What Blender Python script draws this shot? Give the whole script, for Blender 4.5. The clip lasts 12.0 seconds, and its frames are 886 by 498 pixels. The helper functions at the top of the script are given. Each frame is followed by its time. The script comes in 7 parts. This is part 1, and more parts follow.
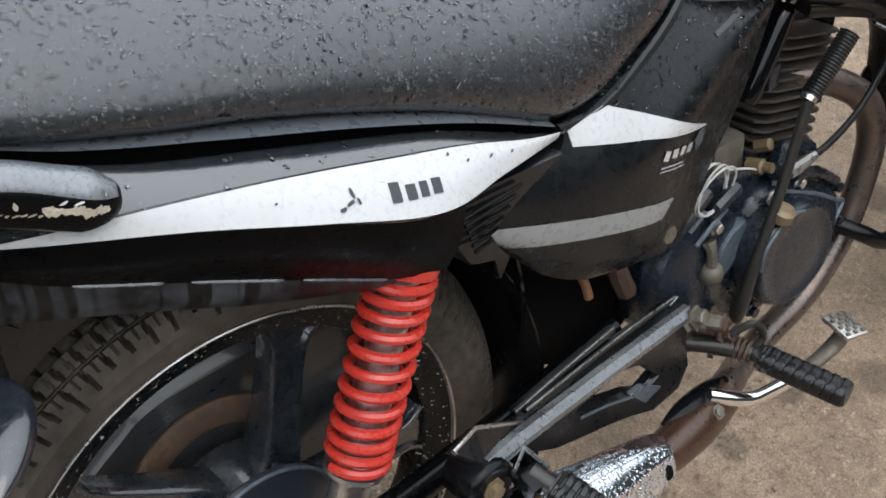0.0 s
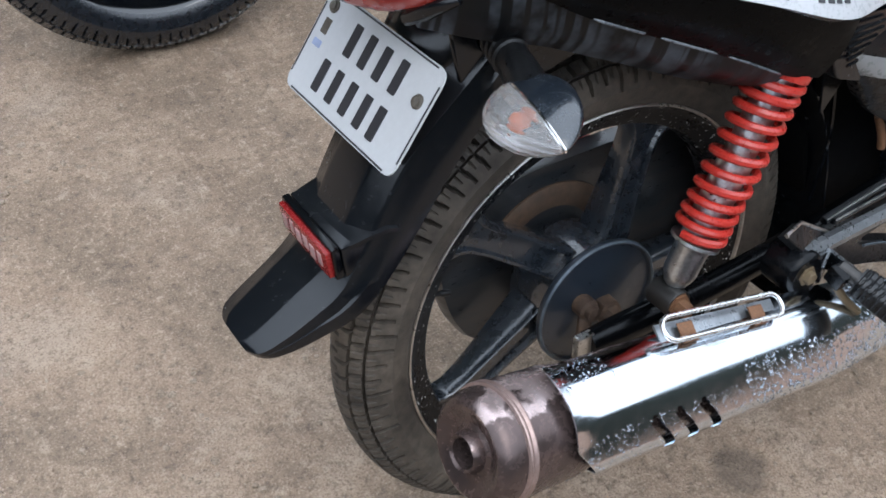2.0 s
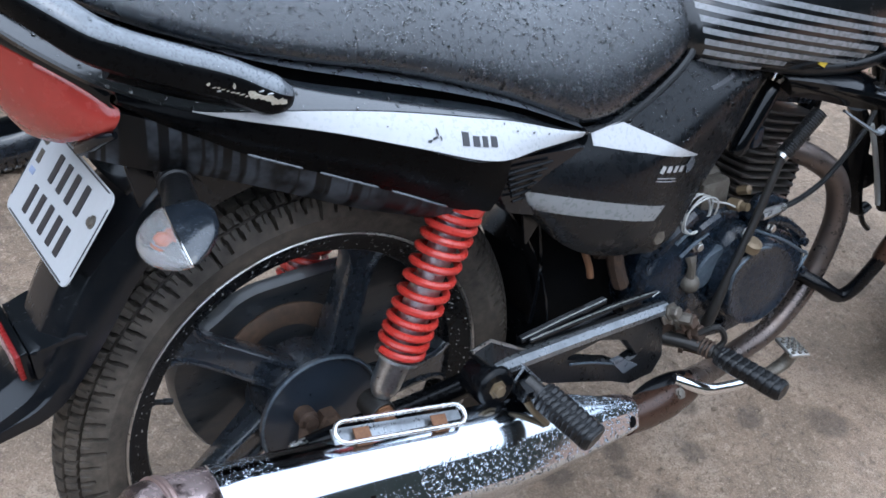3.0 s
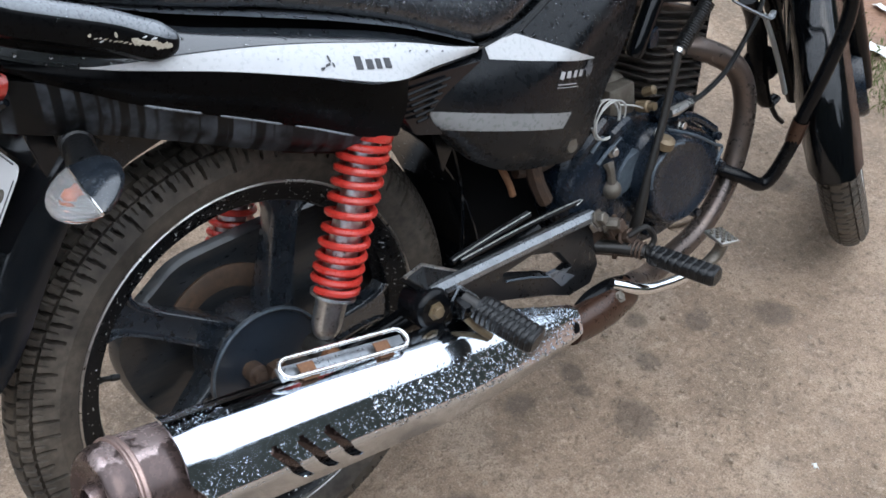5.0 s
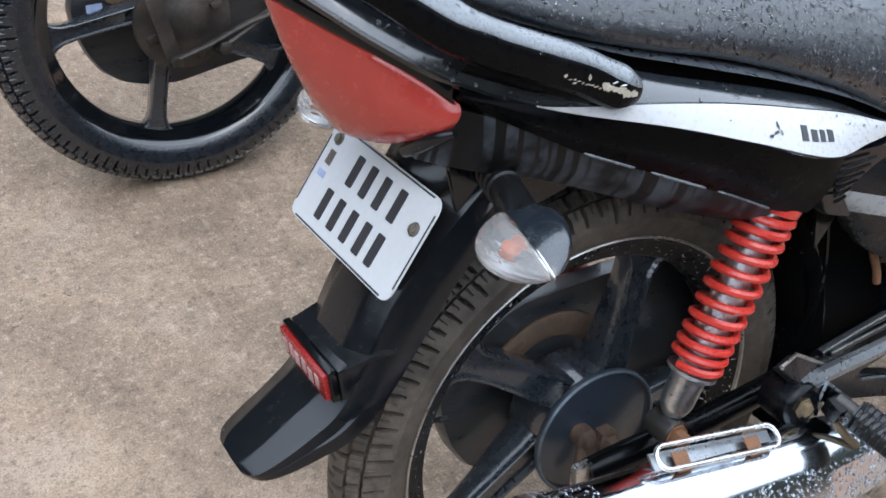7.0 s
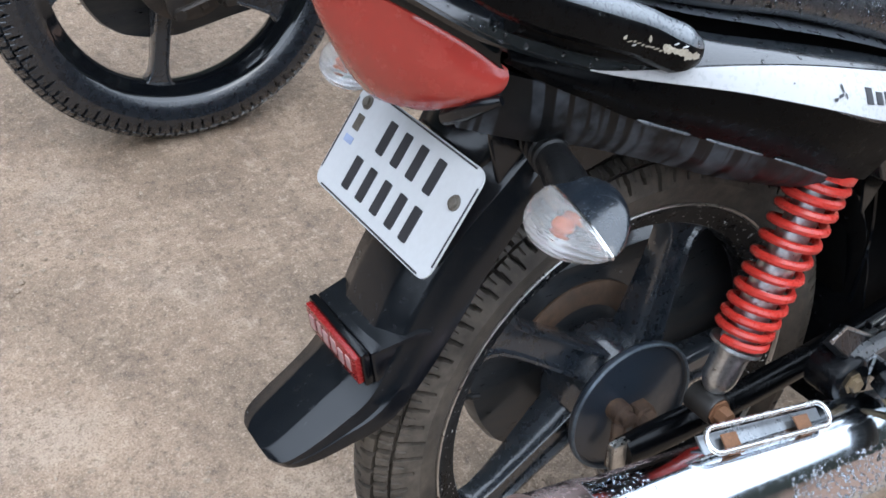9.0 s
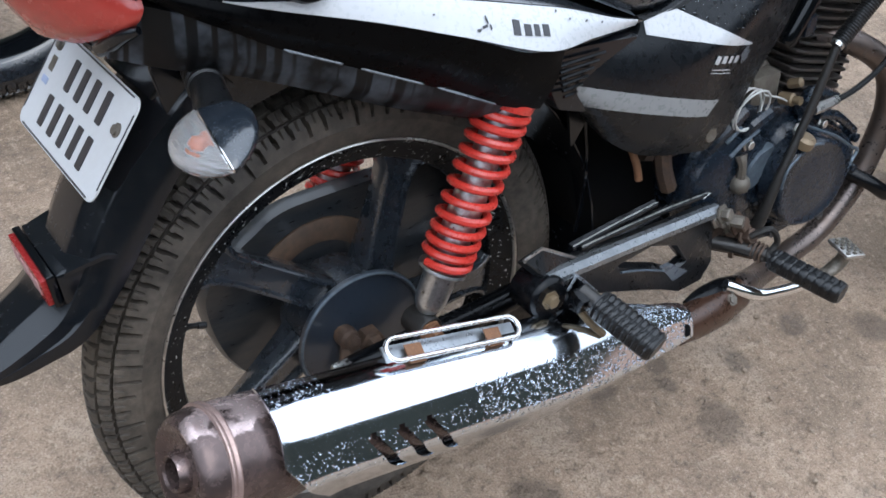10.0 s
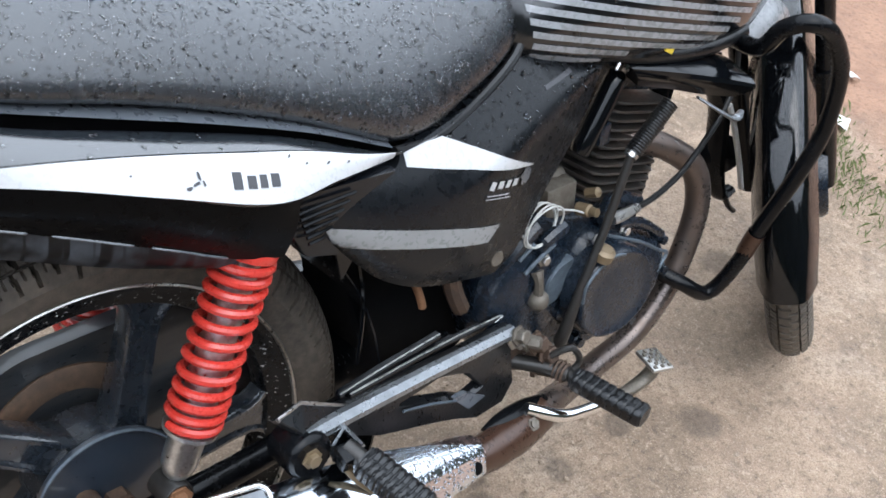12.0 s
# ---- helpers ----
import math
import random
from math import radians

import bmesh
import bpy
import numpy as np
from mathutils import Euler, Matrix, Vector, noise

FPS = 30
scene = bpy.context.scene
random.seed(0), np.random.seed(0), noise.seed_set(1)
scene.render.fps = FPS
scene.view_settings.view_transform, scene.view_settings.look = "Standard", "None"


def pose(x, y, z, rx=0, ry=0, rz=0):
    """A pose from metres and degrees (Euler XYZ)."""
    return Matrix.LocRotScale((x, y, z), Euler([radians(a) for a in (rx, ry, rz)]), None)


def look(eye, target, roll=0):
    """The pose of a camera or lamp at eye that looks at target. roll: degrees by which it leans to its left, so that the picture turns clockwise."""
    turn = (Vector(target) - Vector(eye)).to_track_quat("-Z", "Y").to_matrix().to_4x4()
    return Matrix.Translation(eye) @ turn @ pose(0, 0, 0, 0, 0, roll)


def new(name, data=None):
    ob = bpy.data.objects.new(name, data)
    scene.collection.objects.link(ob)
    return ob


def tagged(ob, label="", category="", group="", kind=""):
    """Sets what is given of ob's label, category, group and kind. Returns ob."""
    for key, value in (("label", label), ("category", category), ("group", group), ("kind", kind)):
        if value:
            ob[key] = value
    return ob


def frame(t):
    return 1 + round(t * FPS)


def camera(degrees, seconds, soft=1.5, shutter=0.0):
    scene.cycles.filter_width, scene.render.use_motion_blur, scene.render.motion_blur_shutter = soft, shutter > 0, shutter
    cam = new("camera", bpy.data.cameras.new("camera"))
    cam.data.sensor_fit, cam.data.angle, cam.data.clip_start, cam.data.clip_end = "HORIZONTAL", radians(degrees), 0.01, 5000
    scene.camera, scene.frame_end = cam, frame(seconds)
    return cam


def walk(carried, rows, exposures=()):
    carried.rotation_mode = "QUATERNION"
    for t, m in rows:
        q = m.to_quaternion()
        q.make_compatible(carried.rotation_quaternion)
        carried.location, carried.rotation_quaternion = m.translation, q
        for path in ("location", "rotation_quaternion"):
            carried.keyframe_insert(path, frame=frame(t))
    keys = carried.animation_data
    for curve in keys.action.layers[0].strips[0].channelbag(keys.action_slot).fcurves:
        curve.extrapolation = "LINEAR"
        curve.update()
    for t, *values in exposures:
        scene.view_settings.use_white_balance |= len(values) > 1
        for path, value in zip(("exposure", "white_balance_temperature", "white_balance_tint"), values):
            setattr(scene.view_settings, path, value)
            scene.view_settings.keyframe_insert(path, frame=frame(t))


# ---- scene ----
cam = camera(44.95, 12.0, soft=1.6)
PATH = [
    (0, (-0.2548, -0.5023, 1.2313), (0.2351, 0.0028, 0.5207), 5.79),
    (0.5, (-0.2712, -0.5249, 1.2255), (0.1930, -0.0209, 0.4971), 4.84),
    (1, (-0.3634, -0.5225, 1.2253), (0.0834, -0.0092, 0.4925), 4.72),
    (1.3, (-0.4713, -0.5231, 1.2225), (-0.0400, -0.0072, 0.4825), 6.71),
    (1.5, (-0.5566, -0.5307, 1.2117), (-0.1250, -0.0119, 0.4738), 7.91),
    (1.7, (-0.6098, -0.5380, 1.2107), (-0.1851, -0.0186, 0.4691), 8.81),
    (2, (-0.6387, -0.5465, 1.2377), (-0.2188, -0.0292, 0.4920), 10.43),
    (2.3, (-0.6026, -0.5883, 1.2603), (-0.1737, -0.0706, 0.5200), 11.39),
    (2.5, (-0.5672, -0.6433, 1.2736), (-0.1237, -0.1158, 0.5489), 11.67),
    (3, (-0.4853, -0.7572, 1.3395), (0.0160, -0.1833, 0.6920), 12.82),
    (3.2, (-0.4657, -0.7873, 1.3705), (0.0567, -0.2067, 0.7460), 13.61),
    (4.8, (-0.4824, -0.8388, 1.2971), (0.0499, -0.2879, 0.6543), 5.20),
    (5, (-0.4895, -0.8418, 1.2934), (0.0430, -0.2910, 0.6507), 5.18),
    (5.5, (-0.5215, -0.8288, 1.2970), (0.0066, -0.2749, 0.6533), 6.49),
    (6, (-0.5609, -0.7883, 1.2886), (-0.0600, -0.2119, 0.6429), 8.09),
    (6.5, (-0.5990, -0.7008, 1.2776), (-0.1403, -0.0996, 0.6232), 8.80),
    (7, (-0.6341, -0.5742, 1.2508), (-0.1924, 0.0334, 0.5908), 9.11),
    (7.2, (-0.6262, -0.5385, 1.2510), (-0.1976, 0.0627, 0.5766), 8.46),
    (8.8, (-0.6403, -0.5095, 1.2252), (-0.2229, 0.0742, 0.5287), 8.88),
    (9, (-0.6352, -0.5026, 1.2205), (-0.1997, 0.0697, 0.5256), 9.76),
    (9.2, (-0.6106, -0.5125, 1.2184), (-0.1596, 0.0454, 0.5218), 9.63),
    (9.5, (-0.5584, -0.5746, 1.2350), (-0.0862, -0.0354, 0.5376), 10.70),
    (10, (-0.4964, -0.6983, 1.2623), (-0.0118, -0.1688, 0.5661), 11.67),
    (10.5, (-0.4176, -0.7681, 1.2901), (0.0654, -0.2374, 0.5936), 12.78),
    (11, (-0.3206, -0.7110, 1.3344), (0.1700, -0.1759, 0.6467), 13.99),
    (11.3, (-0.2909, -0.6594, 1.3628), (0.2230, -0.1279, 0.6894), 14.58),
    (11.5, (-0.2588, -0.6645, 1.3777), (0.2620, -0.1330, 0.7096), 13.69),
    (11.7, (-0.2622, -0.6610, 1.3416), (0.2963, -0.1528, 0.6861), 14.02),
    (12, (-0.2887, -0.6540, 1.3028), (0.2784, -0.1638, 0.6410), 14.69),
]
EXPOSURE = 0.42
GAIN = [(t, stops, kelvin, 10) for t, stops, kelvin in ((0.0, 0.43, 7050), (1.0, 0.41, 6950), (1.5, 0.38, 6400), (2.5, 0.36, 6250), (3.0, 0.42, 5850), (5.0, 0.38, 6400), (6.0, 0.36, 6200), (7.0, 0.61, 6250), (9.0, 0.65, 6200), (9.5, 0.58, 6200), (10.5, 0.44, 6200), (11.5, 0.72, 6350), (12.0, 0.86, 6450))]
walk(cam, [(t, look(eye, target, roll)) for t, eye, target, roll in PATH], GAIN)

# world, sun and exposure: a bright overcast sky
scene.view_settings.exposure = EXPOSURE
world = bpy.data.worlds.new("overcast")
scene.world = world
world.use_nodes = True
wn, wl = world.node_tree.nodes, world.node_tree.links
sky = wn.new("ShaderNodeTexSky")
sky.sky_type, sky.sun_disc = "NISHITA", False
sky.sun_elevation, sky.sun_rotation = radians(62), radians(200)
sky.air_density, sky.dust_density, sky.ozone_density = 1.0, 1.0, 1.0
cloud = wn.new("ShaderNodeMix")          # a thick even cloud layer before the sky
cloud.data_type = "RGBA"
cloud.inputs[0].default_value = 0.8
cloud.inputs[7].default_value = (17.4, 19.4, 22.0, 1)
wl.new(sky.outputs[0], cloud.inputs[6])
up = wn.new("ShaderNodeSeparateXYZ")     # an overcast sky is brightest overhead
wl.new(wn.new("ShaderNodeTexCoord").outputs["Generated"], up.inputs[0])
rise = wn.new("ShaderNodeMapRange")
rise.inputs["From Min"].default_value, rise.inputs["From Max"].default_value = 0.0, 1.0
rise.inputs["To Min"].default_value, rise.inputs["To Max"].default_value = 0.55, 1.5
wl.new(up.outputs[2], rise.inputs["Value"])
shade = wn.new("ShaderNodeVectorMath")
shade.operation = "SCALE"
wl.new(cloud.outputs[2], shade.inputs[0])
wl.new(rise.outputs[0], shade.inputs["Scale"])
wl.new(shade.outputs[0], wn["Background"].inputs[0])
wn["Background"].inputs[1].default_value = 0.1
sun = new("sun", bpy.data.lights.new("sun", "SUN"))
sun.data.energy, sun.data.angle, sun.data.color = 0.6, radians(40), (1.0, 0.97, 0.93)
sun.matrix_world = look((-1.0, -2.2, 5.0), (0, 0, 0))

# ---------------------------------------------------------------- materials


def link_noise(nt, scale, detail=4.0, rough=0.6, vec=None, kind="noise"):
    if kind == "noise":
        n = nt.nodes.new("ShaderNodeTexNoise")
        n.inputs["Detail"].default_value, n.inputs["Roughness"].default_value = detail, rough
    else:
        n = nt.nodes.new("ShaderNodeTexVoronoi")
    n.inputs["Scale"].default_value = scale
    if vec is None:
        vec = nt.nodes.new("ShaderNodeTexCoord").outputs["Object"]
    nt.links.new(vec, n.inputs["Vector"])
    return n.outputs[0]


def ramp(nt, src, stops):
    r = nt.nodes.new("ShaderNodeValToRGB")
    e = r.color_ramp.elements
    while len(e) < len(stops):
        e.new(0.5)
    for k, (p, c) in zip(e, stops):
        k.position = p
        k.color = (*c, 1) if isinstance(c, tuple) else (c, c, c, 1)
    nt.links.new(src, r.inputs[0])
    return r.outputs[0]


def mixc(nt, fac, a, b):
    m = nt.nodes.new("ShaderNodeMix")
    m.data_type = "RGBA"
    for sock, v in ((m.inputs[0], fac), (m.inputs[6], a), (m.inputs[7], b)):
        if isinstance(v, bpy.types.NodeSocket):
            nt.links.new(v, sock)
        elif isinstance(v, tuple):
            sock.default_value = (*v, 1)
        else:
            sock.default_value = v
    return m.outputs[2]


def stretched(nt, sx, sy, sz):
    tc = nt.nodes.new("ShaderNodeTexCoord")
    mp = nt.nodes.new("ShaderNodeMapping")
    mp.inputs["Scale"].default_value = (sx, sy, sz)
    nt.links.new(tc.outputs["Object"], mp.inputs["Vector"])
    return mp.outputs[0]


def material(name, base, rough=0.5, metal=0.0, dirt=None, dirt_amount=0.5, dirt_scale=9.0, grain=0.0, grain_scale=300.0,
             vary=0.15, coat=0.0, coat_ior=1.5, coat_rough=0.06, spec=0.5, rough_vary=0.15, dirt_rough=0.75, transmission=0.0, specks=None, speck_scale=120.0, speck_cut=0.74, speck_detail=2.0, stretch=None):
    """A worn surface: base colour varied at two scales, dirt in patches, chips, roughness that changes, and a fine bump."""
    m = bpy.data.materials.new(name)
    m.use_nodes = True
    nt = m.node_tree
    b = nt.nodes["Principled BSDF"]
    vec = stretched(nt, *stretch) if stretch else None
    broad = link_noise(nt, dirt_scale, 5, 0.65, vec)
    fine = link_noise(nt, dirt_scale * 9, 4, 0.6, vec)
    dark = tuple(c * (1 - vary) for c in base)
    light = tuple(min(1, c * (1 + vary)) for c in base)
    col = mixc(nt, ramp(nt, fine, [(0.3, 0.0), (0.7, 1.0)]), dark, light)
    rgh = ramp(nt, fine, [(0.3, max(0.02, rough - rough_vary / 2)), (0.7, min(1, rough + rough_vary / 2))])
    if dirt:
        mask = nt.nodes.new("ShaderNodeMath")
        mask.operation = "MULTIPLY"
        nt.links.new(ramp(nt, broad, [(max(0.0, 0.62 - dirt_amount * 0.35), 0.0), (min(1, 0.85 - dirt_amount * 0.25), 1.0)]), mask.inputs[0])
        nt.links.new(ramp(nt, fine, [(0.25, 0.35), (0.65, 1.0)]), mask.inputs[1])
        scaled = nt.nodes.new("ShaderNodeMath")
        scaled.operation = "MULTIPLY"
        scaled.inputs[1].default_value = min(1.0, dirt_amount * 1.3)
        nt.links.new(mask.outputs[0], scaled.inputs[0])
        col = mixc(nt, scaled.outputs[0], col, dirt)
        rgh = mixc(nt, scaled.outputs[0], rgh, (dirt_rough,) * 3)
    if specks:
        s = ramp(nt, link_noise(nt, speck_scale, speck_detail, 0.6), [(speck_cut - 0.02, 0.0), (speck_cut, 1.0)])
        col = mixc(nt, s, col, specks)
    nt.links.new(col, b.inputs["Base Color"])
    nt.links.new(rgh, b.inputs["Roughness"])
    b.inputs["Metallic"].default_value = metal
    b.inputs["Coat Weight"].default_value = coat
    b.inputs["Specular IOR Level"].default_value = spec
    b.inputs["Coat Roughness"].default_value = coat_rough
    b.inputs["Coat IOR"].default_value = coat_ior
    b.inputs["Transmission Weight"].default_value = transmission
    if grain:
        bump = nt.nodes.new("ShaderNodeBump")
        bump.inputs["Strength"].default_value = min(1.0, grain)
        bump.inputs["Distance"].default_value = 0.0012
        nt.links.new(link_noise(nt, grain_scale, 3, 0.6), bump.inputs["Height"])
        nt.links.new(bump.outputs[0], b.inputs["Normal"])
    return m


def plain_glass(name, color, rough, ior, weight=1.0):
    m = bpy.data.materials.new(name)
    m.use_nodes = True
    b = m.node_tree.nodes["Principled BSDF"]
    b.inputs["Base Color"].default_value = (*color, 1)
    b.inputs["Roughness"].default_value = rough
    b.inputs["IOR"].default_value = ior
    b.inputs["Transmission Weight"].default_value = weight
    return m


BLACK_PAINT = material("black_paint", (0.0024, 0.003, 0.004), 0.1, spec=0.34, dirt=(0.0086, 0.0095, 0.0108), dirt_amount=0.2, dirt_scale=14, rough_vary=0.1)
# darker, duller cowl black: shade of down-facing parts put into the colour
SHADE_BLACK = material("shade_side_black", (0.0016, 0.0017, 0.002), 0.3, spec=0.05, dirt=(0.005, 0.0052, 0.0056), dirt_amount=0.3, dirt_scale=14, grain=0.05)
WET_PAINT = material("wet_black_paint", (0.0028, 0.0036, 0.0048), 0.18, spec=0.5, coat=0.7, coat_rough=0.14, dirt=(0.01, 0.0115, 0.0135), dirt_amount=0.35, dirt_scale=14, rough_vary=0.14, grain=0.06, grain_scale=160)
BARE_EDGE = material("bare_chipped_edge", (0.42, 0.38, 0.31), 0.6, vary=0.3, dirt=(0.2, 0.16, 0.11), dirt_amount=0.5, dirt_scale=60)
# rail paint in two tones: sky sheen put into the top, sides kept dark
RAIL_TOP = material("sky_sheen_rail_top", (0.125, 0.138, 0.152), 0.3, vary=0.25, coat=1.0, coat_rough=0.12, dirt=(0.04, 0.045, 0.05), dirt_amount=0.4, dirt_scale=35, grain=0.3, grain_scale=180)
RAIL_PAINT = material("dark_rail_paint", (0.0024, 0.0026, 0.003), 0.3, spec=0.08, dirt=(0.012, 0.0125, 0.013), dirt_amount=0.3, dirt_scale=16, grain=0.1)
GLOSS_PAINT = material("glossy_wet_mudguard_paint", (0.003, 0.0038, 0.005), 0.08, spec=0.5, coat=1.0, coat_rough=0.05, dirt=(0.01, 0.011, 0.0125), dirt_amount=0.25, dirt_scale=12, rough_vary=0.06)
SIDE_PAINT = material("satin_wet_side_cover", (0.0042, 0.0053, 0.0068), 0.27, spec=0.23, coat=0.02, coat_rough=0.16, dirt=(0.012, 0.0132, 0.0146), dirt_amount=0.35, dirt_scale=11, rough_vary=0.12, grain=0.08, grain_scale=420)
TANK_PAINT = material("wet_tank_paint", (0.0035, 0.0042, 0.0052), 0.2, spec=0.5, coat=0.6, coat_rough=0.16, dirt=(0.012, 0.013, 0.0145), dirt_amount=0.3, dirt_scale=9, rough_vary=0.12)
BLACK_SATIN = material("black_satin_paint", (0.0026, 0.003, 0.0038), 0.2, spec=0.18, dirt=(0.0112, 0.0116, 0.012), dirt_amount=0.3, dirt_scale=12, grain=0.15)
# silver of the badges; also painted sheen on seat rim, cowl edge and facet
SILVER_AND_SHEEN = material("silver_decal_and_sheen", (0.084, 0.094, 0.108), 0.3, vary=0.06, dirt=(0.05, 0.055, 0.062), dirt_amount=0.2, coat=1.0, coat_rough=0.12)
# paler, glossier than the cowl's black: sky sheen put into the material
SHEEN_BAND = material("sky_sheen_band", (0.012, 0.0145, 0.0175), 0.14, spec=0.9, coat=1.0, coat_rough=0.08, vary=0.08, dirt=(0.03, 0.033, 0.037), dirt_amount=0.25, dirt_scale=14, rough_vary=0.1)
WHITE_DECAL = material("white_decal", (0.416, 0.42, 0.428), 0.3, vary=0.03, dirt=(0.24, 0.232, 0.216), dirt_amount=0.15, dirt_scale=20, coat=0.3)
GREY_DECAL = material("grey_decal", (0.208, 0.216, 0.22), 0.3, vary=0.05, dirt=(0.096, 0.088, 0.08), dirt_amount=0.3, dirt_scale=16)
INK = material("dark_ink", (0.024, 0.024, 0.028), 0.4)
SEAT_VINYL = material("seat_vinyl", (0.0082, 0.0108, 0.0146), 0.24, spec=0.5, dirt=(0.013, 0.0158, 0.019), dirt_amount=0.25, dirt_scale=7, coat=0.95, coat_ior=1.5, coat_rough=0.24, grain=0.4, grain_scale=900, rough_vary=0.14)
BLACK_PLASTIC = material("black_plastic", (0.0036, 0.0046, 0.0064), 0.2, spec=0.45, dirt_rough=0.36, dirt=(0.009, 0.0098, 0.0108), dirt_amount=0.4, dirt_scale=11, grain=0.05, grain_scale=500)
STREAKY = material("rain_streaked_plastic", (0.0026, 0.003, 0.0038), 0.3, spec=0.25, dirt=(0.05, 0.052, 0.056), dirt_amount=0.5, dirt_scale=18, dirt_rough=0.5)


def add_runs(mat, dust, wet):
    """Dusty plastic washed in vertical runs: ragged dark stripes of uneven length."""
    nt = mat.node_tree
    b = nt.nodes["Principled BSDF"]
    runs = ramp(nt, link_noise(nt, 1.0, 1.4, 0.45, stretched(nt, 105.0, 3.0, 2.5)), [(0.43, 0.0), (0.49, 1.0)])
    patch = ramp(nt, link_noise(nt, 16.0, 4, 0.6), [(0.36, 0.0), (0.6, 1.0)])
    grey = mixc(nt, patch, wet, dust)
    nt.links.new(mixc(nt, runs, wet, grey), b.inputs["Base Color"])
    nt.links.new(ramp(nt, runs, [(0.0, 0.4), (1.0, 0.55)]), b.inputs["Roughness"])


add_runs(STREAKY, (0.056, 0.064, 0.076), (0.002, 0.0022, 0.0026))
DULL_RED = material("dull_red_paint", (0.028, 0.006, 0.0056), 0.5, spec=0.2, dirt=(0.012, 0.006, 0.006), dirt_amount=0.5, dirt_scale=20)
RUBBER = material("tyre_rubber", (0.043, 0.037, 0.0315), 0.6, spec=0.3, vary=0.4, dirt=(0.15, 0.122, 0.095), dirt_amount=0.6, dirt_scale=9, grain=0.4, grain_scale=400)
RUBBER_MUD = material("muddy_tyre_rubber", (0.048, 0.0376, 0.0288), 0.7, dirt=(0.16, 0.12, 0.08), dirt_amount=0.8, dirt_scale=10, grain=0.4, grain_scale=400)
RUBBER_FRONT = material("half_muddy_tyre_rubber", (0.045, 0.038, 0.031), 0.5, vary=0.3, dirt=(0.15, 0.115, 0.08), dirt_amount=0.6, dirt_scale=7, grain=0.4, grain_scale=400)
RUBBER_WET = material("wet_tyre_rubber", (0.006, 0.0085, 0.0125), 0.28, coat=1.0, coat_rough=0.2, spec=0.4, dirt=(0.013, 0.0155, 0.02), dirt_amount=0.25, dirt_scale=8, grain=0.6, grain_scale=260)
GRIP_RUBBER = material("grip_rubber", (0.0048, 0.0052, 0.006), 0.32, spec=0.42, dirt=(0.015, 0.0145, 0.014), dirt_amount=0.35, dirt_scale=30, grain=0.3)
RIM_BLACK = material("chipped_black_rim", (0.0042, 0.0046, 0.0054), 0.28, coat=0.03, spec=0.2, dirt=(0.008, 0.008, 0.0082), dirt_amount=0.4, dirt_scale=12, specks=(0.42, 0.42, 0.41), speck_scale=190, speck_cut=0.675)
WHEEL_BLACK = material("black_wheel_paint", (0.0115, 0.0152, 0.0208), 0.24, coat=1.0, spec=0.55, dirt=(0.019, 0.024, 0.031), dirt_amount=0.45, dirt_scale=12, grain=0.15)
SPRING_RED = material("red_spring_paint", (0.464, 0.032, 0.0224), 0.3, vary=0.1, dirt=(0.24, 0.032, 0.024), dirt_amount=0.3, dirt_scale=30, coat=0.2)
CHROME = material("chrome", (0.86, 0.87, 0.88), 0.06, metal=1.0, vary=0.04, rough_vary=0.05, dirt=(0.5, 0.49, 0.47), dirt_amount=0.2, dirt_scale=15, dirt_rough=0.3)
COVER_CHROME = material("wet_chrome_cover", (0.7, 0.76, 0.83), 0.11, metal=1.0, vary=0.05, rough_vary=0.06, dirt=(0.5, 0.49, 0.48), dirt_amount=0.25, dirt_scale=12, dirt_rough=0.3)
HUB = material("dull_black_hub", (0.012, 0.0175, 0.026), 0.34, coat=0.3, spec=0.55, dirt=(0.034, 0.034, 0.036), dirt_amount=0.4, dirt_scale=14)
SEAM = material("pale_heat_tint", (0.336, 0.24, 0.216), 0.35, metal=0.6, vary=0.2, dirt=(0.12, 0.08, 0.068), dirt_amount=0.5, dirt_scale=40)
STEEL = material("dull_steel", (0.58, 0.57, 0.55), 0.3, metal=1.0, vary=0.15, dirt=(0.16, 0.12, 0.08), dirt_amount=0.5, dirt_scale=25)
SHOCK_BODY = material("dull_chrome_body", (0.66, 0.67, 0.68), 0.34, metal=1.0, vary=0.2, dirt=(0.1, 0.085, 0.07), dirt_amount=0.22, dirt_scale=25)
DRUM = material("dirty_brake_casting", (0.022, 0.0185, 0.016), 0.45, metal=0.3, vary=0.3, dirt=(0.085, 0.062, 0.046), dirt_amount=0.6, dirt_scale=18)
STRIPE = material("silver_pinstripe", (0.2, 0.207, 0.217), 0.28, vary=0.06, dirt=(0.128, 0.128, 0.128), dirt_amount=0.25, dirt_scale=14, coat=0.3)
WIRE = material("bright_wire", (0.8, 0.8, 0.8), 0.25, metal=0.9, vary=0.05)
RUST = material("rusty_steel", (0.068, 0.044, 0.032), 0.6, metal=0.3, dirt=(0.16, 0.096, 0.056), dirt_amount=0.5, dirt_scale=30, vary=0.3, grain=0.4)
ORANGE_RUST = material("orange_rust", (0.17, 0.078, 0.036), 0.75, vary=0.35, dirt=(0.128, 0.056, 0.024), dirt_amount=0.6, dirt_scale=60, grain=0.5)
BROWN_PIPE = material("brown_heat_shield", (0.05, 0.0245, 0.0155), 0.3, metal=0.35, coat=0.15, coat_rough=0.15, dirt=(0.09, 0.044, 0.025), dirt_amount=0.5, dirt_scale=14)
GREY_METAL = material("bright_grey_metal", (0.27, 0.285, 0.3), 0.3, metal=0.85, vary=0.12, dirt=(0.03, 0.033, 0.037), dirt_amount=0.35, dirt_scale=22)
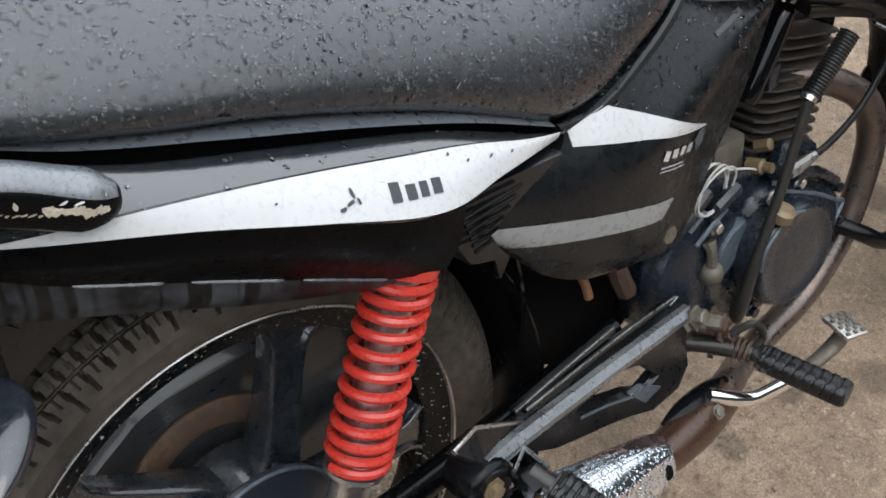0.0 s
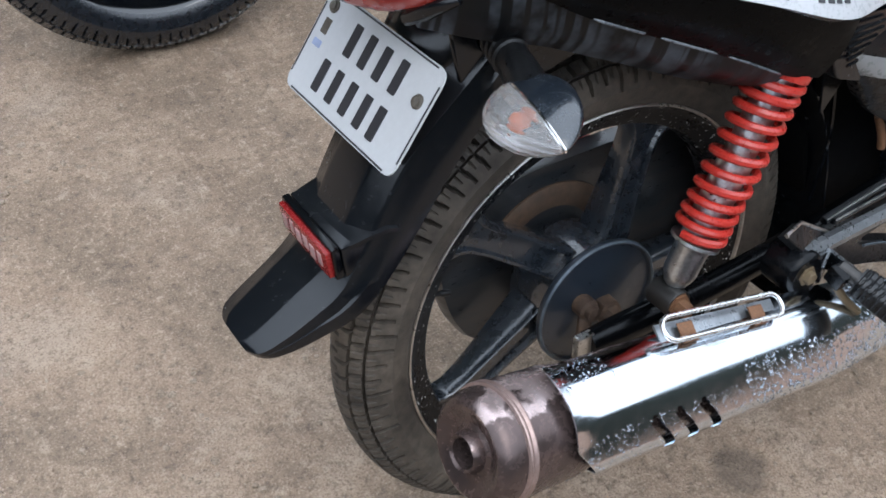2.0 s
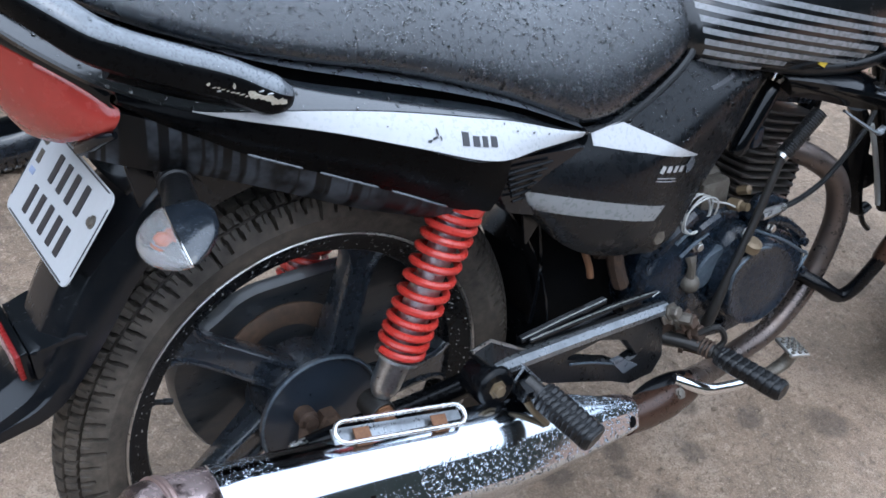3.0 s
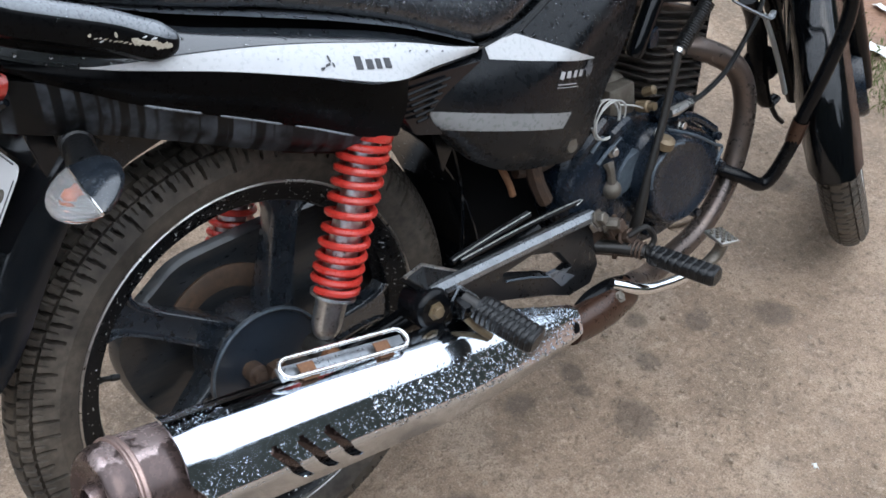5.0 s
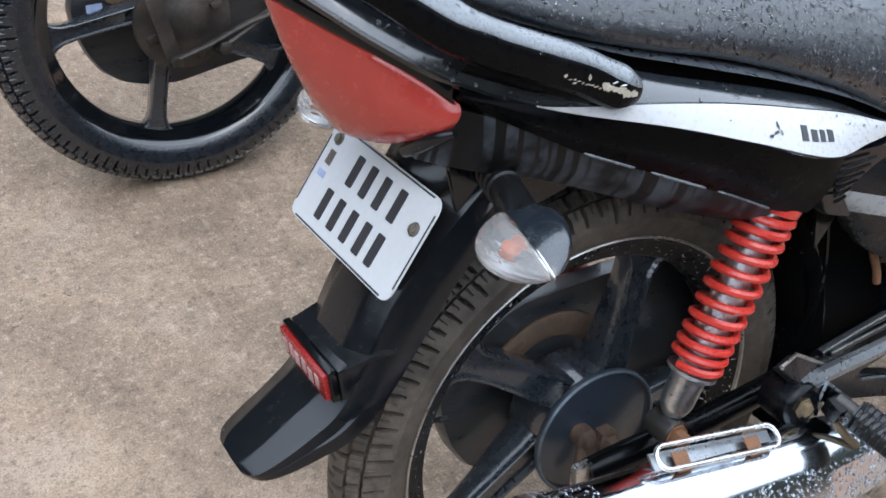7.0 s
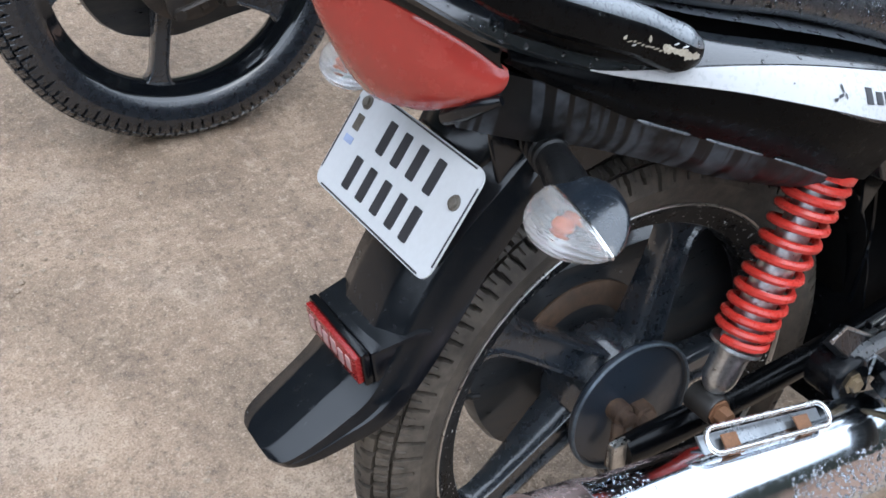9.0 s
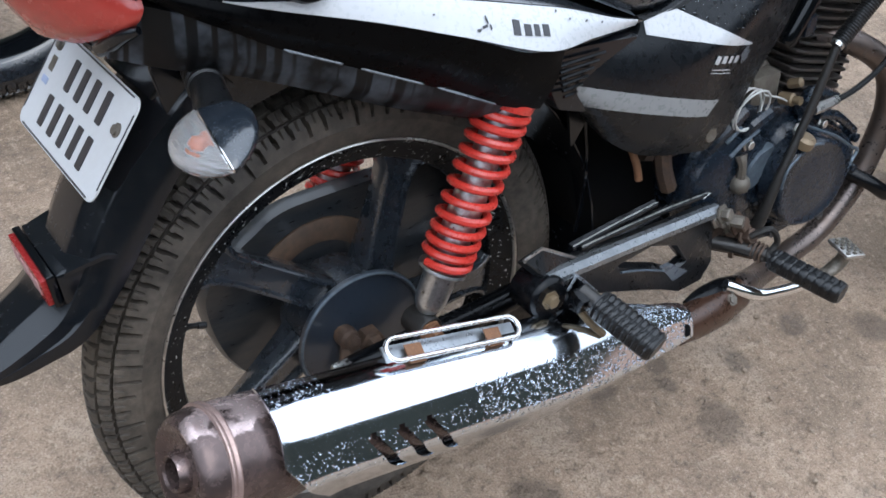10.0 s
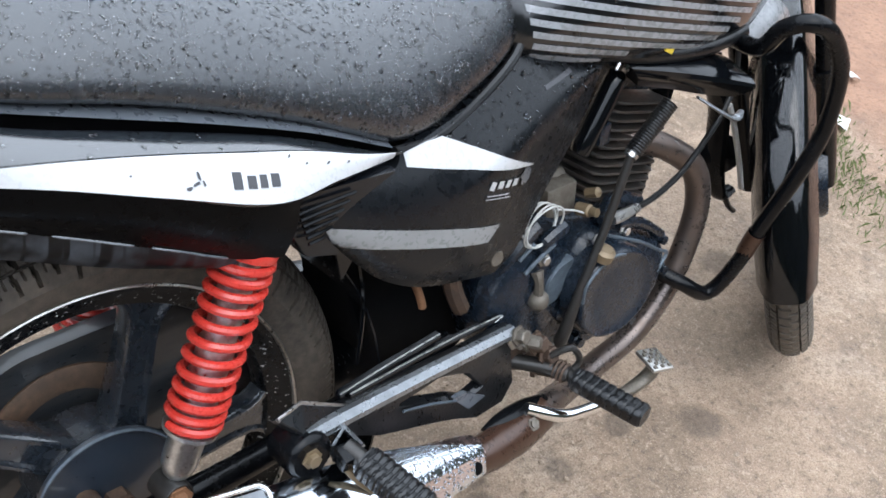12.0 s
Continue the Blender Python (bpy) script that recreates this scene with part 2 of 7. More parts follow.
CAST_BLACK = material("black_casting", (0.0042, 0.005, 0.0062), 0.3, spec=0.45, coat=0.15, dirt=(0.016, 0.017, 0.019), dirt_amount=0.45, dirt_scale=18, grain=0.25, grain_scale=350)
WORN_LEVER = material("worn_dark_lever", (0.04, 0.0384, 0.0368), 0.35, metal=0.6, vary=0.2, dirt=(0.032, 0.024, 0.02), dirt_amount=0.5, dirt_scale=25)
# its pale specks put pink and silver reflections into the colour
MUFFLER = material("brown_tinted_muffler", (0.085, 0.062, 0.058), 0.24, metal=0.65, dirt=(0.22, 0.15, 0.135), dirt_amount=0.45, dirt_scale=13, dirt_rough=0.4, specks=(0.46, 0.36, 0.345), speck_scale=9, speck_cut=0.57, speck_detail=6.0)
HEADER = material("browned_exhaust_pipe", (0.12, 0.1, 0.092), 0.24, metal=0.7, dirt=(0.12, 0.075, 0.05), dirt_amount=0.6, dirt_scale=12)
ENGINE = material("grimy_black_engine", (0.0065, 0.0108, 0.0176), 0.25, coat=0.1, spec=0.36, dirt_rough=0.42, dirt=(0.016, 0.023, 0.032), dirt_amount=0.45, dirt_scale=16, grain=0.35, grain_scale=250)
PALE_CASTING = material("pale_casting_edge", (0.10, 0.125, 0.15), 0.38, metal=0.4, vary=0.3, dirt=(0.012, 0.018, 0.026), dirt_amount=0.6, dirt_scale=45)
FIN = material("grimy_cylinder_fin", (0.056, 0.0528, 0.0504), 0.45, metal=0.4, dirt=(0.128, 0.088, 0.06), dirt_amount=0.6, dirt_scale=25)
ALLOY = material("dusty_alloy", (0.16, 0.143, 0.12), 0.44, metal=0.5, vary=0.3, dirt=(0.055, 0.042, 0.03), dirt_amount=0.65, dirt_scale=34, grain=0.5, grain_scale=180)
BRASS = material("worn_brass_paint", (0.17, 0.125, 0.075), 0.45, metal=0.4, dirt=(0.16, 0.12, 0.08), dirt_amount=0.4, dirt_scale=60)
# near-black that carries the shade of gaps and openings in its colour
DARK = material("recess_shade_black", (0.0024, 0.0025, 0.0028), 0.8, spec=0.06, dirt=(0.008, 0.007, 0.006), dirt_amount=0.4)
BROWN_GRIME = material("rust_brown_grime", (0.1, 0.06, 0.037), 0.6, vary=0.4, dirt=(0.02, 0.0165, 0.0145), dirt_amount=0.7, dirt_scale=11, grain=0.3)
CHAIN_CASE = material("scuffed_chain_case", (0.014, 0.0168, 0.02), 0.32, coat=0.4, spec=0.5, dirt=(0.062, 0.052, 0.043), dirt_amount=0.55, dirt_scale=9, stretch=(1.0, 1.0, 5.0))
PLATE_WHITE = material("plate_white", (0.48, 0.488, 0.496), 0.35, vary=0.03, dirt=(0.32, 0.312, 0.296), dirt_amount=0.2, dirt_scale=20)
PLATE_BLUE = material("plate_blue", (0.28, 0.336, 0.496), 0.4)
RED_LENS = material("red_lamp_lens", (0.352, 0.0368, 0.0272), 0.24, vary=0.06, coat=0.4, dirt=(0.4, 0.08, 0.064), dirt_amount=0.3, dirt_scale=8)
REFLECTOR = material("red_reflector", (0.216, 0.0112, 0.0112), 0.25, vary=0.25, dirt_scale=60)
PINK = material("faded_red_lettering", (0.384, 0.24, 0.232), 0.45)
LENS = plain_glass("clear_lamp_lens", (0.86, 0.86, 0.86), 0.06, 1.38, 0.85)
lens_nt = LENS.node_tree
lens_ribs = lens_nt.nodes.new("ShaderNodeTexWave")
lens_ribs.bands_direction = "Z"
lens_ribs.inputs["Scale"].default_value, lens_ribs.inputs["Distortion"].default_value = 75.0, 2.5
lens_nt.links.new(lens_nt.nodes.new("ShaderNodeTexCoord").outputs["Object"], lens_ribs.inputs["Vector"])
lens_bump = lens_nt.nodes.new("ShaderNodeBump")
lens_bump.inputs["Strength"].default_value, lens_bump.inputs["Distance"].default_value = 0.45, 0.002
lens_nt.links.new(lens_ribs.outputs[1], lens_bump.inputs["Height"])
lens_nt.links.new(lens_bump.outputs[0], lens_nt.nodes["Principled BSDF"].inputs["Normal"])
LAMP_SHELL = material("wet_lamp_shell", (0.01, 0.0135, 0.0185), 0.2, spec=0.5, coat=0.8, coat_rough=0.1, vary=0.3, dirt=(0.035, 0.043, 0.052), dirt_amount=0.45, dirt_scale=35, dirt_rough=0.4, grain=0.25, grain_scale=120)
AMBER = material("amber_bulb", (0.6, 0.128, 0.024), 0.3)
MIRROR = material("lamp_reflector", (0.8, 0.8, 0.8), 0.15, metal=1.0, vary=0.05)
WATER = plain_glass("water", (1, 1, 1), 0.0, 1.33)
PALE_WIRE = material("pale_cable", (0.4, 0.4, 0.384), 0.45, vary=0.08)
YELLOW = material("yellow_tag", (0.6, 0.44, 0.04), 0.5)
PAPER = material("paper_litter", (0.64, 0.64, 0.624), 0.8)
TWIG = material("dry_twig", (0.096, 0.064, 0.04), 0.85)


def soil():
    """Packed damp earth: brown with pale dry patches, darker oil and damp stains, grit and small hollows."""
    m = bpy.data.materials.new("packed_soil")
    m.use_nodes = True
    nt = m.node_tree
    b = nt.nodes["Principled BSDF"]
    big = link_noise(nt, 1.3, 6, 0.62)
    mid = link_noise(nt, 9.0, 6, 0.65)
    grit = link_noise(nt, 70.0, 5, 0.7)
    dust = link_noise(nt, 320.0, 3, 0.6)
    col = mixc(nt, ramp(nt, big, [(0.34, 0.15), (0.6, 1.0)]), (0.1491, 0.1012, 0.0638), (0.2856, 0.2009, 0.1390))
    col = mixc(nt, ramp(nt, mid, [(0.45, 0.0), (0.66, 0.8)]), col, (0.3559, 0.2605, 0.1855))
    col = mixc(nt, ramp(nt, mid, [(0.28, 0.55), (0.45, 0.0)]), col, (0.1035, 0.0694, 0.0475))
    damp = link_noise(nt, 4.2, 4, 0.55)
    col = mixc(nt, ramp(nt, damp, [(0.40, 0.55), (0.52, 0.0)]), col, (0.1565, 0.1131, 0.0769))
    col = mixc(nt, ramp(nt, damp, [(0.56, 0.0), (0.66, 0.4)]), col, (0.3735, 0.2933, 0.2233))
    clods = link_noise(nt, 30.0, 5, 0.62)
    col = mixc(nt, ramp(nt, clods, [(0.32, 0.45), (0.46, 0.0)]), col, (0.1131, 0.0803, 0.0540))
    col = mixc(nt, ramp(nt, clods, [(0.57, 0.0), (0.7, 0.6)]), col, (0.4038, 0.3138, 0.2306))
    col = mixc(nt, ramp(nt, grit, [(0.3, 0.75), (0.47, 0.0)]), col, (0.0877, 0.0620, 0.0433))
    col = mixc(nt, ramp(nt, grit, [(0.56, 0.0), (0.7, 0.75)]), col, (0.4486, 0.3396, 0.2509))
    col = mixc(nt, ramp(nt, dust, [(0.34, 0.6), (0.48, 0.0)]), col, (0.1184, 0.0816, 0.0547))
    col = mixc(nt, ramp(nt, dust, [(0.56, 0.0), (0.68, 0.5)]), col, (0.4419, 0.3489, 0.2611))
    # reddish earth beyond the path's far edge
    tc = nt.nodes.new("ShaderNodeTexCoord").outputs["Object"]
    sep = nt.nodes.new("ShaderNodeSeparateXYZ")
    nt.links.new(tc, sep.inputs[0])
    far = nt.nodes.new("ShaderNodeMath")
    far.operation = "MULTIPLY_ADD"
    nt.links.new(link_noise(nt, 3.0, 4, 0.6), far.inputs[0])
    far.inputs[1].default_value = 0.7
    nt.links.new(sep.outputs[0], far.inputs[2])
    # oil and damp patches with soft, ragged rims
    ragged = link_noise(nt, 22.0, 4, 0.65)
    for sx, sy, size in ((0.951, -0.221, 0.042), (0.675, -0.164, 0.03), (0.735, -0.083, 0.024), (0.821, -0.151, 0.028), (0.55, -0.101, 0.025), (0.537, -0.143, 0.02), (0.56, -0.235, 0.05), (0.225, -0.205, 0.045), (0.43, -0.10, 0.03), (1.3, 0.02, 0.045)):
        d = nt.nodes.new("ShaderNodeVectorMath")
        d.operation = "DISTANCE"
        d.inputs[1].default_value = (sx, sy, 0)
        nt.links.new(tc, d.inputs[0])
        wob = nt.nodes.new("ShaderNodeMath")
        wob.operation = "MULTIPLY_ADD"
        wob.inputs[1].default_value = size * 1.1
        nt.links.new(ragged, wob.inputs[0])
        nt.links.new(d.outputs["Value"], wob.inputs[2])
        rim = nt.nodes.new("ShaderNodeMapRange")
        rim.inputs["From Min"].default_value, rim.inputs["From Max"].default_value = size * 1.15, size * 1.6
        rim.inputs["To Min"].default_value, rim.inputs["To Max"].default_value = 0.62, 0.0
        nt.links.new(wob.outputs[0], rim.inputs["Value"])
        col = mixc(nt, rim.outputs[0], col, (0.0877, 0.0645, 0.0466))
    edge = nt.nodes.new("ShaderNodeMapRange")
    edge.inputs["From Min"].default_value, edge.inputs["From Max"].default_value = 2.25, 2.5
    nt.links.new(far.outputs[0], edge.inputs["Value"])
    earth = mixc(nt, ramp(nt, mid, [(0.3, 0.0), (0.7, 1.0)]), (0.1986, 0.1021, 0.0613), (0.3476, 0.2041, 0.1349))
    col = mixc(nt, edge.outputs[0], col, mixc(nt, ramp(nt, grit, [(0.3, 0.6), (0.5, 0.0)]), earth, (0.1157, 0.0652, 0.0409)))
    nt.links.new(col, b.inputs["Base Color"])
    nt.links.new(ramp(nt, mid, [(0.3, 0.62), (0.6, 0.92)]), b.inputs["Roughness"])
    b1 = nt.nodes.new("ShaderNodeBump")
    b1.inputs["Strength"].default_value, b1.inputs["Distance"].default_value = 0.9, 0.007
    nt.links.new(grit, b1.inputs["Height"])
    b2 = nt.nodes.new("ShaderNodeBump")
    b2.inputs["Strength"].default_value, b2.inputs["Distance"].default_value = 0.7, 0.018
    nt.links.new(mid, b2.inputs["Height"])
    b3 = nt.nodes.new("ShaderNodeBump")
    b3.inputs["Strength"].default_value, b3.inputs["Distance"].default_value = 0.85, 0.014
    nt.links.new(clods, b3.inputs["Height"])
    nt.links.new(b1.outputs[0], b3.inputs["Normal"])
    nt.links.new(b3.outputs[0], b2.inputs["Normal"])
    nt.links.new(b2.outputs[0], b.inputs["Normal"])
    return m


SOIL = soil()
STONE = material("pebble_stone", (0.2, 0.148, 0.105), 0.85, vary=0.55, dirt=(0.4, 0.32, 0.242), dirt_amount=0.6, dirt_scale=40)
GRASS = material("grass", (0.125, 0.15, 0.052), 0.7, vary=0.4)
RING_GREEN = material("dark_ring_green", (0.016, 0.0208, 0.0144), 0.8, vary=0.5, dirt=(0.028, 0.0336, 0.0208), dirt_amount=0.6, dirt_scale=2)

# ---------------------------------------------------------------- shapes
from mathutils.bvhtree import BVHTree

MID = -0.012                       # the motorcycle's middle plane
LEAN_DEG, AXLE = 13.66, 0.3014     # it leans on its side stand; height of the rear axle
BIKE = pose(0, 0, AXLE, -LEAN_DEG, 0, 0)


def part(name, bm, mat, parent, label="", sharp=38, kind=""):
    """Links a bmesh as one mesh object under a thing or a part."""
    bmesh.ops.recalc_face_normals(bm, faces=bm.faces)
    me = bpy.data.meshes.new(name)
    bm.to_mesh(me)
    bm.free()
    for p in me.polygons:
        p.use_smooth = True
    me.set_sharp_from_angle(angle=radians(sharp))
    me.materials.append(mat)
    ob = new(name, me)
    ob.parent = parent
    return tagged(ob, label=label, kind=kind)


def curve(points, steps):
    """A smooth line through the points, steps to a stretch."""
    pts = [Vector(p) for p in points]
    out = []
    for i in range(len(pts) - 1):
        a, b, c, d = pts[max(i - 1, 0)], pts[i], pts[i + 1], pts[min(i + 2, len(pts) - 1)]
        for k in range(steps):
            t = k / steps
            out.append(0.5 * (2 * b + (c - a) * t + (2 * a - 5 * b + 4 * c - d) * t * t + (3 * b - a - 3 * c + d) * t ** 3))
    return out + [pts[-1]]


def resample(points, n):
    """n points at even steps along a polyline."""
    length = [0.0]
    for a, b in zip(points, points[1:]):
        length.append(length[-1] + (b - a).length)
    out, j = [], 0
    for k in range(n):
        want = length[-1] * k / (n - 1)
        while j < len(points) - 2 and length[j + 1] < want:
            j += 1
        f = (want - length[j]) / max(length[j + 1] - length[j], 1e-9)
        out.append(points[j].lerp(points[j + 1], min(1, max(0, f))))
    return out


def smooth_lerp(values, t):
    """Catmull-Rom between numbers, t from 0 to 1."""
    n = len(values) - 1
    x = min(max(t * n, 0), n - 1e-6)
    i = int(x)
    f = x - i
    a, b, c, d = values[max(i - 1, 0)], values[i], values[i + 1], values[min(i + 2, n)]
    return 0.5 * (2 * b + (c - a) * f + (2 * a - 5 * b + 4 * c - d) * f * f + (3 * b - a - 3 * c + d) * f ** 3)


def grid(bm, rows, close_u=False, close_v=False):
    vs = [[bm.verts.new(p) for p in row] for row in rows]
    nu, nv = len(vs), len(vs[0])
    for i in range(nu if close_u else nu - 1):
        for j in range(nv if close_v else nv - 1):
            bm.faces.new((vs[i][j], vs[(i + 1) % nu][j], vs[(i + 1) % nu][(j + 1) % nv], vs[i][(j + 1) % nv]))
    return vs


def loft(bm, rings, cap=True):
    """Closed rings joined one to the next."""
    vs = grid(bm, rings, close_v=True)
    if cap:
        bm.faces.new(vs[0])
        bm.faces.new(list(reversed(vs[-1])))
    return vs


def ring_at(center, ax, ay, rx, ry, n, power=2.0):
    out = []
    for k in range(n):
        a = 2 * math.pi * k / n
        c, s = math.cos(a), math.sin(a)
        out.append(center + ax * rx * math.copysign(abs(c) ** (2 / power), c) + ay * ry * math.copysign(abs(s) ** (2 / power), s))
    return out


def tube(bm, points, radius, n=12, steps=6, cap=True, flat=1.0, up=None):
    """A round bar along a smooth line; radius is a number or a list along it; flat squeezes it across up."""
    line = curve(points, steps) if steps > 1 else [Vector(p) for p in points]
    rings, side = [], None
    for i, p in enumerate(line):
        d = (line[min(i + 1, len(line) - 1)] - line[max(i - 1, 0)]).normalized()
        if side is None:
            ref = Vector(up) if up else (Vector((0, 0, 1)) if abs(d.z) < 0.9 else Vector((1, 0, 0)))
            side = d.cross(ref).normalized()
        side = (side - d * side.dot(d)).normalized()
        r = smooth_lerp(radius, i / (len(line) - 1)) if isinstance(radius, (list, tuple)) else radius
        rings.append(ring_at(p, side, side.cross(d), r, r * flat, n))
    loft(bm, rings, cap)
    return bm


def lathe(bm, profile, origin, axis, n=48, cap=False):
    """Turns (along, radius) pairs round an axis."""
    o, ax = Vector(origin), Vector(axis).normalized()
    u = ax.cross(Vector((0, 0, 1)) if abs(ax.z) < 0.9 else Vector((1, 0, 0))).normalized()
    v = ax.cross(u)
    rows = [[o + ax * s + (u * math.cos(2 * math.pi * k / n) + v * math.sin(2 * math.pi * k / n)) * r for k in range(n)] for s, r in profile]
    vs = grid(bm, rows, close_v=True)
    if cap:
        bm.faces.new(vs[0])
        bm.faces.new(list(reversed(vs[-1])))
    return bm


def bolt(bm, at, axis, r, h):
    lathe(bm, [(0, r * 1.5), (h * 0.2, r * 1.5), (h * 0.22, r), (h * 0.9, r), (h, r * 0.85)], at, axis, 6, True)
    return bm


def box(bm, center, size, m=None, bevel=0.0):
    made = bmesh.ops.create_cube(bm, size=1.0)["verts"]
    for v in made:
        v.co = Vector([v.co[i] * size[i] for i in range(3)])
    if bevel:
        edges = list({e for v in made for e in v.link_edges})
        made = [v for v in bmesh.ops.bevel(bm, geom=edges, offset=bevel, segments=2, profile=0.6, affect="EDGES")["verts"]] + [v for v in made if v.is_valid]
    for v in set(made):
        v.co = Vector(center) + ((m @ v.co) if m else v.co)
    return bm


def rounded(outline, r, seg=4):
    """A closed outline with its corners rounded off."""
    out, n = [], len(outline)
    pts = [Vector((*p, 0)) if len(p) == 2 else Vector(p) for p in outline]
    for i in range(n):
        a, b, c = pts[i - 1], pts[i], pts[(i + 1) % n]
        q = min(r, (a - b).length * 0.45, (c - b).length * 0.45)
        p0, p2 = b + (a - b).normalized() * q, b + (c - b).normalized() * q
        for k in range(seg + 1):
            t = k / seg
            out.append(p0 * (1 - t) ** 2 + b * 2 * t * (1 - t) + p2 * t * t)
    return out


def slab(bm, outline, at, depth, corner=0.01, bevel=0.003):
    """A plate from an outline of (x, z) pairs: at(x, z) gives its outer face's y, depth its thickness inwards (towards +y)."""
    loop = rounded(outline, corner)
    cx = sum(p.x for p in loop) / len(loop)
    cz = sum(p.y for p in loop) / len(loop)

    def shrunk(k):
        return [Vector((p.x + (cx - p.x) * k, p.y + (cz - p.y) * k, 0)) for p in loop]
    size = max((p - Vector((cx, cz, 0))).length for p in loop)
    rings = []
    for k, y in ((bevel / size, 0.0), (0.0, bevel), (0.0, depth)):
        rings.append([Vector((p.x, at(p.x, p.y) + y, p.y)) for p in shrunk(k)])
    vs = grid(bm, rings, close_v=True)
    bm.faces.new(vs[0])
    bm.faces.new(list(reversed(vs[-1])))
    return bm


def patch_rows(rails, nu, nv):
    """Rails are lines along a surface; returns nv rows of nu points each, smooth across and along."""
    lines = [resample(curve(r, 8), nu) for r in rails]
    rows = []
    for j in range(nv):
        t = j / (nv - 1)
        rows.append([Vector([smooth_lerp([ln[i][k] for ln in lines], t) for k in range(3)]) for i in range(nu)])
    return rows


def shell(bm, rows, inward):
    """A surface of rows of points with a thickness inwards: a closed thin body."""
    back = [[p + inward for p in row] for row in rows]
    a, b = grid(bm, rows), grid(bm, back)
    n, m = len(rows) - 1, len(rows[0]) - 1
    for i in range(n):
        bm.faces.new((a[i][0], a[i + 1][0], b[i + 1][0], b[i][0]))
        bm.faces.new((a[i][m], b[i][m], b[i + 1][m], a[i + 1][m]))
    for j in range(m):
        bm.faces.new((a[0][j], b[0][j], b[0][j + 1], a[0][j + 1]))
        bm.faces.new((a[n][j], a[n][j + 1], b[n][j + 1], b[n][j]))
    return bm


def skin_of(rows):
    """The surface of rows of points, to lay things on from the motorcycle's right side."""
    pts, quads = [], []
    for row in rows:
        pts += row
    n = len(rows[0])
    for i in range(len(rows) - 1):
        for j in range(n - 1):
            k = i * n + j
            quads.append((k, k + 1, k + n + 1, k + n))
    return BVHTree.FromPolygons(pts, quads)


def skin_of_part(ob):
    return BVHTree.FromPolygons([v.co.copy() for v in ob.data.vertices], [tuple(p.vertices) for p in ob.data.polygons])


def lay(skin, x, z, lift):
    hit, normal, _, _ = skin.ray_cast(Vector((x, -1.0, z)), Vector((0, 1, 0)))
    if hit is None:
        hit, normal, _, _ = skin.find_nearest(Vector((x, -0.16, z)))
    if normal.y > 0:
        normal = -normal
    return hit + normal * lift


def sticker(bm, skin, corners, nu, nv, lift=0.0012):
    """A thin layer on a skin between four corners (x, z): start low, start high, end low, end high."""
    rows = []
    for j in range(nv):
        t = j / (nv - 1)
        row = []
        for i in range(nu):
            s = i / (nu - 1)
            lo = [corners[0][k] * (1 - s) + corners[2][k] * s for k in range(2)]
            hi = [corners[1][k] * (1 - s) + corners[3][k] * s for k in range(2)]
            row.append(lay(skin, lo[0] * (1 - t) + hi[0] * t, lo[1] * (1 - t) + hi[1] * t, lift))
        rows.append(row)
    shell(bm, rows, Vector((0, 0.0007, -0.0003)))
    return bm


def stroke(bm, skin, x, z, w, h, turn=0.0, lift=0.0018):
    c, s = math.cos(turn), math.sin(turn)
    q = [(x + c * a + s * b, z - s * a + c * b) for a, b in ((-w / 2, -h / 2), (-w / 2, h / 2), (w / 2, -h / 2), (w / 2, h / 2))]
    return sticker(bm, skin, q, 3, 3, lift)


def chip(bm, skin, x, z, w, h, seed, lift=0.0006):
    """A ragged fleck on a skin."""
    rng = random.Random(seed)
    n = 11
    rim = []
    for k in range(n):
        a = 2 * math.pi * k / n
        f = rng.uniform(0.55, 1.0)
        rim.append(bm.verts.new(lay(skin, x + w / 2 * f * math.cos(a), z + h / 2 * f * math.sin(a), lift)))
    mid = bm.verts.new(lay(skin, x, z, lift))
    for k in range(n):
        bm.faces.new((rim[k], rim[(k + 1) % n], mid))
    return bm


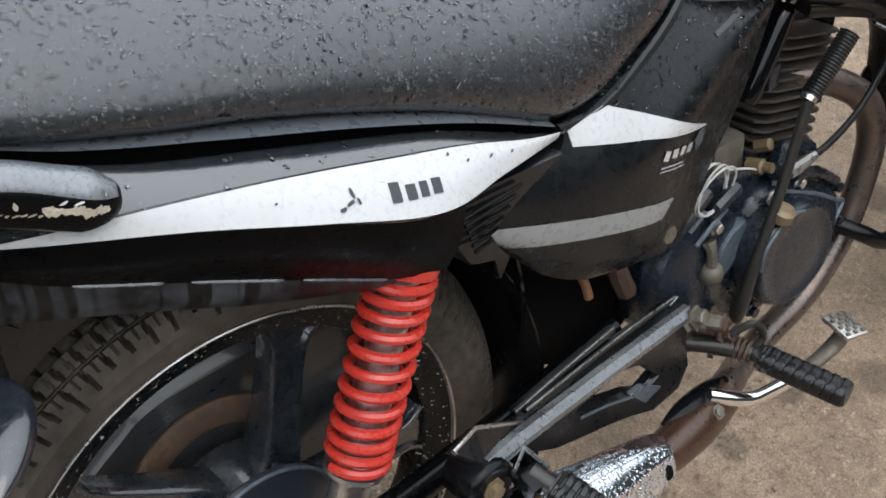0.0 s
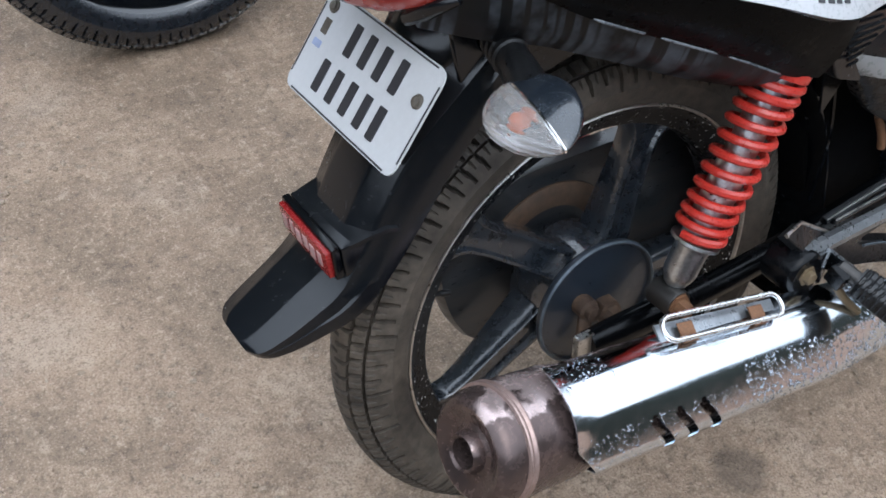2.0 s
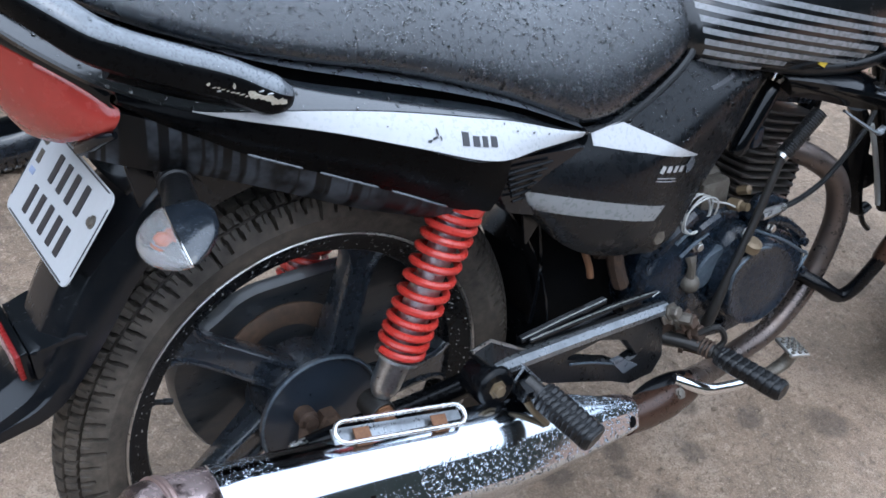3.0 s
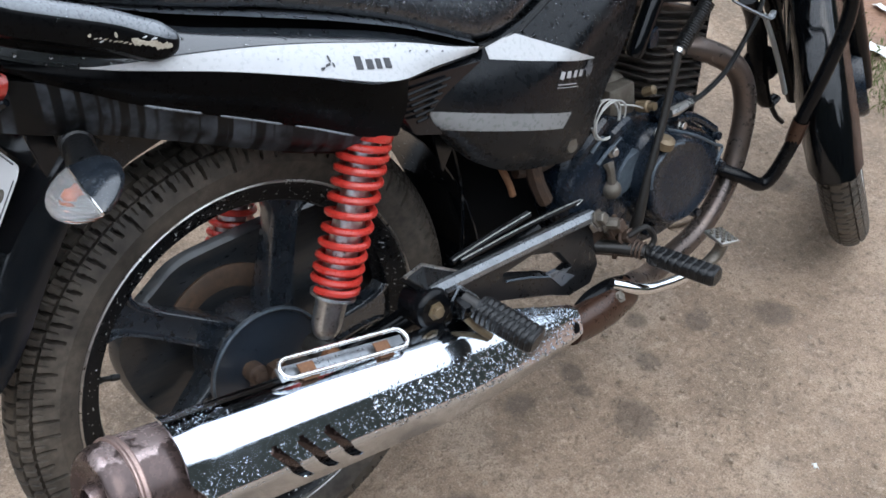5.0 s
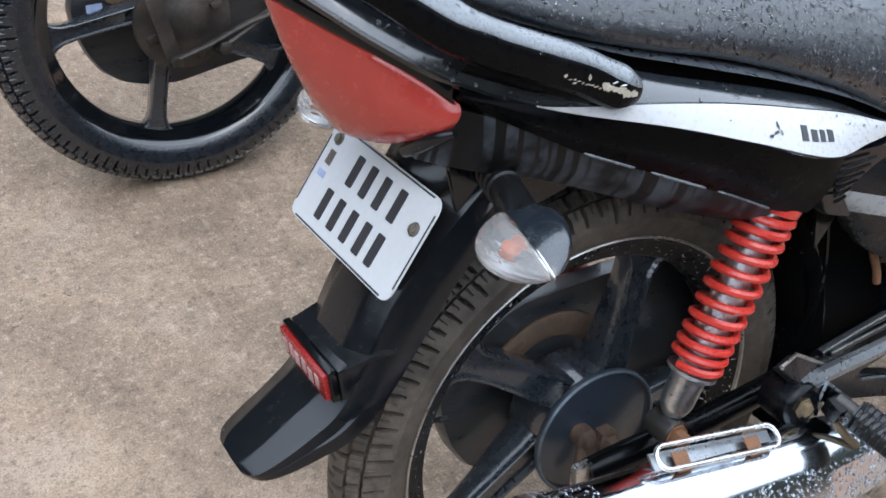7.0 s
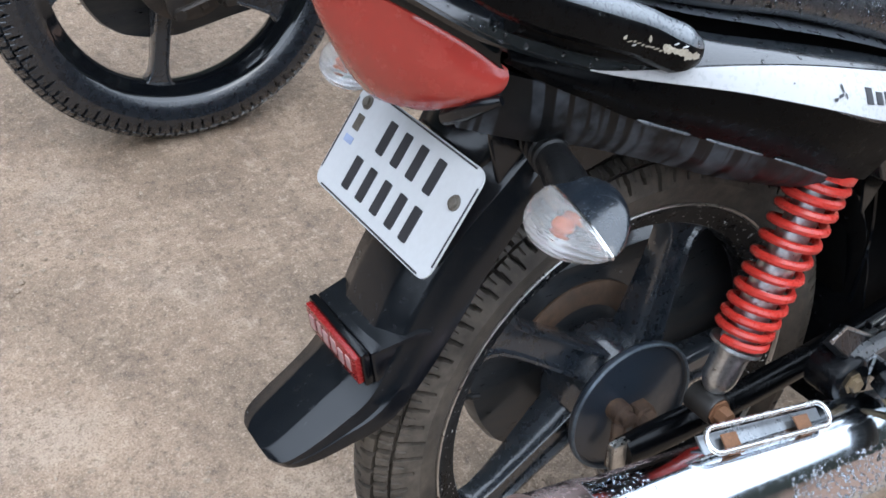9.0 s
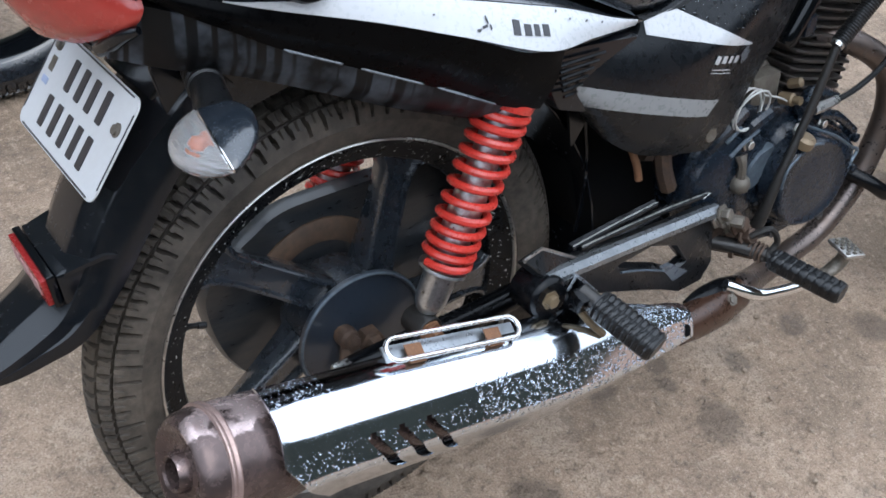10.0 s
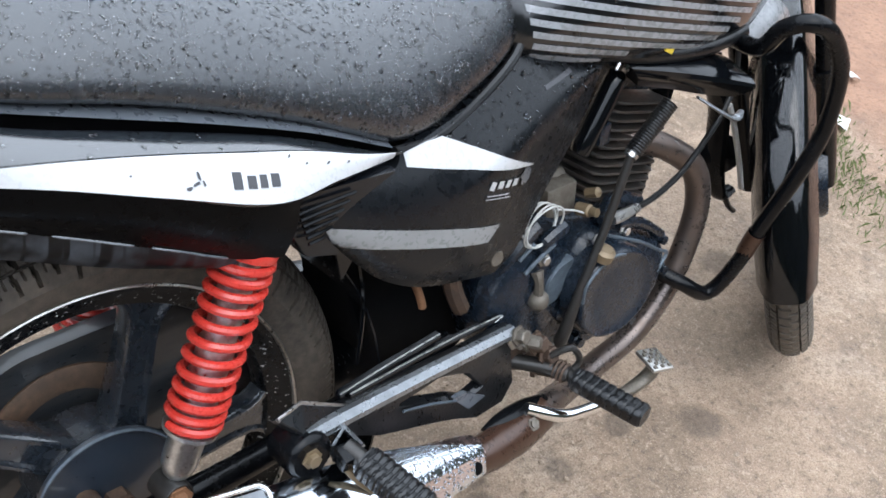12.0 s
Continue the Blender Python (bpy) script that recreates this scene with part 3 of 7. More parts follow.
def droplets(ob, count, smallest, largest, seed, up=0.25, keep=None, height=0.5):
    """Rain drops that sit on the upward faces of a part: low domes, a few run together."""
    rng = random.Random(seed)
    me = ob.data
    turn = BIKE.to_3x3()
    faces = [p for p in me.polygons if abs((turn @ p.normal).z) > up and (turn @ p.normal).z > up and (keep is None or keep(p.center))]
    if not faces:
        return None
    weights, total = [], 0.0
    for p in faces:
        total += p.area
        weights.append(total)
    verts, polys = [], []
    n = 7
    for _ in range(count):
        p = faces[min(int(np.searchsorted(weights, rng.random() * total)), len(faces) - 1)]
        co = [me.vertices[i].co for i in p.vertices]
        s, t = rng.random(), rng.random()
        at = co[0].lerp(co[1], s).lerp(co[-1].lerp(co[2], s), t)
        r = smallest + (largest - smallest) * rng.random() ** 2.2
        nrm = p.normal
        u = nrm.cross(Vector((0.3, 0.8, 0.52))).normalized()
        v = nrm.cross(u)
        ex, ey = r * rng.uniform(0.8, 1.25), r * rng.uniform(0.75, 1.1)
        base = len(verts)
        for lift, k in ((-0.05, 1.0), (0.55, 0.8)):
            for i in range(n):
                a = 2 * math.pi * i / n + (0.4 if k < 1 else 0)
                wob = 1 + 0.18 * math.sin(2 * a + base)
                verts.append(at + u * ex * k * wob * math.cos(a) + v * ey * k * wob * math.sin(a) + nrm * r * height * lift)
        verts.append(at + nrm * r * height)
        for i in range(n):
            j = (i + 1) % n
            polys.append((base + i, base + j, base + n + j, base + n + i))
            polys.append((base + n + i, base + n + j, base + 2 * n))
    mesh = bpy.data.meshes.new("rain_beading")
    mesh.from_pydata([tuple(v) for v in verts], [], polys)
    for q in mesh.polygons:
        q.use_smooth = True
    mesh.materials.append(WATER)
    d = new("rain_beading", mesh)
    d.parent = ob
    return tagged(d, label="clear rain drops beaded on the surface", kind="stuff")

# ---------------------------------------------------------------- the ground and what closes the place


def build_ground():
    bm = bmesh.new()
    rows = []
    xs = [-60, -20, -8, -4] + [-2.5 + 0.05 * i for i in range(22)] + [-1.4 + 0.0125 * i for i in range(273)] + [2.05 + 0.05 * i for i in range(30)] + [5, 9, 20, 60]
    ys = [-60, -20, -8, -4] + [-1.6 + 0.05 * i for i in range(16)] + [-0.8 + 0.0125 * i for i in range(193)] + [1.65 + 0.05 * i for i in range(28)] + [4.5, 9, 20, 60]
    for x in xs:
        row = []
        for y in ys:
            z = 0.0
            if abs(x) < 6 and abs(y) < 6:
                z = 0.006 * noise.noise((x * 2.2, y * 2.2, 0.3)) + 0.003 * noise.noise((x * 9, y * 9, 2.0))
                rough = noise.noise((x * 3, y * 3, 7.0))
                z += (0.0016 + 0.0014 * rough) * noise.noise((x * 26, y * 26, 5.0)) + (0.0008 + 0.0008 * rough) * noise.noise((x * 60, y * 60, 9.0))
                flat = min(1.0, min(math.hypot(x, y + 0.06), math.hypot(x - 1.24, y + 0.06), math.hypot(x + 0.15, y - 0.95)) / 0.35)
                z *= flat
                if x > 2.2:
                    z += 0.05 * min(1, (x - 2.2) / 0.5) * (0.6 + 0.6 * noise.noise((x * 1.5, y * 1.5, 4)))
            row.append((x, y, z))
        rows.append(row)
    grid(bm, rows)
    g = part("ground", bm, SOIL, None)
    tagged(g, label="packed damp brown earth with grit and stains", category="ground", kind="structure")
    return g


ground = build_ground()


def scatter_stones(count, seed, x0, x1, y0, y1, small, large):
    rng = random.Random(seed)
    shape = bmesh.new()
    bmesh.ops.create_icosphere(shape, subdivisions=1, radius=1.0)
    base = [v.co.copy() for v in shape.verts]
    tris = [tuple(v.index for v in f.verts) for f in shape.faces]
    shape.free()
    verts, polys = [], []
    for _ in range(count):
        x, y = rng.uniform(x0, x1), rng.uniform(y0, y1)
        r = small + (large - small) * rng.random() ** 5
        m = Euler((rng.uniform(0, 6), rng.uniform(0, 6), rng.uniform(0, 6))).to_matrix()
        sx, sy, sz = rng.uniform(0.7, 1.3), rng.uniform(0.7, 1.2), rng.uniform(0.4, 0.8)
        k = len(verts)
        for b in base:
            w = m @ (b * rng.uniform(0.82, 1.12))
            verts.append((x + w.x * r * sx, y + w.y * r * sy, w.z * r * sz - r * 0.05))
        polys += [tuple(i + k for i in t) for t in tris]
    me = bpy.data.meshes.new("gravel")
    me.from_pydata(verts, [], polys)
    me.materials.append(STONE)
    ob = new("gravel", me)
    return tagged(ob, label="small brown stones and grit bedded in the earth", category="gravel", kind="stuff")


scatter_stones(9000, 3, -1.5, 2.0, -0.85, 1.7, 0.0008, 0.0055)
scatter_stones(9000, 11, -1.6, -0.35, -0.6, 1.5, 0.0010, 0.0075)


def twig(points, r):
    bm = bmesh.new()
    tube(bm, points, r, 6, 3)
    ob = part("twig", bm, TWIG, None)
    return tagged(ob, label="small dry brown twig lying on the earth", category="twig", group="twigs on the ground")


twig([(0.98, 0.05, 0.005), (1.03, 0.035, 0.008), (1.09, 0.03, 0.004)], 0.0035)
twig([(1.0, 0.1, 0.004), (1.03, 0.09, 0.006)], 0.003)
twig([(1.05, 0.12, 0.004), (1.07, 0.105, 0.005)], 0.003)
twig([(-1.0, 0.9, 0.004), (-0.97, 0.93, 0.006), (-0.95, 0.97, 0.004)], 0.0025)


def scrap(x, y, a, w, h):
    bm = bmesh.new()
    m = Euler((0.15, 0.1, a)).to_matrix()
    rows = [[Vector((x, y, 0.014)) + m @ Vector((w * (i / 3 - 0.5), h * (j / 3 - 0.5), 0.004 * math.sin(3 * i + j))) for j in range(4)] for i in range(4)]
    shell(bm, rows, Vector((0, 0, -0.0012)))
    ob = part("paper_scrap", bm, PAPER, None)
    return tagged(ob, label="crumpled white paper scrap on the earth", category="litter", group="paper litter")


scrap(1.98, 0.2, 0.4, 0.07, 0.05)
scrap(2.2, 0.32, 1.2, 0.06, 0.03)
scrap(0.7, -0.48, 0.9, 0.012, 0.007)


def grass_tufts():
    rng = random.Random(8)
    verts, polys = [], []
    for _ in range(1300):
        t = rng.random()
        x = 1.74 + 0.62 * t + rng.gauss(0, 0.05)
        y = -0.06 + 0.95 * t + rng.gauss(0, 0.05)
        h, a, lean = rng.uniform(0.01, 0.032), rng.uniform(0, 6.3), rng.uniform(0.1, 0.9)
        dx, dy, w = math.cos(a), math.sin(a), rng.uniform(0.001, 0.0022)
        k = len(verts)
        verts += [(x - dy * w, y + dx * w, 0), (x + dy * w, y - dx * w, 0), (x + dx * h * lean * 0.5, y + dy * h * lean * 0.5, h * 0.7), (x + dx * h * lean, y + dy * h * lean, h * (1 - 0.3 * lean))]
        polys += [(k, k + 1, k + 2), (k, k + 2, k + 3)]
    me = bpy.data.meshes.new("grass")
    me.from_pydata(verts, [], polys)
    me.materials.append(GRASS)
    return tagged(new("grass", me), label="thin strip of short green grass along the path", category="grass", kind="stuff")


grass_tufts()


def reflection_ring():
    """An unseen dark ring, added to close the place all round and darken reflections."""
    bm = bmesh.new()
    n, rows = 240, []
    for j, (z, out) in enumerate(((0, 0), (0.3, 0.3), (0.65, 0.1), (1.0, 0.6))):
        row = []
        for k in range(n):
            a = 2 * math.pi * k / n
            near = max(0.5 - 0.5 * math.sin(a), math.sin(a) ** 2)    # closer and taller along both flanks, to darken reflections there
            r = 26 - 17 * near ** 0.7 + out + 0.9 * noise.noise((math.cos(a) * 6, math.sin(a) * 6, 3 * z))
            tall = r * (0.05 + 0.47 * near + 0.36 * max(0.0, math.cos(a - 2.1)) ** 2) * (1 + 0.22 * noise.noise((math.cos(a) * 5, math.sin(a) * 5, 3.3)) + 0.12 * noise.noise((math.cos(a) * 19, math.sin(a) * 19, 1.3)))
            zz = z * tall if j else 0
            row.append((r * math.cos(a), r * math.sin(a), zz))
        rows.append(row)
    grid(bm, rows, close_v=True)
    ob = part("backdrop", bm, RING_GREEN, None)
    return tagged(ob, label="unseen dark green ring added to darken reflections", category="backdrop", kind="structure")


reflection_ring()

# ---------------------------------------------------------------- wheels


def tyre_mesh(bm, big, sec, style, cut):
    """A tyre round the y axis with its tread cut in: big is the outer radius, sec the half width."""
    n, pitch = 1116, 12
    reach = radians(130)
    channels = (0.21, 0.40)
    prof = sorted([-1 + 2 * k / 34 for k in range(35) if all(abs(abs(-1 + 2 * k / 34) - c) > 0.024 for c in channels)] + [s * (c + o) for c in channels for o in (-0.02, -0.009, 0.009, 0.02) for s in (-1, 1)])
    rng = random.Random(int(sec * 1e4))
    reachs = [rng.uniform(0.58, 0.72) for _ in range(n)]
    rows = []
    for i in range(n):
        a = 2 * math.pi * i / n
        row = []
        for v in prof:
            ang = v * reach
            y = sec * math.sin(ang)
            r = big - sec * 1.05 + sec * 1.05 * math.cos(ang)
            av, depth = abs(v), 0.0
            if style == "blocks":
                row_of = 0 if av < channels[0] else 1 if av < channels[1] else 2
                slant = i + (0 if v < 0 else 6) + (0, 5, 0)[row_of] + int(6 * av)
                if any(abs(av - c) < 0.012 for c in channels):
                    depth = 0.0095
                elif slant % pitch in (0, 1) and av < 0.92 * reachs[slant // pitch % n]:
                    depth = 0.0115
                elif slant % pitch == 6 and 0.25 < av < 0.5:
                    depth = 0.003
            else:
                if av < 0.05:
                    depth = 0.0045
                elif 0.12 < av < 0.6 and (i + int(39 * av)) % 36 in (0, 1, 2, 3):
                    depth = 0.0035
            out = Vector((math.cos(ang), math.sin(ang)))
            r -= cut * depth * out.x
            y -= cut * depth * out.y
            if 0.70 < av < 0.73:
                y += math.copysign(0.0012, v)
            row.append((r * math.cos(a), y, r * math.sin(a)))
        rows.append(row)
    grid(bm, rows, close_u=True)


def make_wheel(name, parent, spoke_turn, rubber, label, rim_paint=None, spoke_paint=None, style="blocks", sec=0.0415, valve_deg=None, slim=1.0, cut=1.0):
    bm = bmesh.new()
    lathe(bm, [(-0.05, 0.0), (-0.05, 0.04), (-0.035, 0.058), (-0.03, 0.066), (0.03, 0.066), (0.035, 0.058), (0.05, 0.05), (0.05, 0.0)], (0, 0, 0), (0, 1, 0), 40)
    wheel = part(name, bm, WHEEL_BLACK, parent, label)
    bm = bmesh.new()
    tyre_mesh(bm, 0.309, sec, style, cut)
    part("tyre", bm, rubber, wheel, "worn black tyre with cut tread, dulled by mud", sharp=24)
    bm = bmesh.new()
    prof = [(-0.029, 0.2375), (-0.031, 0.2345), (-0.0285, 0.232), (-0.025, 0.224), (-0.021, 0.216), (-0.018, 0.2095), (-0.012, 0.2065), (0.012, 0.2065),
            (0.018, 0.2095), (0.021, 0.216), (0.025, 0.224), (0.0285, 0.232), (0.031, 0.2345), (0.029, 0.2375), (0.024, 0.236), (0.0, 0.222), (-0.024, 0.236), (-0.029, 0.2375)]
    lathe(bm, prof, (0, 0, 0), (0, 1, 0), 120)
    part("rim", bm, rim_paint or RIM_BLACK, wheel, "black alloy rim with chipped paint")
    bm = bmesh.new()
    lathe(bm, [(-0.029, 0.2345), (-0.0345, 0.2362), (-0.0352, 0.2374), (-0.0345, 0.2388), (-0.030, 0.2395)], (0, 0, 0), (0, 1, 0), 120)
    part("rim_edge", bm, STEEL, wheel, "bare worn metal rim edge")
    for k in range(5):
        a = radians(spoke_turn + 72 * k)
        er, et = Vector((math.cos(a), 0, math.sin(a))), Vector((-math.sin(a), 0, math.cos(a)))
        bm = bmesh.new()
        rings = []
        for r, w, d in ((0.055, 0.0215, 0.027), (0.075, 0.0195, 0.025), (0.12, 0.018, 0.021), (0.165, 0.0175, 0.018), (0.188, 0.020, 0.017), (0.2, 0.026, 0.0165), (0.2085, 0.036, 0.0165)):
            c = er * r - et * 0.016 * (0.2085 - r) / 0.15
            w *= slim
            y = Vector((0, 1, 0))
            sec_pts = [(-w, -d * 0.2), (-w * 0.97, -d * 0.9), (-w * 0.9, -d), (-w * 0.72, -d), (-w * 0.6, -d * 0.72), (w * 0.6, -d * 0.72), (w * 0.72, -d), (w * 0.9, -d), (w * 0.97, -d * 0.9), (w, -d * 0.2), (w * 0.9, d * 0.8), (w * 0.7, d), (-w * 0.7, d), (-w * 0.9, d * 0.8)]
            rings.append([c + et * p + y * q for p, q in sec_pts])
        loft(bm, rings)
        part("spoke", bm, spoke_paint or WHEEL_BLACK, wheel)
    if valve_deg is not None:
        a = radians(valve_deg)
        er = Vector((math.cos(a), 0, math.sin(a)))
        bm = bmesh.new()
        lathe(bm, [(0, 0.005), (0.006, 0.005), (0.008, 0.0035), (0.018, 0.0032), (0.019, 0.0042), (0.029, 0.004), (0.030, 0.0)], er * 0.206, -er, 10)
        part("valve", bm, GRIP_RUBBER, wheel, "short black valve stem")
    return wheel


bike = new("motorcycle")
bike.matrix_world = BIKE
tagged(bike, label="rain-wet black commuter motorcycle with red spring shocks, leaning on dirt", category="motorcycle")

rear_wheel = make_wheel("rear_wheel", bike, 67, RUBBER, "black five-spoke rear wheel", valve_deg=162)
rear_wheel.location = (0, -0.003, 0)


def brake_drum(parent):
    bm = bmesh.new()
    lathe(bm, [(0.0, 0.062), (-0.012, 0.066), (-0.014, 0.079), (-0.018, 0.082), (-0.0225, 0.0815), (-0.024, 0.0795), (-0.0235, 0.0775), (-0.0195, 0.076), (-0.021, 0.06), (-0.027, 0.04), (-0.030, 0.02), (-0.030, 0.0)], (0, -0.026, 0), (0, 1, 0), 64)
    drum = part("brake_panel", bm, HUB, parent, "round black brake panel with raised rim")
    # a grey bead draws the highlight of the panel's rim
    bm = bmesh.new()
    lathe(bm, [(-0.0225, 0.0818), (-0.0248, 0.0806), (-0.0252, 0.0795), (-0.0246, 0.0786), (-0.023, 0.0778)], (0, -0.026, 0), (0, 1, 0), 64)
    part("rim_bead", bm, PALE_CASTING, drum, "rim highlight drawn as a grey bead")
    bm = bmesh.new()
    lathe(bm, [(-0.052, 0.0), (-0.052, 0.011), (-0.038, 0.013), (-0.036, 0.017), (-0.02, 0.017)], (0, -0.035, 0), (0, 1, 0), 6)
    part("axle_nut", bm, RUST, drum, "rusty axle nut")
    bm = bmesh.new()
    tube(bm, [(-0.028, -0.062, 0.015), (-0.036, -0.07, -0.012), (-0.04, -0.07, -0.05)], 0.008, 8, 4, flat=0.6)
    lathe(bm, [(0, 0.013), (-0.016, 0.013), (-0.018, 0.009), (-0.026, 0.009), (-0.028, 0.0)], (-0.028, -0.052, 0.015), (0, 1, 0), 12)
    part("brake_arm", bm, RUST, drum, "rust-brown brake arm")
    return drum


brake_drum(rear_wheel)


def chain_case(parent):
    bm = bmesh.new()
    line = [(-0.002, 0.1345), (-0.036, 0.133), (-0.06, 0.126), (-0.079, 0.1135), (-0.105, 0.098), (-0.13, 0.081), (-0.146, 0.06), (-0.151, 0.042), (-0.149, 0.016), (-0.143, -0.012), (-0.132, -0.044), (-0.112, -0.077),
            (-0.078, -0.103), (-0.03, -0.118), (0.02, -0.122), (0.12, -0.105), (0.42, -0.07), (0.45, 0.0), (0.42, 0.085), (0.2, 0.132), (0.09, 0.1365)]
    slab(bm, line, lambda x, z: 0.048, 0.022, 0.012, 0.01)
    case = part("chain_case", bm, CHAIN_CASE, parent, "scuffed black chain case with rust stains")
    bm = bmesh.new()
    rows = [[Vector((r * math.cos(radians(12 + 8 * k)), 0.0445 if edge else 0.0425, 0.008 + r * math.sin(radians(12 + 8 * k)))) for k in range(19)]
            for r, edge in ((0.066, True), (0.070 + 0.002, False), (0.092, False), (0.097, True))]
    shell(bm, rows, Vector((0, 0.003, 0)))
    part("sprocket_ring", bm, BROWN_GRIME, case, "rust-brown ring round the sprocket")
    return case


chain_case(bike)


def swing_arm(y, parent):
    bm = bmesh.new()
    tube(bm, [(-0.05, y, -0.004), (0.0, y, -0.003), (0.12, y, 0.0), (0.3, y * 0.95, 0.012), (0.43, y * 0.85, 0.02)], [0.015, 0.017, 0.0155, 0.0155, 0.017], 12, 5, flat=1.15)
    arm = part("swing_arm", bm, BLACK_SATIN, parent, "black tubular swing arm")
    bm = bmesh.new()
    box(bm, (-0.045, y, -0.004), (0.045, 0.012, 0.034), bevel=0.004)
    part("axle_plate", bm, STEEL, arm, "dull steel axle adjuster plate")


swing_arm(-0.098, bike)
swing_arm(0.092, bike)


def shock(y_eye, y_top, dx=0.0, dz=0.0):
    eye, top = Vector((0.033 + dx, y_eye, 0.046 + dz)), Vector((0.14 + dx, y_top, 0.305 + dz))
    ax = (top - eye).normalized()
    out = Vector((0, -1 if y_eye < 0 else 1, 0))
    bm = bmesh.new()
    lathe(bm, [(0.014, 0.008), (0.018, 0.0125), (0.026, 0.0165), (0.032, 0.0182), (0.06, 0.0188), (0.066, 0.021), (0.069, 0.0275), (0.073, 0.0275), (0.074, 0.0185), (0.17, 0.0185), (0.171, 0.0165), (0.285, 0.0165)], eye, ax, 28)
    body = part("shock_absorber", bm, SHOCK_BODY, bike, "red coil spring shock absorber with a dull chrome body")
    bm = bmesh.new()
    lathe(bm, [(-0.014, 0.0), (-0.014, 0.0125), (-0.018, 0.0135), (-0.0185, 0.0155), (-0.016, 0.0168), (0.016, 0.0168), (0.018, 0.013), (0.018, 0.0)], eye, (0, 1, 0), 24)
    part("eye", bm, WORN_LEVER, body, "dark oily lower eye")
    bm = bmesh.new()
    bolt(bm, eye + out * 0.017, out, 0.0095, 0.017)
    part("bolt", bm, ORANGE_RUST, body, "rusty bolt")
    # the spring: closely wound at its ends
    start, length, turns = 0.078, 0.185, 12.0
    u = ax.cross(Vector((0, 1, 0))).normalized()
    v = ax.cross(u)
    pts, m = [], 24
    for i in range(int(turns * m) + 1):
        f = i / (turns * m)
        s = f - 0.035 * math.sin(2 * math.pi * f)
        a = 2 * math.pi * i / m
        pts.append(eye + ax * (start + length * s) + (u * math.cos(a) + v * math.sin(a)) * 0.0262)
    bm = bmesh.new()
    tube(bm, pts, 0.0047, 8, 1)
    part("spring", bm, SPRING_RED, body, "bright red painted coil spring")
    bm = bmesh.new()
    lathe(bm, [(0.262, 0.0), (0.262, 0.029), (0.27, 0.030), (0.275, 0.027), (0.29, 0.02), (0.30, 0.0)], eye, ax, 24)
    part("spring_seat", bm, SPRING_RED, body, "red upper spring seat")


shock(-0.124, -0.131)
shock(0.112, 0.115, -0.012, -0.035)

# ---------------------------------------------------------------- exhaust
MUF0, MUF1 = Vector((-0.30, -0.236, 0.099)), Vector((0.40, -0.192, -0.06))
MUX = (MUF1 - MUF0).normalized()
MUU = Vector((0, 0, 1)) - MUX * MUX.z
MUU.normalize()
MUS = MUX.cross(MUU)


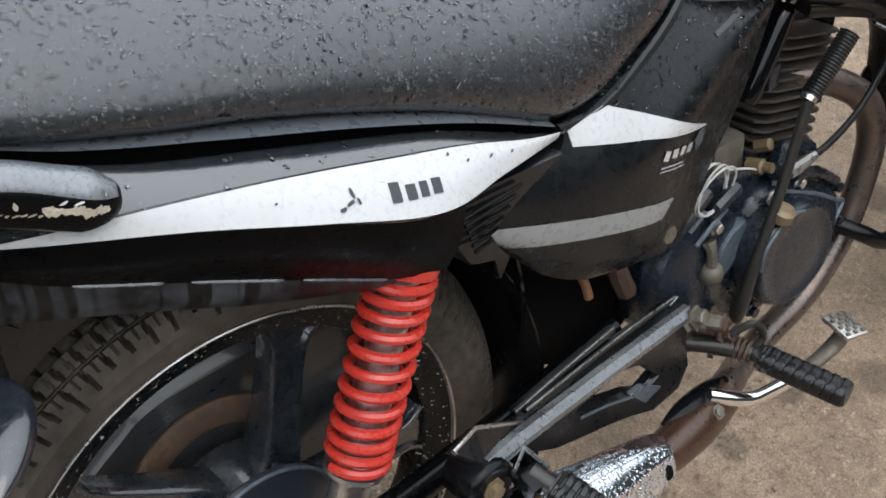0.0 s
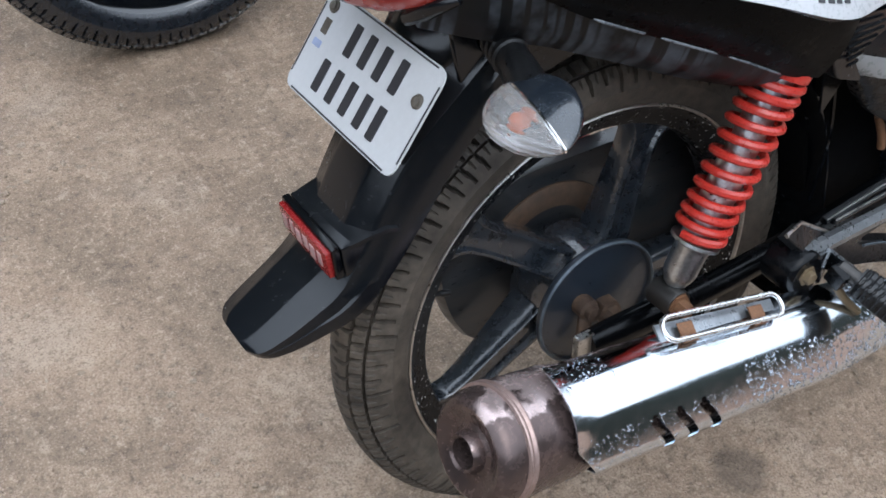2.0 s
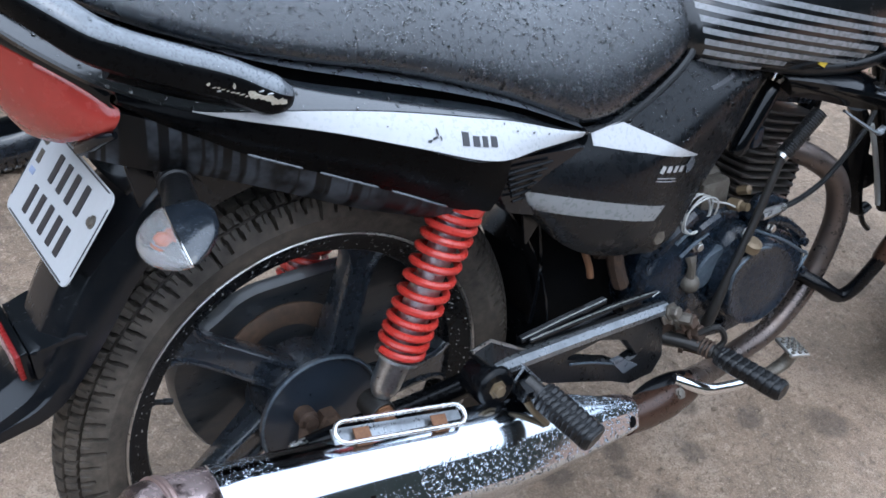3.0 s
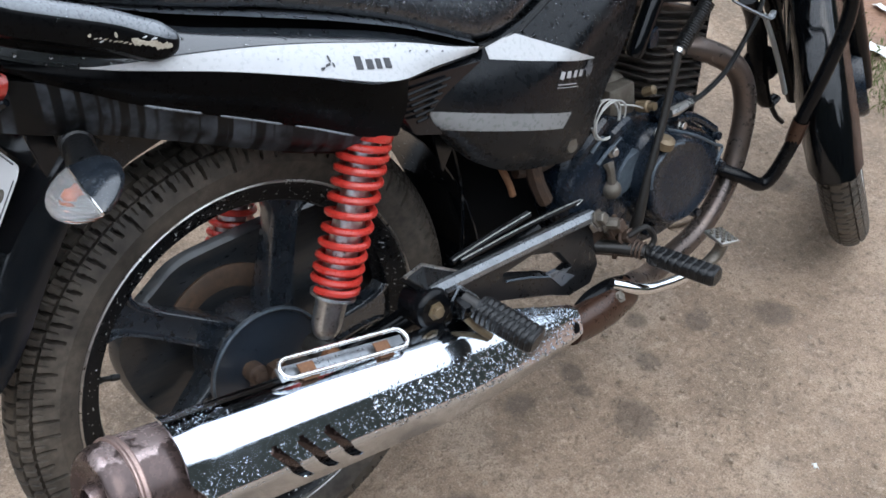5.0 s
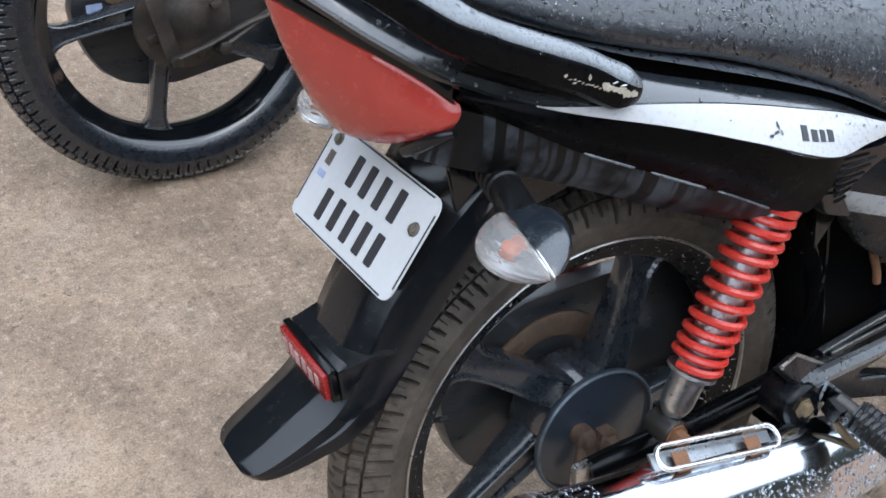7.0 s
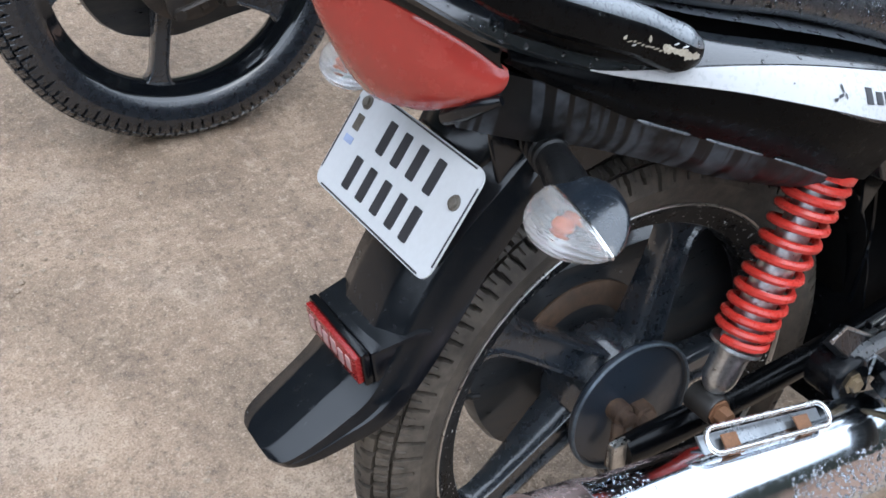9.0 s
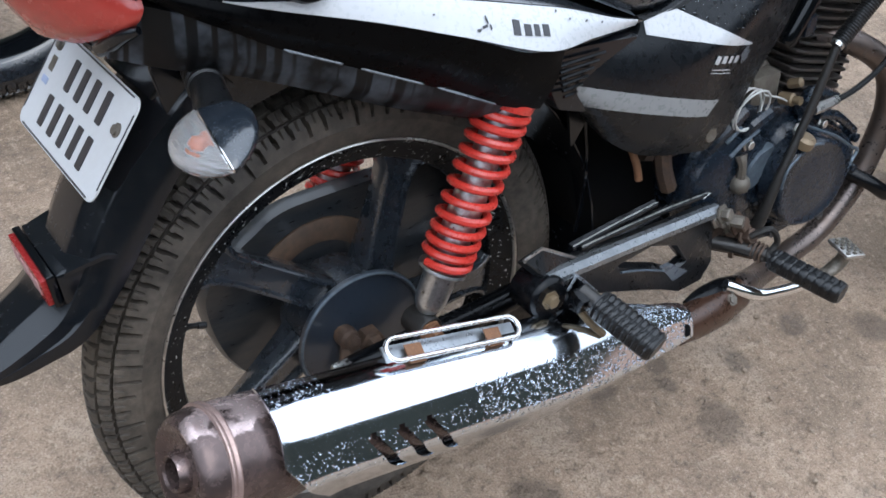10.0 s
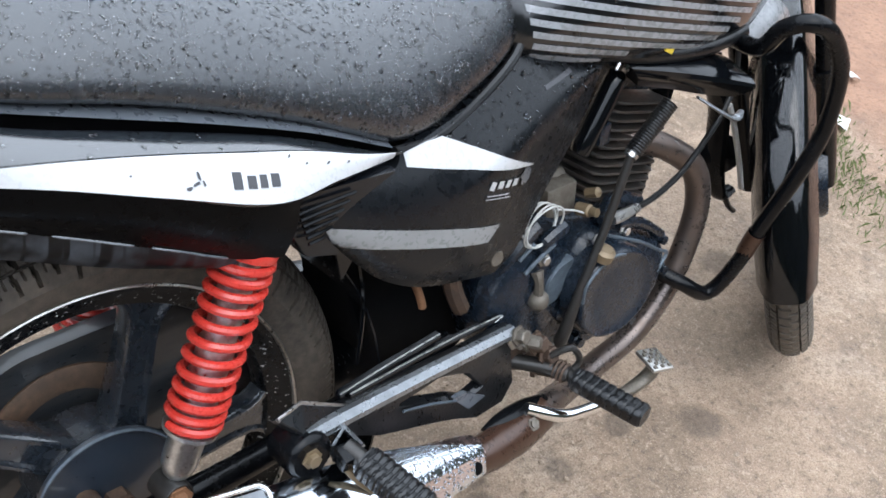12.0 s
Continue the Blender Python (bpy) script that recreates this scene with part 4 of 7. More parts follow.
def exhaust():
    bm = bmesh.new()
    prof = [(0.05, 0.0), (0.05, 0.0135), (-0.001, 0.014), (-0.003, 0.0165), (0.0, 0.018), (0.008, 0.0195), (0.0105, 0.024), (0.0085, 0.032), (0.0035, 0.0385), (0.003, 0.0415), (0.006, 0.0465), (0.012, 0.0500), (0.020, 0.0518), (0.028, 0.0522), (0.029, 0.0535),
            (0.05, 0.0535), (0.06, 0.053), (0.10, 0.0525), (0.13, 0.047), (0.40, 0.047), (0.50, 0.044), (0.60, 0.034), (0.68, 0.026), (0.70, 0.022)]
    lathe(bm, prof, MUF0, MUX, 56)
    body = part("silencer", bm, MUFFLER, bike, "heat-browned steel silencer with a stepped end cap")

    bm = bmesh.new()
    lathe(bm, [(0.027, 0.052), (0.028, 0.0546), (0.0295, 0.0552), (0.031, 0.0546), (0.0325, 0.0538), (0.034, 0.0546), (0.0355, 0.0552), (0.037, 0.0546), (0.038, 0.0525)], MUF0, MUX, 56)
    part("seam_ring", bm, SEAM, body, "pale pinkish seam ring")

    # chrome cover: wraps the outer and upper side, its rear edge swept forward below, and narrows to the front
    nu, nv = 184, 54
    rows = []
    for i in range(nu + 1):
        f = i / nu
        base = 0.072 + 0.614 * f
        window = max(0.0, min(1.0, (0.52 - base) / 0.18))
        row = []
        for j in range(nv + 1):
            g = j / nv
            deg = 94 - 216 * g           # from the top over the outer side to below
            tip = max(0.0, (f - 0.72) / 0.28)
            deg = 34 + (deg - 34) * (1 - 0.62 * tip * tip)
            s = base + 0.00098 * min(80.0, max(0.0, 20 - deg)) * window
            taper = min(1.0, max(0.0, (s - 0.44) / 0.25))
            # a slightly flattened upper flank, a crease, and a flat lower flank
            if 0 <= deg <= 38:
                flat = 0.0601 / math.cos(radians(deg - 26))
            elif -66 < deg < 0:
                flat = 0.0548 / math.cos(radians(deg + 35))
            else:
                flat = 0.0615
            r = (0.0615 + 0.9 * (flat - 0.0615)) * (1 - 0.5 * taper ** 1.4) + 0.0024 * (1 - min(1.0, f * 20)) ** 2
            ang = radians(deg)
            row.append(MUF0 + MUX * s + (MUU * math.sin(ang) + MUS * math.cos(ang)) * r)
        rows.append(row)
    bm = bmesh.new()
    vs = grid(bm, rows)
    cut = []
    for k in range(3):
        i0 = 27 + k * 10
        for i in range(i0, i0 + 4):
            for j in range(17, 33):
                if j in (17, 32) and i in (i0, i0 + 3):
                    continue             # rounded slot ends
                face = next((q for q in vs[i][j].link_faces if all(w in q.verts for w in (vs[i + 1][j], vs[i + 1][j + 1], vs[i][j + 1]))), None)
                if face:
                    cut.append(face)
    bmesh.ops.delete(bm, geom=list(set(cut)), context="FACES")
    bmesh.ops.solidify(bm, geom=list(bm.faces), thickness=0.0016)
    cover = part("heat_cover", bm, COVER_CHROME, body, "mirror chrome heat cover with three slots, beaded with rain")
    bm = bmesh.new()
    lathe(bm, [(0.13, 0.0485), (0.45, 0.0485), (0.52, 0.044)], MUF0, MUX, 40)
    part("inner_wrap", bm, MUFFLER, body, "brown sleeve behind the slots")

    # a near-black cap draws the hole's shade on the cover
    bm = bmesh.new()
    at = lay(skin_of_part(cover), 0.3555, -0.0385, 0.0)
    lathe(bm, [(0.0012, 0.0), (0.0012, 0.0065), (0.0006, 0.0078), (-0.001, 0.008)], at, (0.05, -0.86, 0.5), 18)
    part("tip_hole", bm, DARK, body, "near-black cap for the hole's shade near the cover's tip")

    # the wire loop on its two rusty clips
    a, b = Vector((-0.079, -0.231, 0.129)), Vector((0.084, -0.229, 0.088))
    along = (b - a).normalized()
    across = along.cross(Vector((0, -0.55, 0.83))).normalized()
    loop, w = [], 0.0118
    c0, c1 = a + along * w, b - along * w
    for k in range(13):
        t = math.pi * k / 12
        loop.append(c1 + across * w * math.cos(t) + along * w * math.sin(t))
    for k in range(13):
        t = math.pi * k / 12
        loop.append(c0 - across * w * math.cos(t) - along * w * math.sin(t))
    loop.append(loop[0])
    bm = bmesh.new()
    tube(bm, loop, 0.0026, 10, 1, cap=False)
    guard = part("wire_guard", bm, WIRE, body, "bright oval wire guard")
    # added plate stands for the cover inside the loop and hides red reflections
    bm = bmesh.new()
    m = Matrix((along, across, along.cross(across))).transposed()
    box(bm, a.lerp(b, 0.5) - Vector((0, -0.004, 0.0155)), (0.168, 0.03, 0.003), m, 0.001)
    part("guard_plate", bm, GREY_METAL, guard, "added grey plate standing for the cover inside the guard")
    for f in (0.2, 0.8):
        p = a.lerp(b, f)
        bm = bmesh.new()
        m = Matrix((along, across, along.cross(across))).transposed()
        box(bm, p - Vector((0, 0, 0.009)), (0.020, 0.02, 0.002), m, 0.0006)
        box(bm, p - Vector((0, 0, 0.005)) + across * 0.009, (0.02, 0.002, 0.012), m, 0.0006)
        part("clip", bm, ORANGE_RUST, guard, "rusty clip")
    # the brown shield and the pipe to the engine
    bm = bmesh.new()
    tube(bm, [(0.388, -0.186, -0.078), (0.43, -0.18, -0.084), (0.48, -0.174, -0.088), (0.528, -0.165, -0.09)], [0.021, 0.0245, 0.025, 0.022], 20, 5, flat=1.1)
    wrap = part("pipe_shield", bm, BROWN_PIPE, body, "glossy rust-brown pipe shield")
    bm = bmesh.new()
    bolt(bm, (0.487, -0.191, -0.069), (0, -0.75, 0.65), 0.006, 0.004)
    part("bolt", bm, ALLOY, wrap)
    # added black tube stands in for the shield's dark upper half
    bm = bmesh.new()
    tube(bm, [(0.425, -0.165, -0.066), (0.455, -0.166, -0.066), (0.5, -0.162, -0.07), (0.54, -0.156, -0.079)], [0.005, 0.0135, 0.0145, 0.009], 12, 4, flat=0.85)
    part("shield_top", bm, BLACK_SATIN, wrap, "black tube for the shield's dark upper half")
    bm = bmesh.new()
    tube(bm, [(0.50, -0.165, -0.085), (0.56, -0.15, -0.098), (0.634, -0.115, -0.135), (0.71, -0.1, -0.138), (0.79, -0.098, -0.118), (0.85, -0.1, -0.062), (0.885, -0.1, 0.01),
              (0.893, -0.1, 0.08), (0.865, -0.095, 0.142), (0.80, -0.07, 0.185), (0.765, -0.04, 0.19)], 0.0185, 18, 6)
    part("exhaust_pipe", bm, HEADER, body, "heat-browned bent exhaust pipe")
    return cover


heat_cover = exhaust()

# ---------------------------------------------------------------- tail, seat and side covers
TOP = [(-0.315, -0.012, 0.583), (-0.285, -0.04, 0.572), (-0.22, -0.085, 0.543), (-0.15, -0.115, 0.507), (-0.066, -0.133, 0.472), (0.043, -0.141, 0.441), (0.165, -0.143, 0.403), (0.259, -0.141, 0.361), (0.302, -0.142, 0.344)]
RIDGE = [(-0.345, -0.012, 0.568), (-0.318, -0.055, 0.548), (-0.278, -0.092, 0.517), (-0.225, -0.119, 0.484), (-0.15, -0.142, 0.456), (-0.042, -0.169, 0.427), (0.039, -0.187, 0.401), (0.132, -0.193, 0.368), (0.21, -0.172, 0.357), (0.302, -0.143, 0.342)]
LOWER = [(-0.226, -0.114, 0.472), (-0.188, -0.128, 0.449), (-0.155, -0.133, 0.431), (-0.118, -0.138, 0.41), (-0.037, -0.144, 0.3725), (0.048, -0.155, 0.334), (0.108, -0.158, 0.304), (0.155, -0.159, 0.289)]


def flip(p):
    return (p[0], 2 * MID - p[1], p[2])


def between(fr, nu=60, nv=12, lift=0.0, u0=0.0, u1=1.0):
    """Rows of the upper tail face; fr(u) gives where across it (0 top, 1 ridge) the row's band begins."""
    a, b = resample(curve(TOP, 8), 200), resample(curve(RIDGE, 8), 200)
    rows = []
    for j in range(nv):
        row = []
        for i in range(nu):
            u = u0 + (u1 - u0) * i / (nu - 1)
            k = u * 199
            k0 = min(int(k), 198)
            p, q = a[k0].lerp(a[k0 + 1], k - k0), b[k0].lerp(b[k0 + 1], k - k0)
            t = fr(u) + (1 - fr(u)) * j / (nv - 1)
            bulge = 0.007 * math.sin(math.pi * t)
            row.append(p.lerp(q, t) + Vector((0, -1, 1)) * bulge * 0.7 + Vector((0, -0.7, 0.7)) * lift)
        rows.append(row)
    return rows


def tail():
    bm = bmesh.new()
    shell(bm, between(lambda u: 0.0), Vector((0, 0.003, -0.004)))
    lo = [(-0.226, -0.119, 0.482)] + RIDGE[4:8] + [(0.158, -0.187, 0.362)]
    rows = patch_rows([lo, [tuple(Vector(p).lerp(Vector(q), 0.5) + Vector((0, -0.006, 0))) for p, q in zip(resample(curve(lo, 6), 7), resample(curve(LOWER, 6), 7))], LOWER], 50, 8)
    # lower cowl face split off to carry its shade in a darker black
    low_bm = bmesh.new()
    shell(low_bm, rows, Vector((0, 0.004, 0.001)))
    # the other side, seen only past the tail
    shell(bm, [[Vector(flip(p)) for p in row] for row in between(lambda u: 0.0)], Vector((0, -0.003, -0.004)))
    body = part("tail_cowl", bm, WET_PAINT, bike, "glossy black tail cowl with white graphics and a sheen overlay", sharp=30)
    part("lower_panel", low_bm, SHADE_BLACK, body, "lower cowl face, its shade put into a darker black")

    def start(u):
        return smooth_lerp([1.0, 0.87, 0.71, 0.575, 0.46, 0.38, 0.325, 0.29, 0.315, 0.40, 0.5], (u - 0.33) / 0.65) if u > 0.33 else 1.0
    rows = between(lambda u: min(0.985, start(u)), 80, 8, 0.0012, 0.335, 0.985)
    bm = bmesh.new()
    shell(bm, rows, Vector((0, 0.0005, -0.0006)))
    white = part("white_stripe", bm, WHITE_DECAL, body, "tapering white stripe, scuffed at its end")
    # upper overlay: the black paint's sky sheen put into a paler, glossier band
    bm = bmesh.new()
    band = []
    for j in range(8):
        row = []
        for i in range(60):
            u = 0.03 + 0.93 * i / 59
            full = between(lambda w: 0.0, 2, 2, 0.0008, u, min(1, u + 0.001))
            top, bottom = full[0][0], full[1][0]
            foot = 0.03 + (max(0.06, start(u)) - 0.05) * 0.98
            head = 0.3 - 0.27 * min(1.0, max(0.0, (u - 0.26) / 0.13))
            t = head + (foot - head) * j / 7
            row.append(top.lerp(bottom, t) + Vector((0, -1, 1)) * 0.0049 * math.sin(math.pi * t))
        band.append(row)
    shell(bm, band, Vector((0, 0.0004, -0.0005)))
    part("sheen_overlay", bm, SHEEN_BAND, body, "overlay made paler and glossier for the sky sheen")
    bm = bmesh.new()
    # pale dashes paint the wet highlight along the lower edge
    rim = resample(curve([(x, y - 0.0015, z + 0.001) for x, y, z in LOWER], 8), 200)
    for x0, x1 in ((-0.118, -0.062), (-0.045, 0.019), (0.031, 0.1)):
        run = [tuple(p) for p in rim if x0 <= p.x <= x1]
        bm = bmesh.new()
        tube(bm, run[::3] + run[-1:], [0.0006] + [0.0014] * (len(run[::3]) - 1) + [0.0005], 6, 2)
        part("lower_edge", bm, SILVER_AND_SHEEN, body, "pale wet highlight painted along the lower edge")
    # the maker's mark as plain strokes, the worn one beside it, and scuffs
    skin = skin_of(between(lambda u: 0.0))
    for x, z, w, h, lean in ((0.099, 0.3955, 0.0085, 0.0115, 0.3), (0.112, 0.3905, 0.0085, 0.009, 0.3), (0.1235, 0.3875, 0.007, 0.009, 0.3), (0.1355, 0.3845, 0.0085, 0.009, 0.3)):
        bm = bmesh.new()
        part("mark_stroke", stroke(bm, skin, x, z, w, h, lean, 0.0021), INK, white)
    for k, (x, z, w, h) in enumerate(((0.066, 0.409, 0.003, 0.009), (0.062, 0.4045, 0.009, 0.0035), (0.0545, 0.4035, 0.006, 0.004), (0.0685, 0.403, 0.003, 0.006), (0.012, 0.424, 0.003, 0.002), (0.132, 0.404, 0.004, 0.0015), (0.16, 0.3925, 0.004, 0.002), (0.175, 0.383, 0.006, 0.002), (0.20, 0.375, 0.007, 0.0022), (0.225, 0.367, 0.006, 0.002))):
        part("scuff", chip(bmesh.new(), skin, x, z, w, h, k, 0.0021), INK, white, "dark worn scuff")
    return body


tail_cowl = tail()


def inner_tail():
    """The rain-streaked plastic below the cowl, and a near-black box for the tail's inner shade."""
    bm = bmesh.new()
    up = [(-0.243, -0.1, 0.468), (-0.19, -0.122, 0.45), (-0.155, -0.127, 0.431), (-0.118, -0.133, 0.41), (-0.037, -0.14, 0.3725), (0.048, -0.15, 0.334), (0.12, -0.152, 0.30)]
    dn = [(-0.25, -0.088, 0.416), (-0.203, -0.104, 0.4), (-0.173, -0.108, 0.391), (-0.138, -0.111, 0.379), (-0.067, -0.113, 0.347), (0.018, -0.116, 0.308), (0.1, -0.122, 0.279)]
    rows = patch_rows([up, [tuple((Vector(a) + Vector(b)) / 2 + Vector((0, -0.004, -0.003))) for a, b in zip(up, dn)], dn], 50, 10)
    shell(bm, rows, Vector((0, 0.004, 0.002)))
    p = part("tail_underside", bm, STREAKY, bike, "black underside plastic streaked by rain")
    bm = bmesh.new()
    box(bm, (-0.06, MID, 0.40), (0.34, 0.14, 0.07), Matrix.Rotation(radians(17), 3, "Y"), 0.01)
    part("frame_box", bm, DARK, p, "near-black box filling the tail's shaded inside")
    bm = bmesh.new()
    tube(bm, [(0.05, -0.088, 0.296), (0.085, -0.094, 0.284), (0.125, -0.1, 0.27)], 0.009, 10, 4)
    part("red_frame_tube", bm, DULL_RED, p, "red painted tube above the tyre")
    return p


inner_tail()


def seat():
    stations = (
        # x, bottom z, top z, half width
        (-0.285, 0.585, 0.60, 0.05), (-0.27, 0.572, 0.615, 0.085), (-0.22, 0.545, 0.622, 0.105), (-0.14, 0.512, 0.60, 0.12), (-0.05, 0.484, 0.578, 0.128), (0.03, 0.463, 0.563, 0.131),
        (0.11, 0.436, 0.545, 0.133), (0.19, 0.404, 0.520, 0.133), (0.25, 0.374, 0.502, 0.132), (0.30, 0.351, 0.496, 0.130), (0.35, 0.349, 0.497, 0.126), (0.40, 0.366, 0.501, 0.119),
        (0.45, 0.385, 0.503, 0.110), (0.485, 0.402, 0.498, 0.095), (0.505, 0.43, 0.487, 0.06))
    n = 90
    rings = []
    for i in range(n + 1):
        f = i / n
        x, zb, zt, w = (smooth_lerp([s[k] for s in stations], f) for k in range(4))
        h = zt - zb
        half = [(0.88, 0.0), (0.955, 0.03), (0.995, 0.09), (1.0, 0.15), (0.975, 0.26), (0.925, 0.39), (0.855, 0.525), (0.77, 0.65), (0.66, 0.77), (0.525, 0.87), (0.365, 0.945), (0.185, 0.987), (0.0, 1.0)]
        ring = [Vector((x, MID - w * a, zb + h * b)) for a, b in half] + [Vector((x, MID + w * a, zb + h * b)) for a, b in reversed(half[:-1])]
        rings.append(ring)
    bm = bmesh.new()
    loft(bm, rings)
    ob = part("seat", bm, SEAT_VINYL, bike, "long black vinyl seat covered in rain drops", sharp=60)
    # piping at the seat's front and the base rim below it
    bm = bmesh.new()
    tube(bm, [(0.30, -0.138, 0.345), (0.352, -0.136, 0.343), (0.41, -0.126, 0.358), (0.465, -0.118, 0.385), (0.498, -0.105, 0.405), (0.511, -0.092, 0.44), (0.509, -0.06, 0.475), (0.508, -0.012, 0.492), (0.509, 0.036, 0.475), (0.511, 0.07, 0.44)], 0.0055, 8, 5)
    part("piping", bm, GRIP_RUBBER, ob, "black edge piping")
    # the glossy black rim's sky reflection is put into a pale colour
    bm = bmesh.new()
    rows = patch_rows([[(-0.20, -0.106, 0.535), (-0.1, -0.131, 0.495), (0.0, -0.143, 0.465), (0.1, -0.148, 0.434), (0.2, -0.148, 0.397), (0.295, -0.142, 0.352)],
                       [(-0.20, -0.09, 0.539), (-0.1, -0.114, 0.499), (0.0, -0.126, 0.469), (0.1, -0.13, 0.439), (0.2, -0.131, 0.402), (0.295, -0.13, 0.356)]], 40, 3)
    shell(bm, rows, Vector((0, 0.006, 0.0)))
    part("seat_base", bm, SILVER_AND_SHEEN, ob, "seat base rim coloured pale for its sky reflection")
    # an added near-black sheet fills the shaded seam above the cowl
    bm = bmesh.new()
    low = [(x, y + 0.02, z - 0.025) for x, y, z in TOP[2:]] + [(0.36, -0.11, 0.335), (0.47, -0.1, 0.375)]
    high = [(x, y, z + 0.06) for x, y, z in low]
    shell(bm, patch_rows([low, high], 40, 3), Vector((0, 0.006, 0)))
    part("seam_filler", bm, DARK, ob, "near-black sheet for the shaded seam below the seat")
    return ob


seat_ob = seat()


def grab_rail():
    bm = bmesh.new()
    right = [(-0.077, -0.158, 0.467), (-0.09, -0.154, 0.4695), (-0.112, -0.15, 0.4795), (-0.139, -0.149, 0.4940), (-0.187, -0.149, 0.5145), (-0.222, -0.148, 0.5300), (-0.25, -0.145, 0.5460), (-0.285, -0.12, 0.5750), (-0.315, -0.07, 0.5970), (-0.33, MID, 0.6080)]
    pts = right + [flip(p) for p in reversed(right[:-1])]
    line = curve(pts, 5)
    rings = []
    total = len(line) - 1
    for i, p in enumerate(line):
        d = (line[min(i + 1, total)] - line[max(i - 1, 0)]).normalized()
        e = min(i, total - i) / total
        k = min(1.0, 0.22 + (e * 13) ** 0.7 * 0.8)
        upv = Vector((0, 0, 1)) - d * d.z
        upv.normalize()
        side = d.cross(upv)
        w, h = 0.018 * k, 0.0175 * k
        rings.append([p + side * a * w + upv * b * h for a, b in ((1.0, 0.12), (0.93, 0.32), (0.66, 0.72), (0.25, 0.92), (-0.25, 0.92), (-0.66, 0.72), (-0.93, 0.32), (-1.0, 0.12), (-0.96, -0.4), (-0.76, -0.95), (-0.42, -1.15), (0.42, -1.15), (0.76, -0.95), (0.96, -0.4))])
    loft(bm, rings)
    ob = part("grab_rail", bm, RAIL_PAINT, bike, "wet black cast grab rail, paint worn through at its tip", sharp=35)
    # the wet top's sky reflection is put into this face's pale colour
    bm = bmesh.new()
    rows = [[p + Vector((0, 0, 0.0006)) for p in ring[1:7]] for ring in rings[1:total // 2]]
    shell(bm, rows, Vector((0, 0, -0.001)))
    part("top_face", bm, RAIL_TOP, ob, "wet upper face coloured pale for its sky sheen")
    skin = skin_of_part(ob)
    rng = random.Random(17)
    worn = [(-0.122 + 0.0034 * i, 0.4802 - 0.0034 * i * 0.44 + rng.uniform(-0.0012, 0.0012), rng.uniform(0.006, 0.009), rng.uniform(0.0055, 0.0095), BARE_EDGE) for i in range(10)]
    worn += [(-0.156 + 0.0042 * i, 0.4925 - 0.0042 * i * 0.45 + rng.uniform(-0.0006, 0.0006), rng.uniform(0.003, 0.006), rng.uniform(0.0012, 0.0024), BARE_EDGE) for i in range(8)]
    worn += [(-0.138, 0.4905, 0.004, 0.006, BARE_EDGE), (-0.161, 0.496, 0.004, 0.004, BARE_EDGE), (-0.151, 0.488, 0.005, 0.0022, PLATE_WHITE), (-0.113, 0.4815, 0.007, 0.002, PLATE_WHITE), (-0.105, 0.478, 0.007, 0.0018, PLATE_WHITE)]
    for k, (x, z, w, h, mat) in enumerate(worn):
        part("worn_patch", chip(bmesh.new(), skin, x, z, w, h, 40 + k), mat, ob, "bare patch where the paint has worn")
    bm = bmesh.new()
    tube(bm, [(-0.086, -0.142, 0.4585), (-0.1, -0.142, 0.463), (-0.13, -0.142, 0.473), (-0.18, -0.141, 0.492), (-0.235, -0.136, 0.515)], [0.005, 0.0095, 0.012, 0.012, 0.011], 12, 4)
    part("mount_pad", bm, SHADE_BLACK, ob, "black pad below the rail")
    return ob


rail = grab_rail()


def tail_lamp():
    top = [(-0.2305, -0.1145, 0.4675), (-0.252, -0.1, 0.487), (-0.284, -0.077, 0.509), (-0.314, -0.045, 0.528), (-0.339, MID, 0.546)]
    mid = [(-0.231, -0.1175, 0.461), (-0.258, -0.099, 0.465), (-0.288, -0.068, 0.474), (-0.309, -0.038, 0.485), (-0.322, MID, 0.492)]
    low = [(-0.2345, -0.1165, 0.453), (-0.2575, -0.093, 0.444), (-0.277, -0.063, 0.439), (-0.296, -0.033, 0.445), (-0.302, MID, 0.45)]
    bot = [(-0.237, -0.112, 0.4475), (-0.25, -0.089, 0.4335), (-0.264, -0.06, 0.4225), (-0.281, -0.03, 0.422), (-0.285, MID, 0.423)]
    rails = [r + [flip(p) for p in reversed(r[:-1])] for r in (top, mid, low, bot)]
    bm = bmesh.new()
    shell(bm, patch_rows(rails, 40, 14), Vector((0.007, 0, 0.0)))
    lamp = part("tail_lamp", bm, RED_LENS, bike, "large faded red tail lamp lens", sharp=60)
    bm = bmesh.new()
    tube(bm, [(-0.231, -0.1195, 0.446), (-0.2385, -0.107, 0.4395), (-0.245, -0.089, 0.428), (-0.2495, -0.071, 0.4175)], [0.0035, 0.006, 0.0075, 0.0065], 10, 4)
    part("lower_lip", bm, BLACK_PLASTIC, lamp, "black lip below the lens")
    bm = bmesh.new()
    rows = patch_rows([[tuple(Vector(p) + Vector((0, 0, 0.002))) for p in rails[0]], [tuple(Vector(p) + Vector((-0.004, 0, 0.012))) for p in rails[0]], [tuple(Vector(p) + Vector((0.004, 0, 0.026))) for p in rails[0]]], 40, 6)
    shell(bm, rows, Vector((0.004, 0, -0.002)))
    part("upper_trim", bm, BLACK_PAINT, lamp, "black trim above the lens")
    return lamp


tail_lamp()


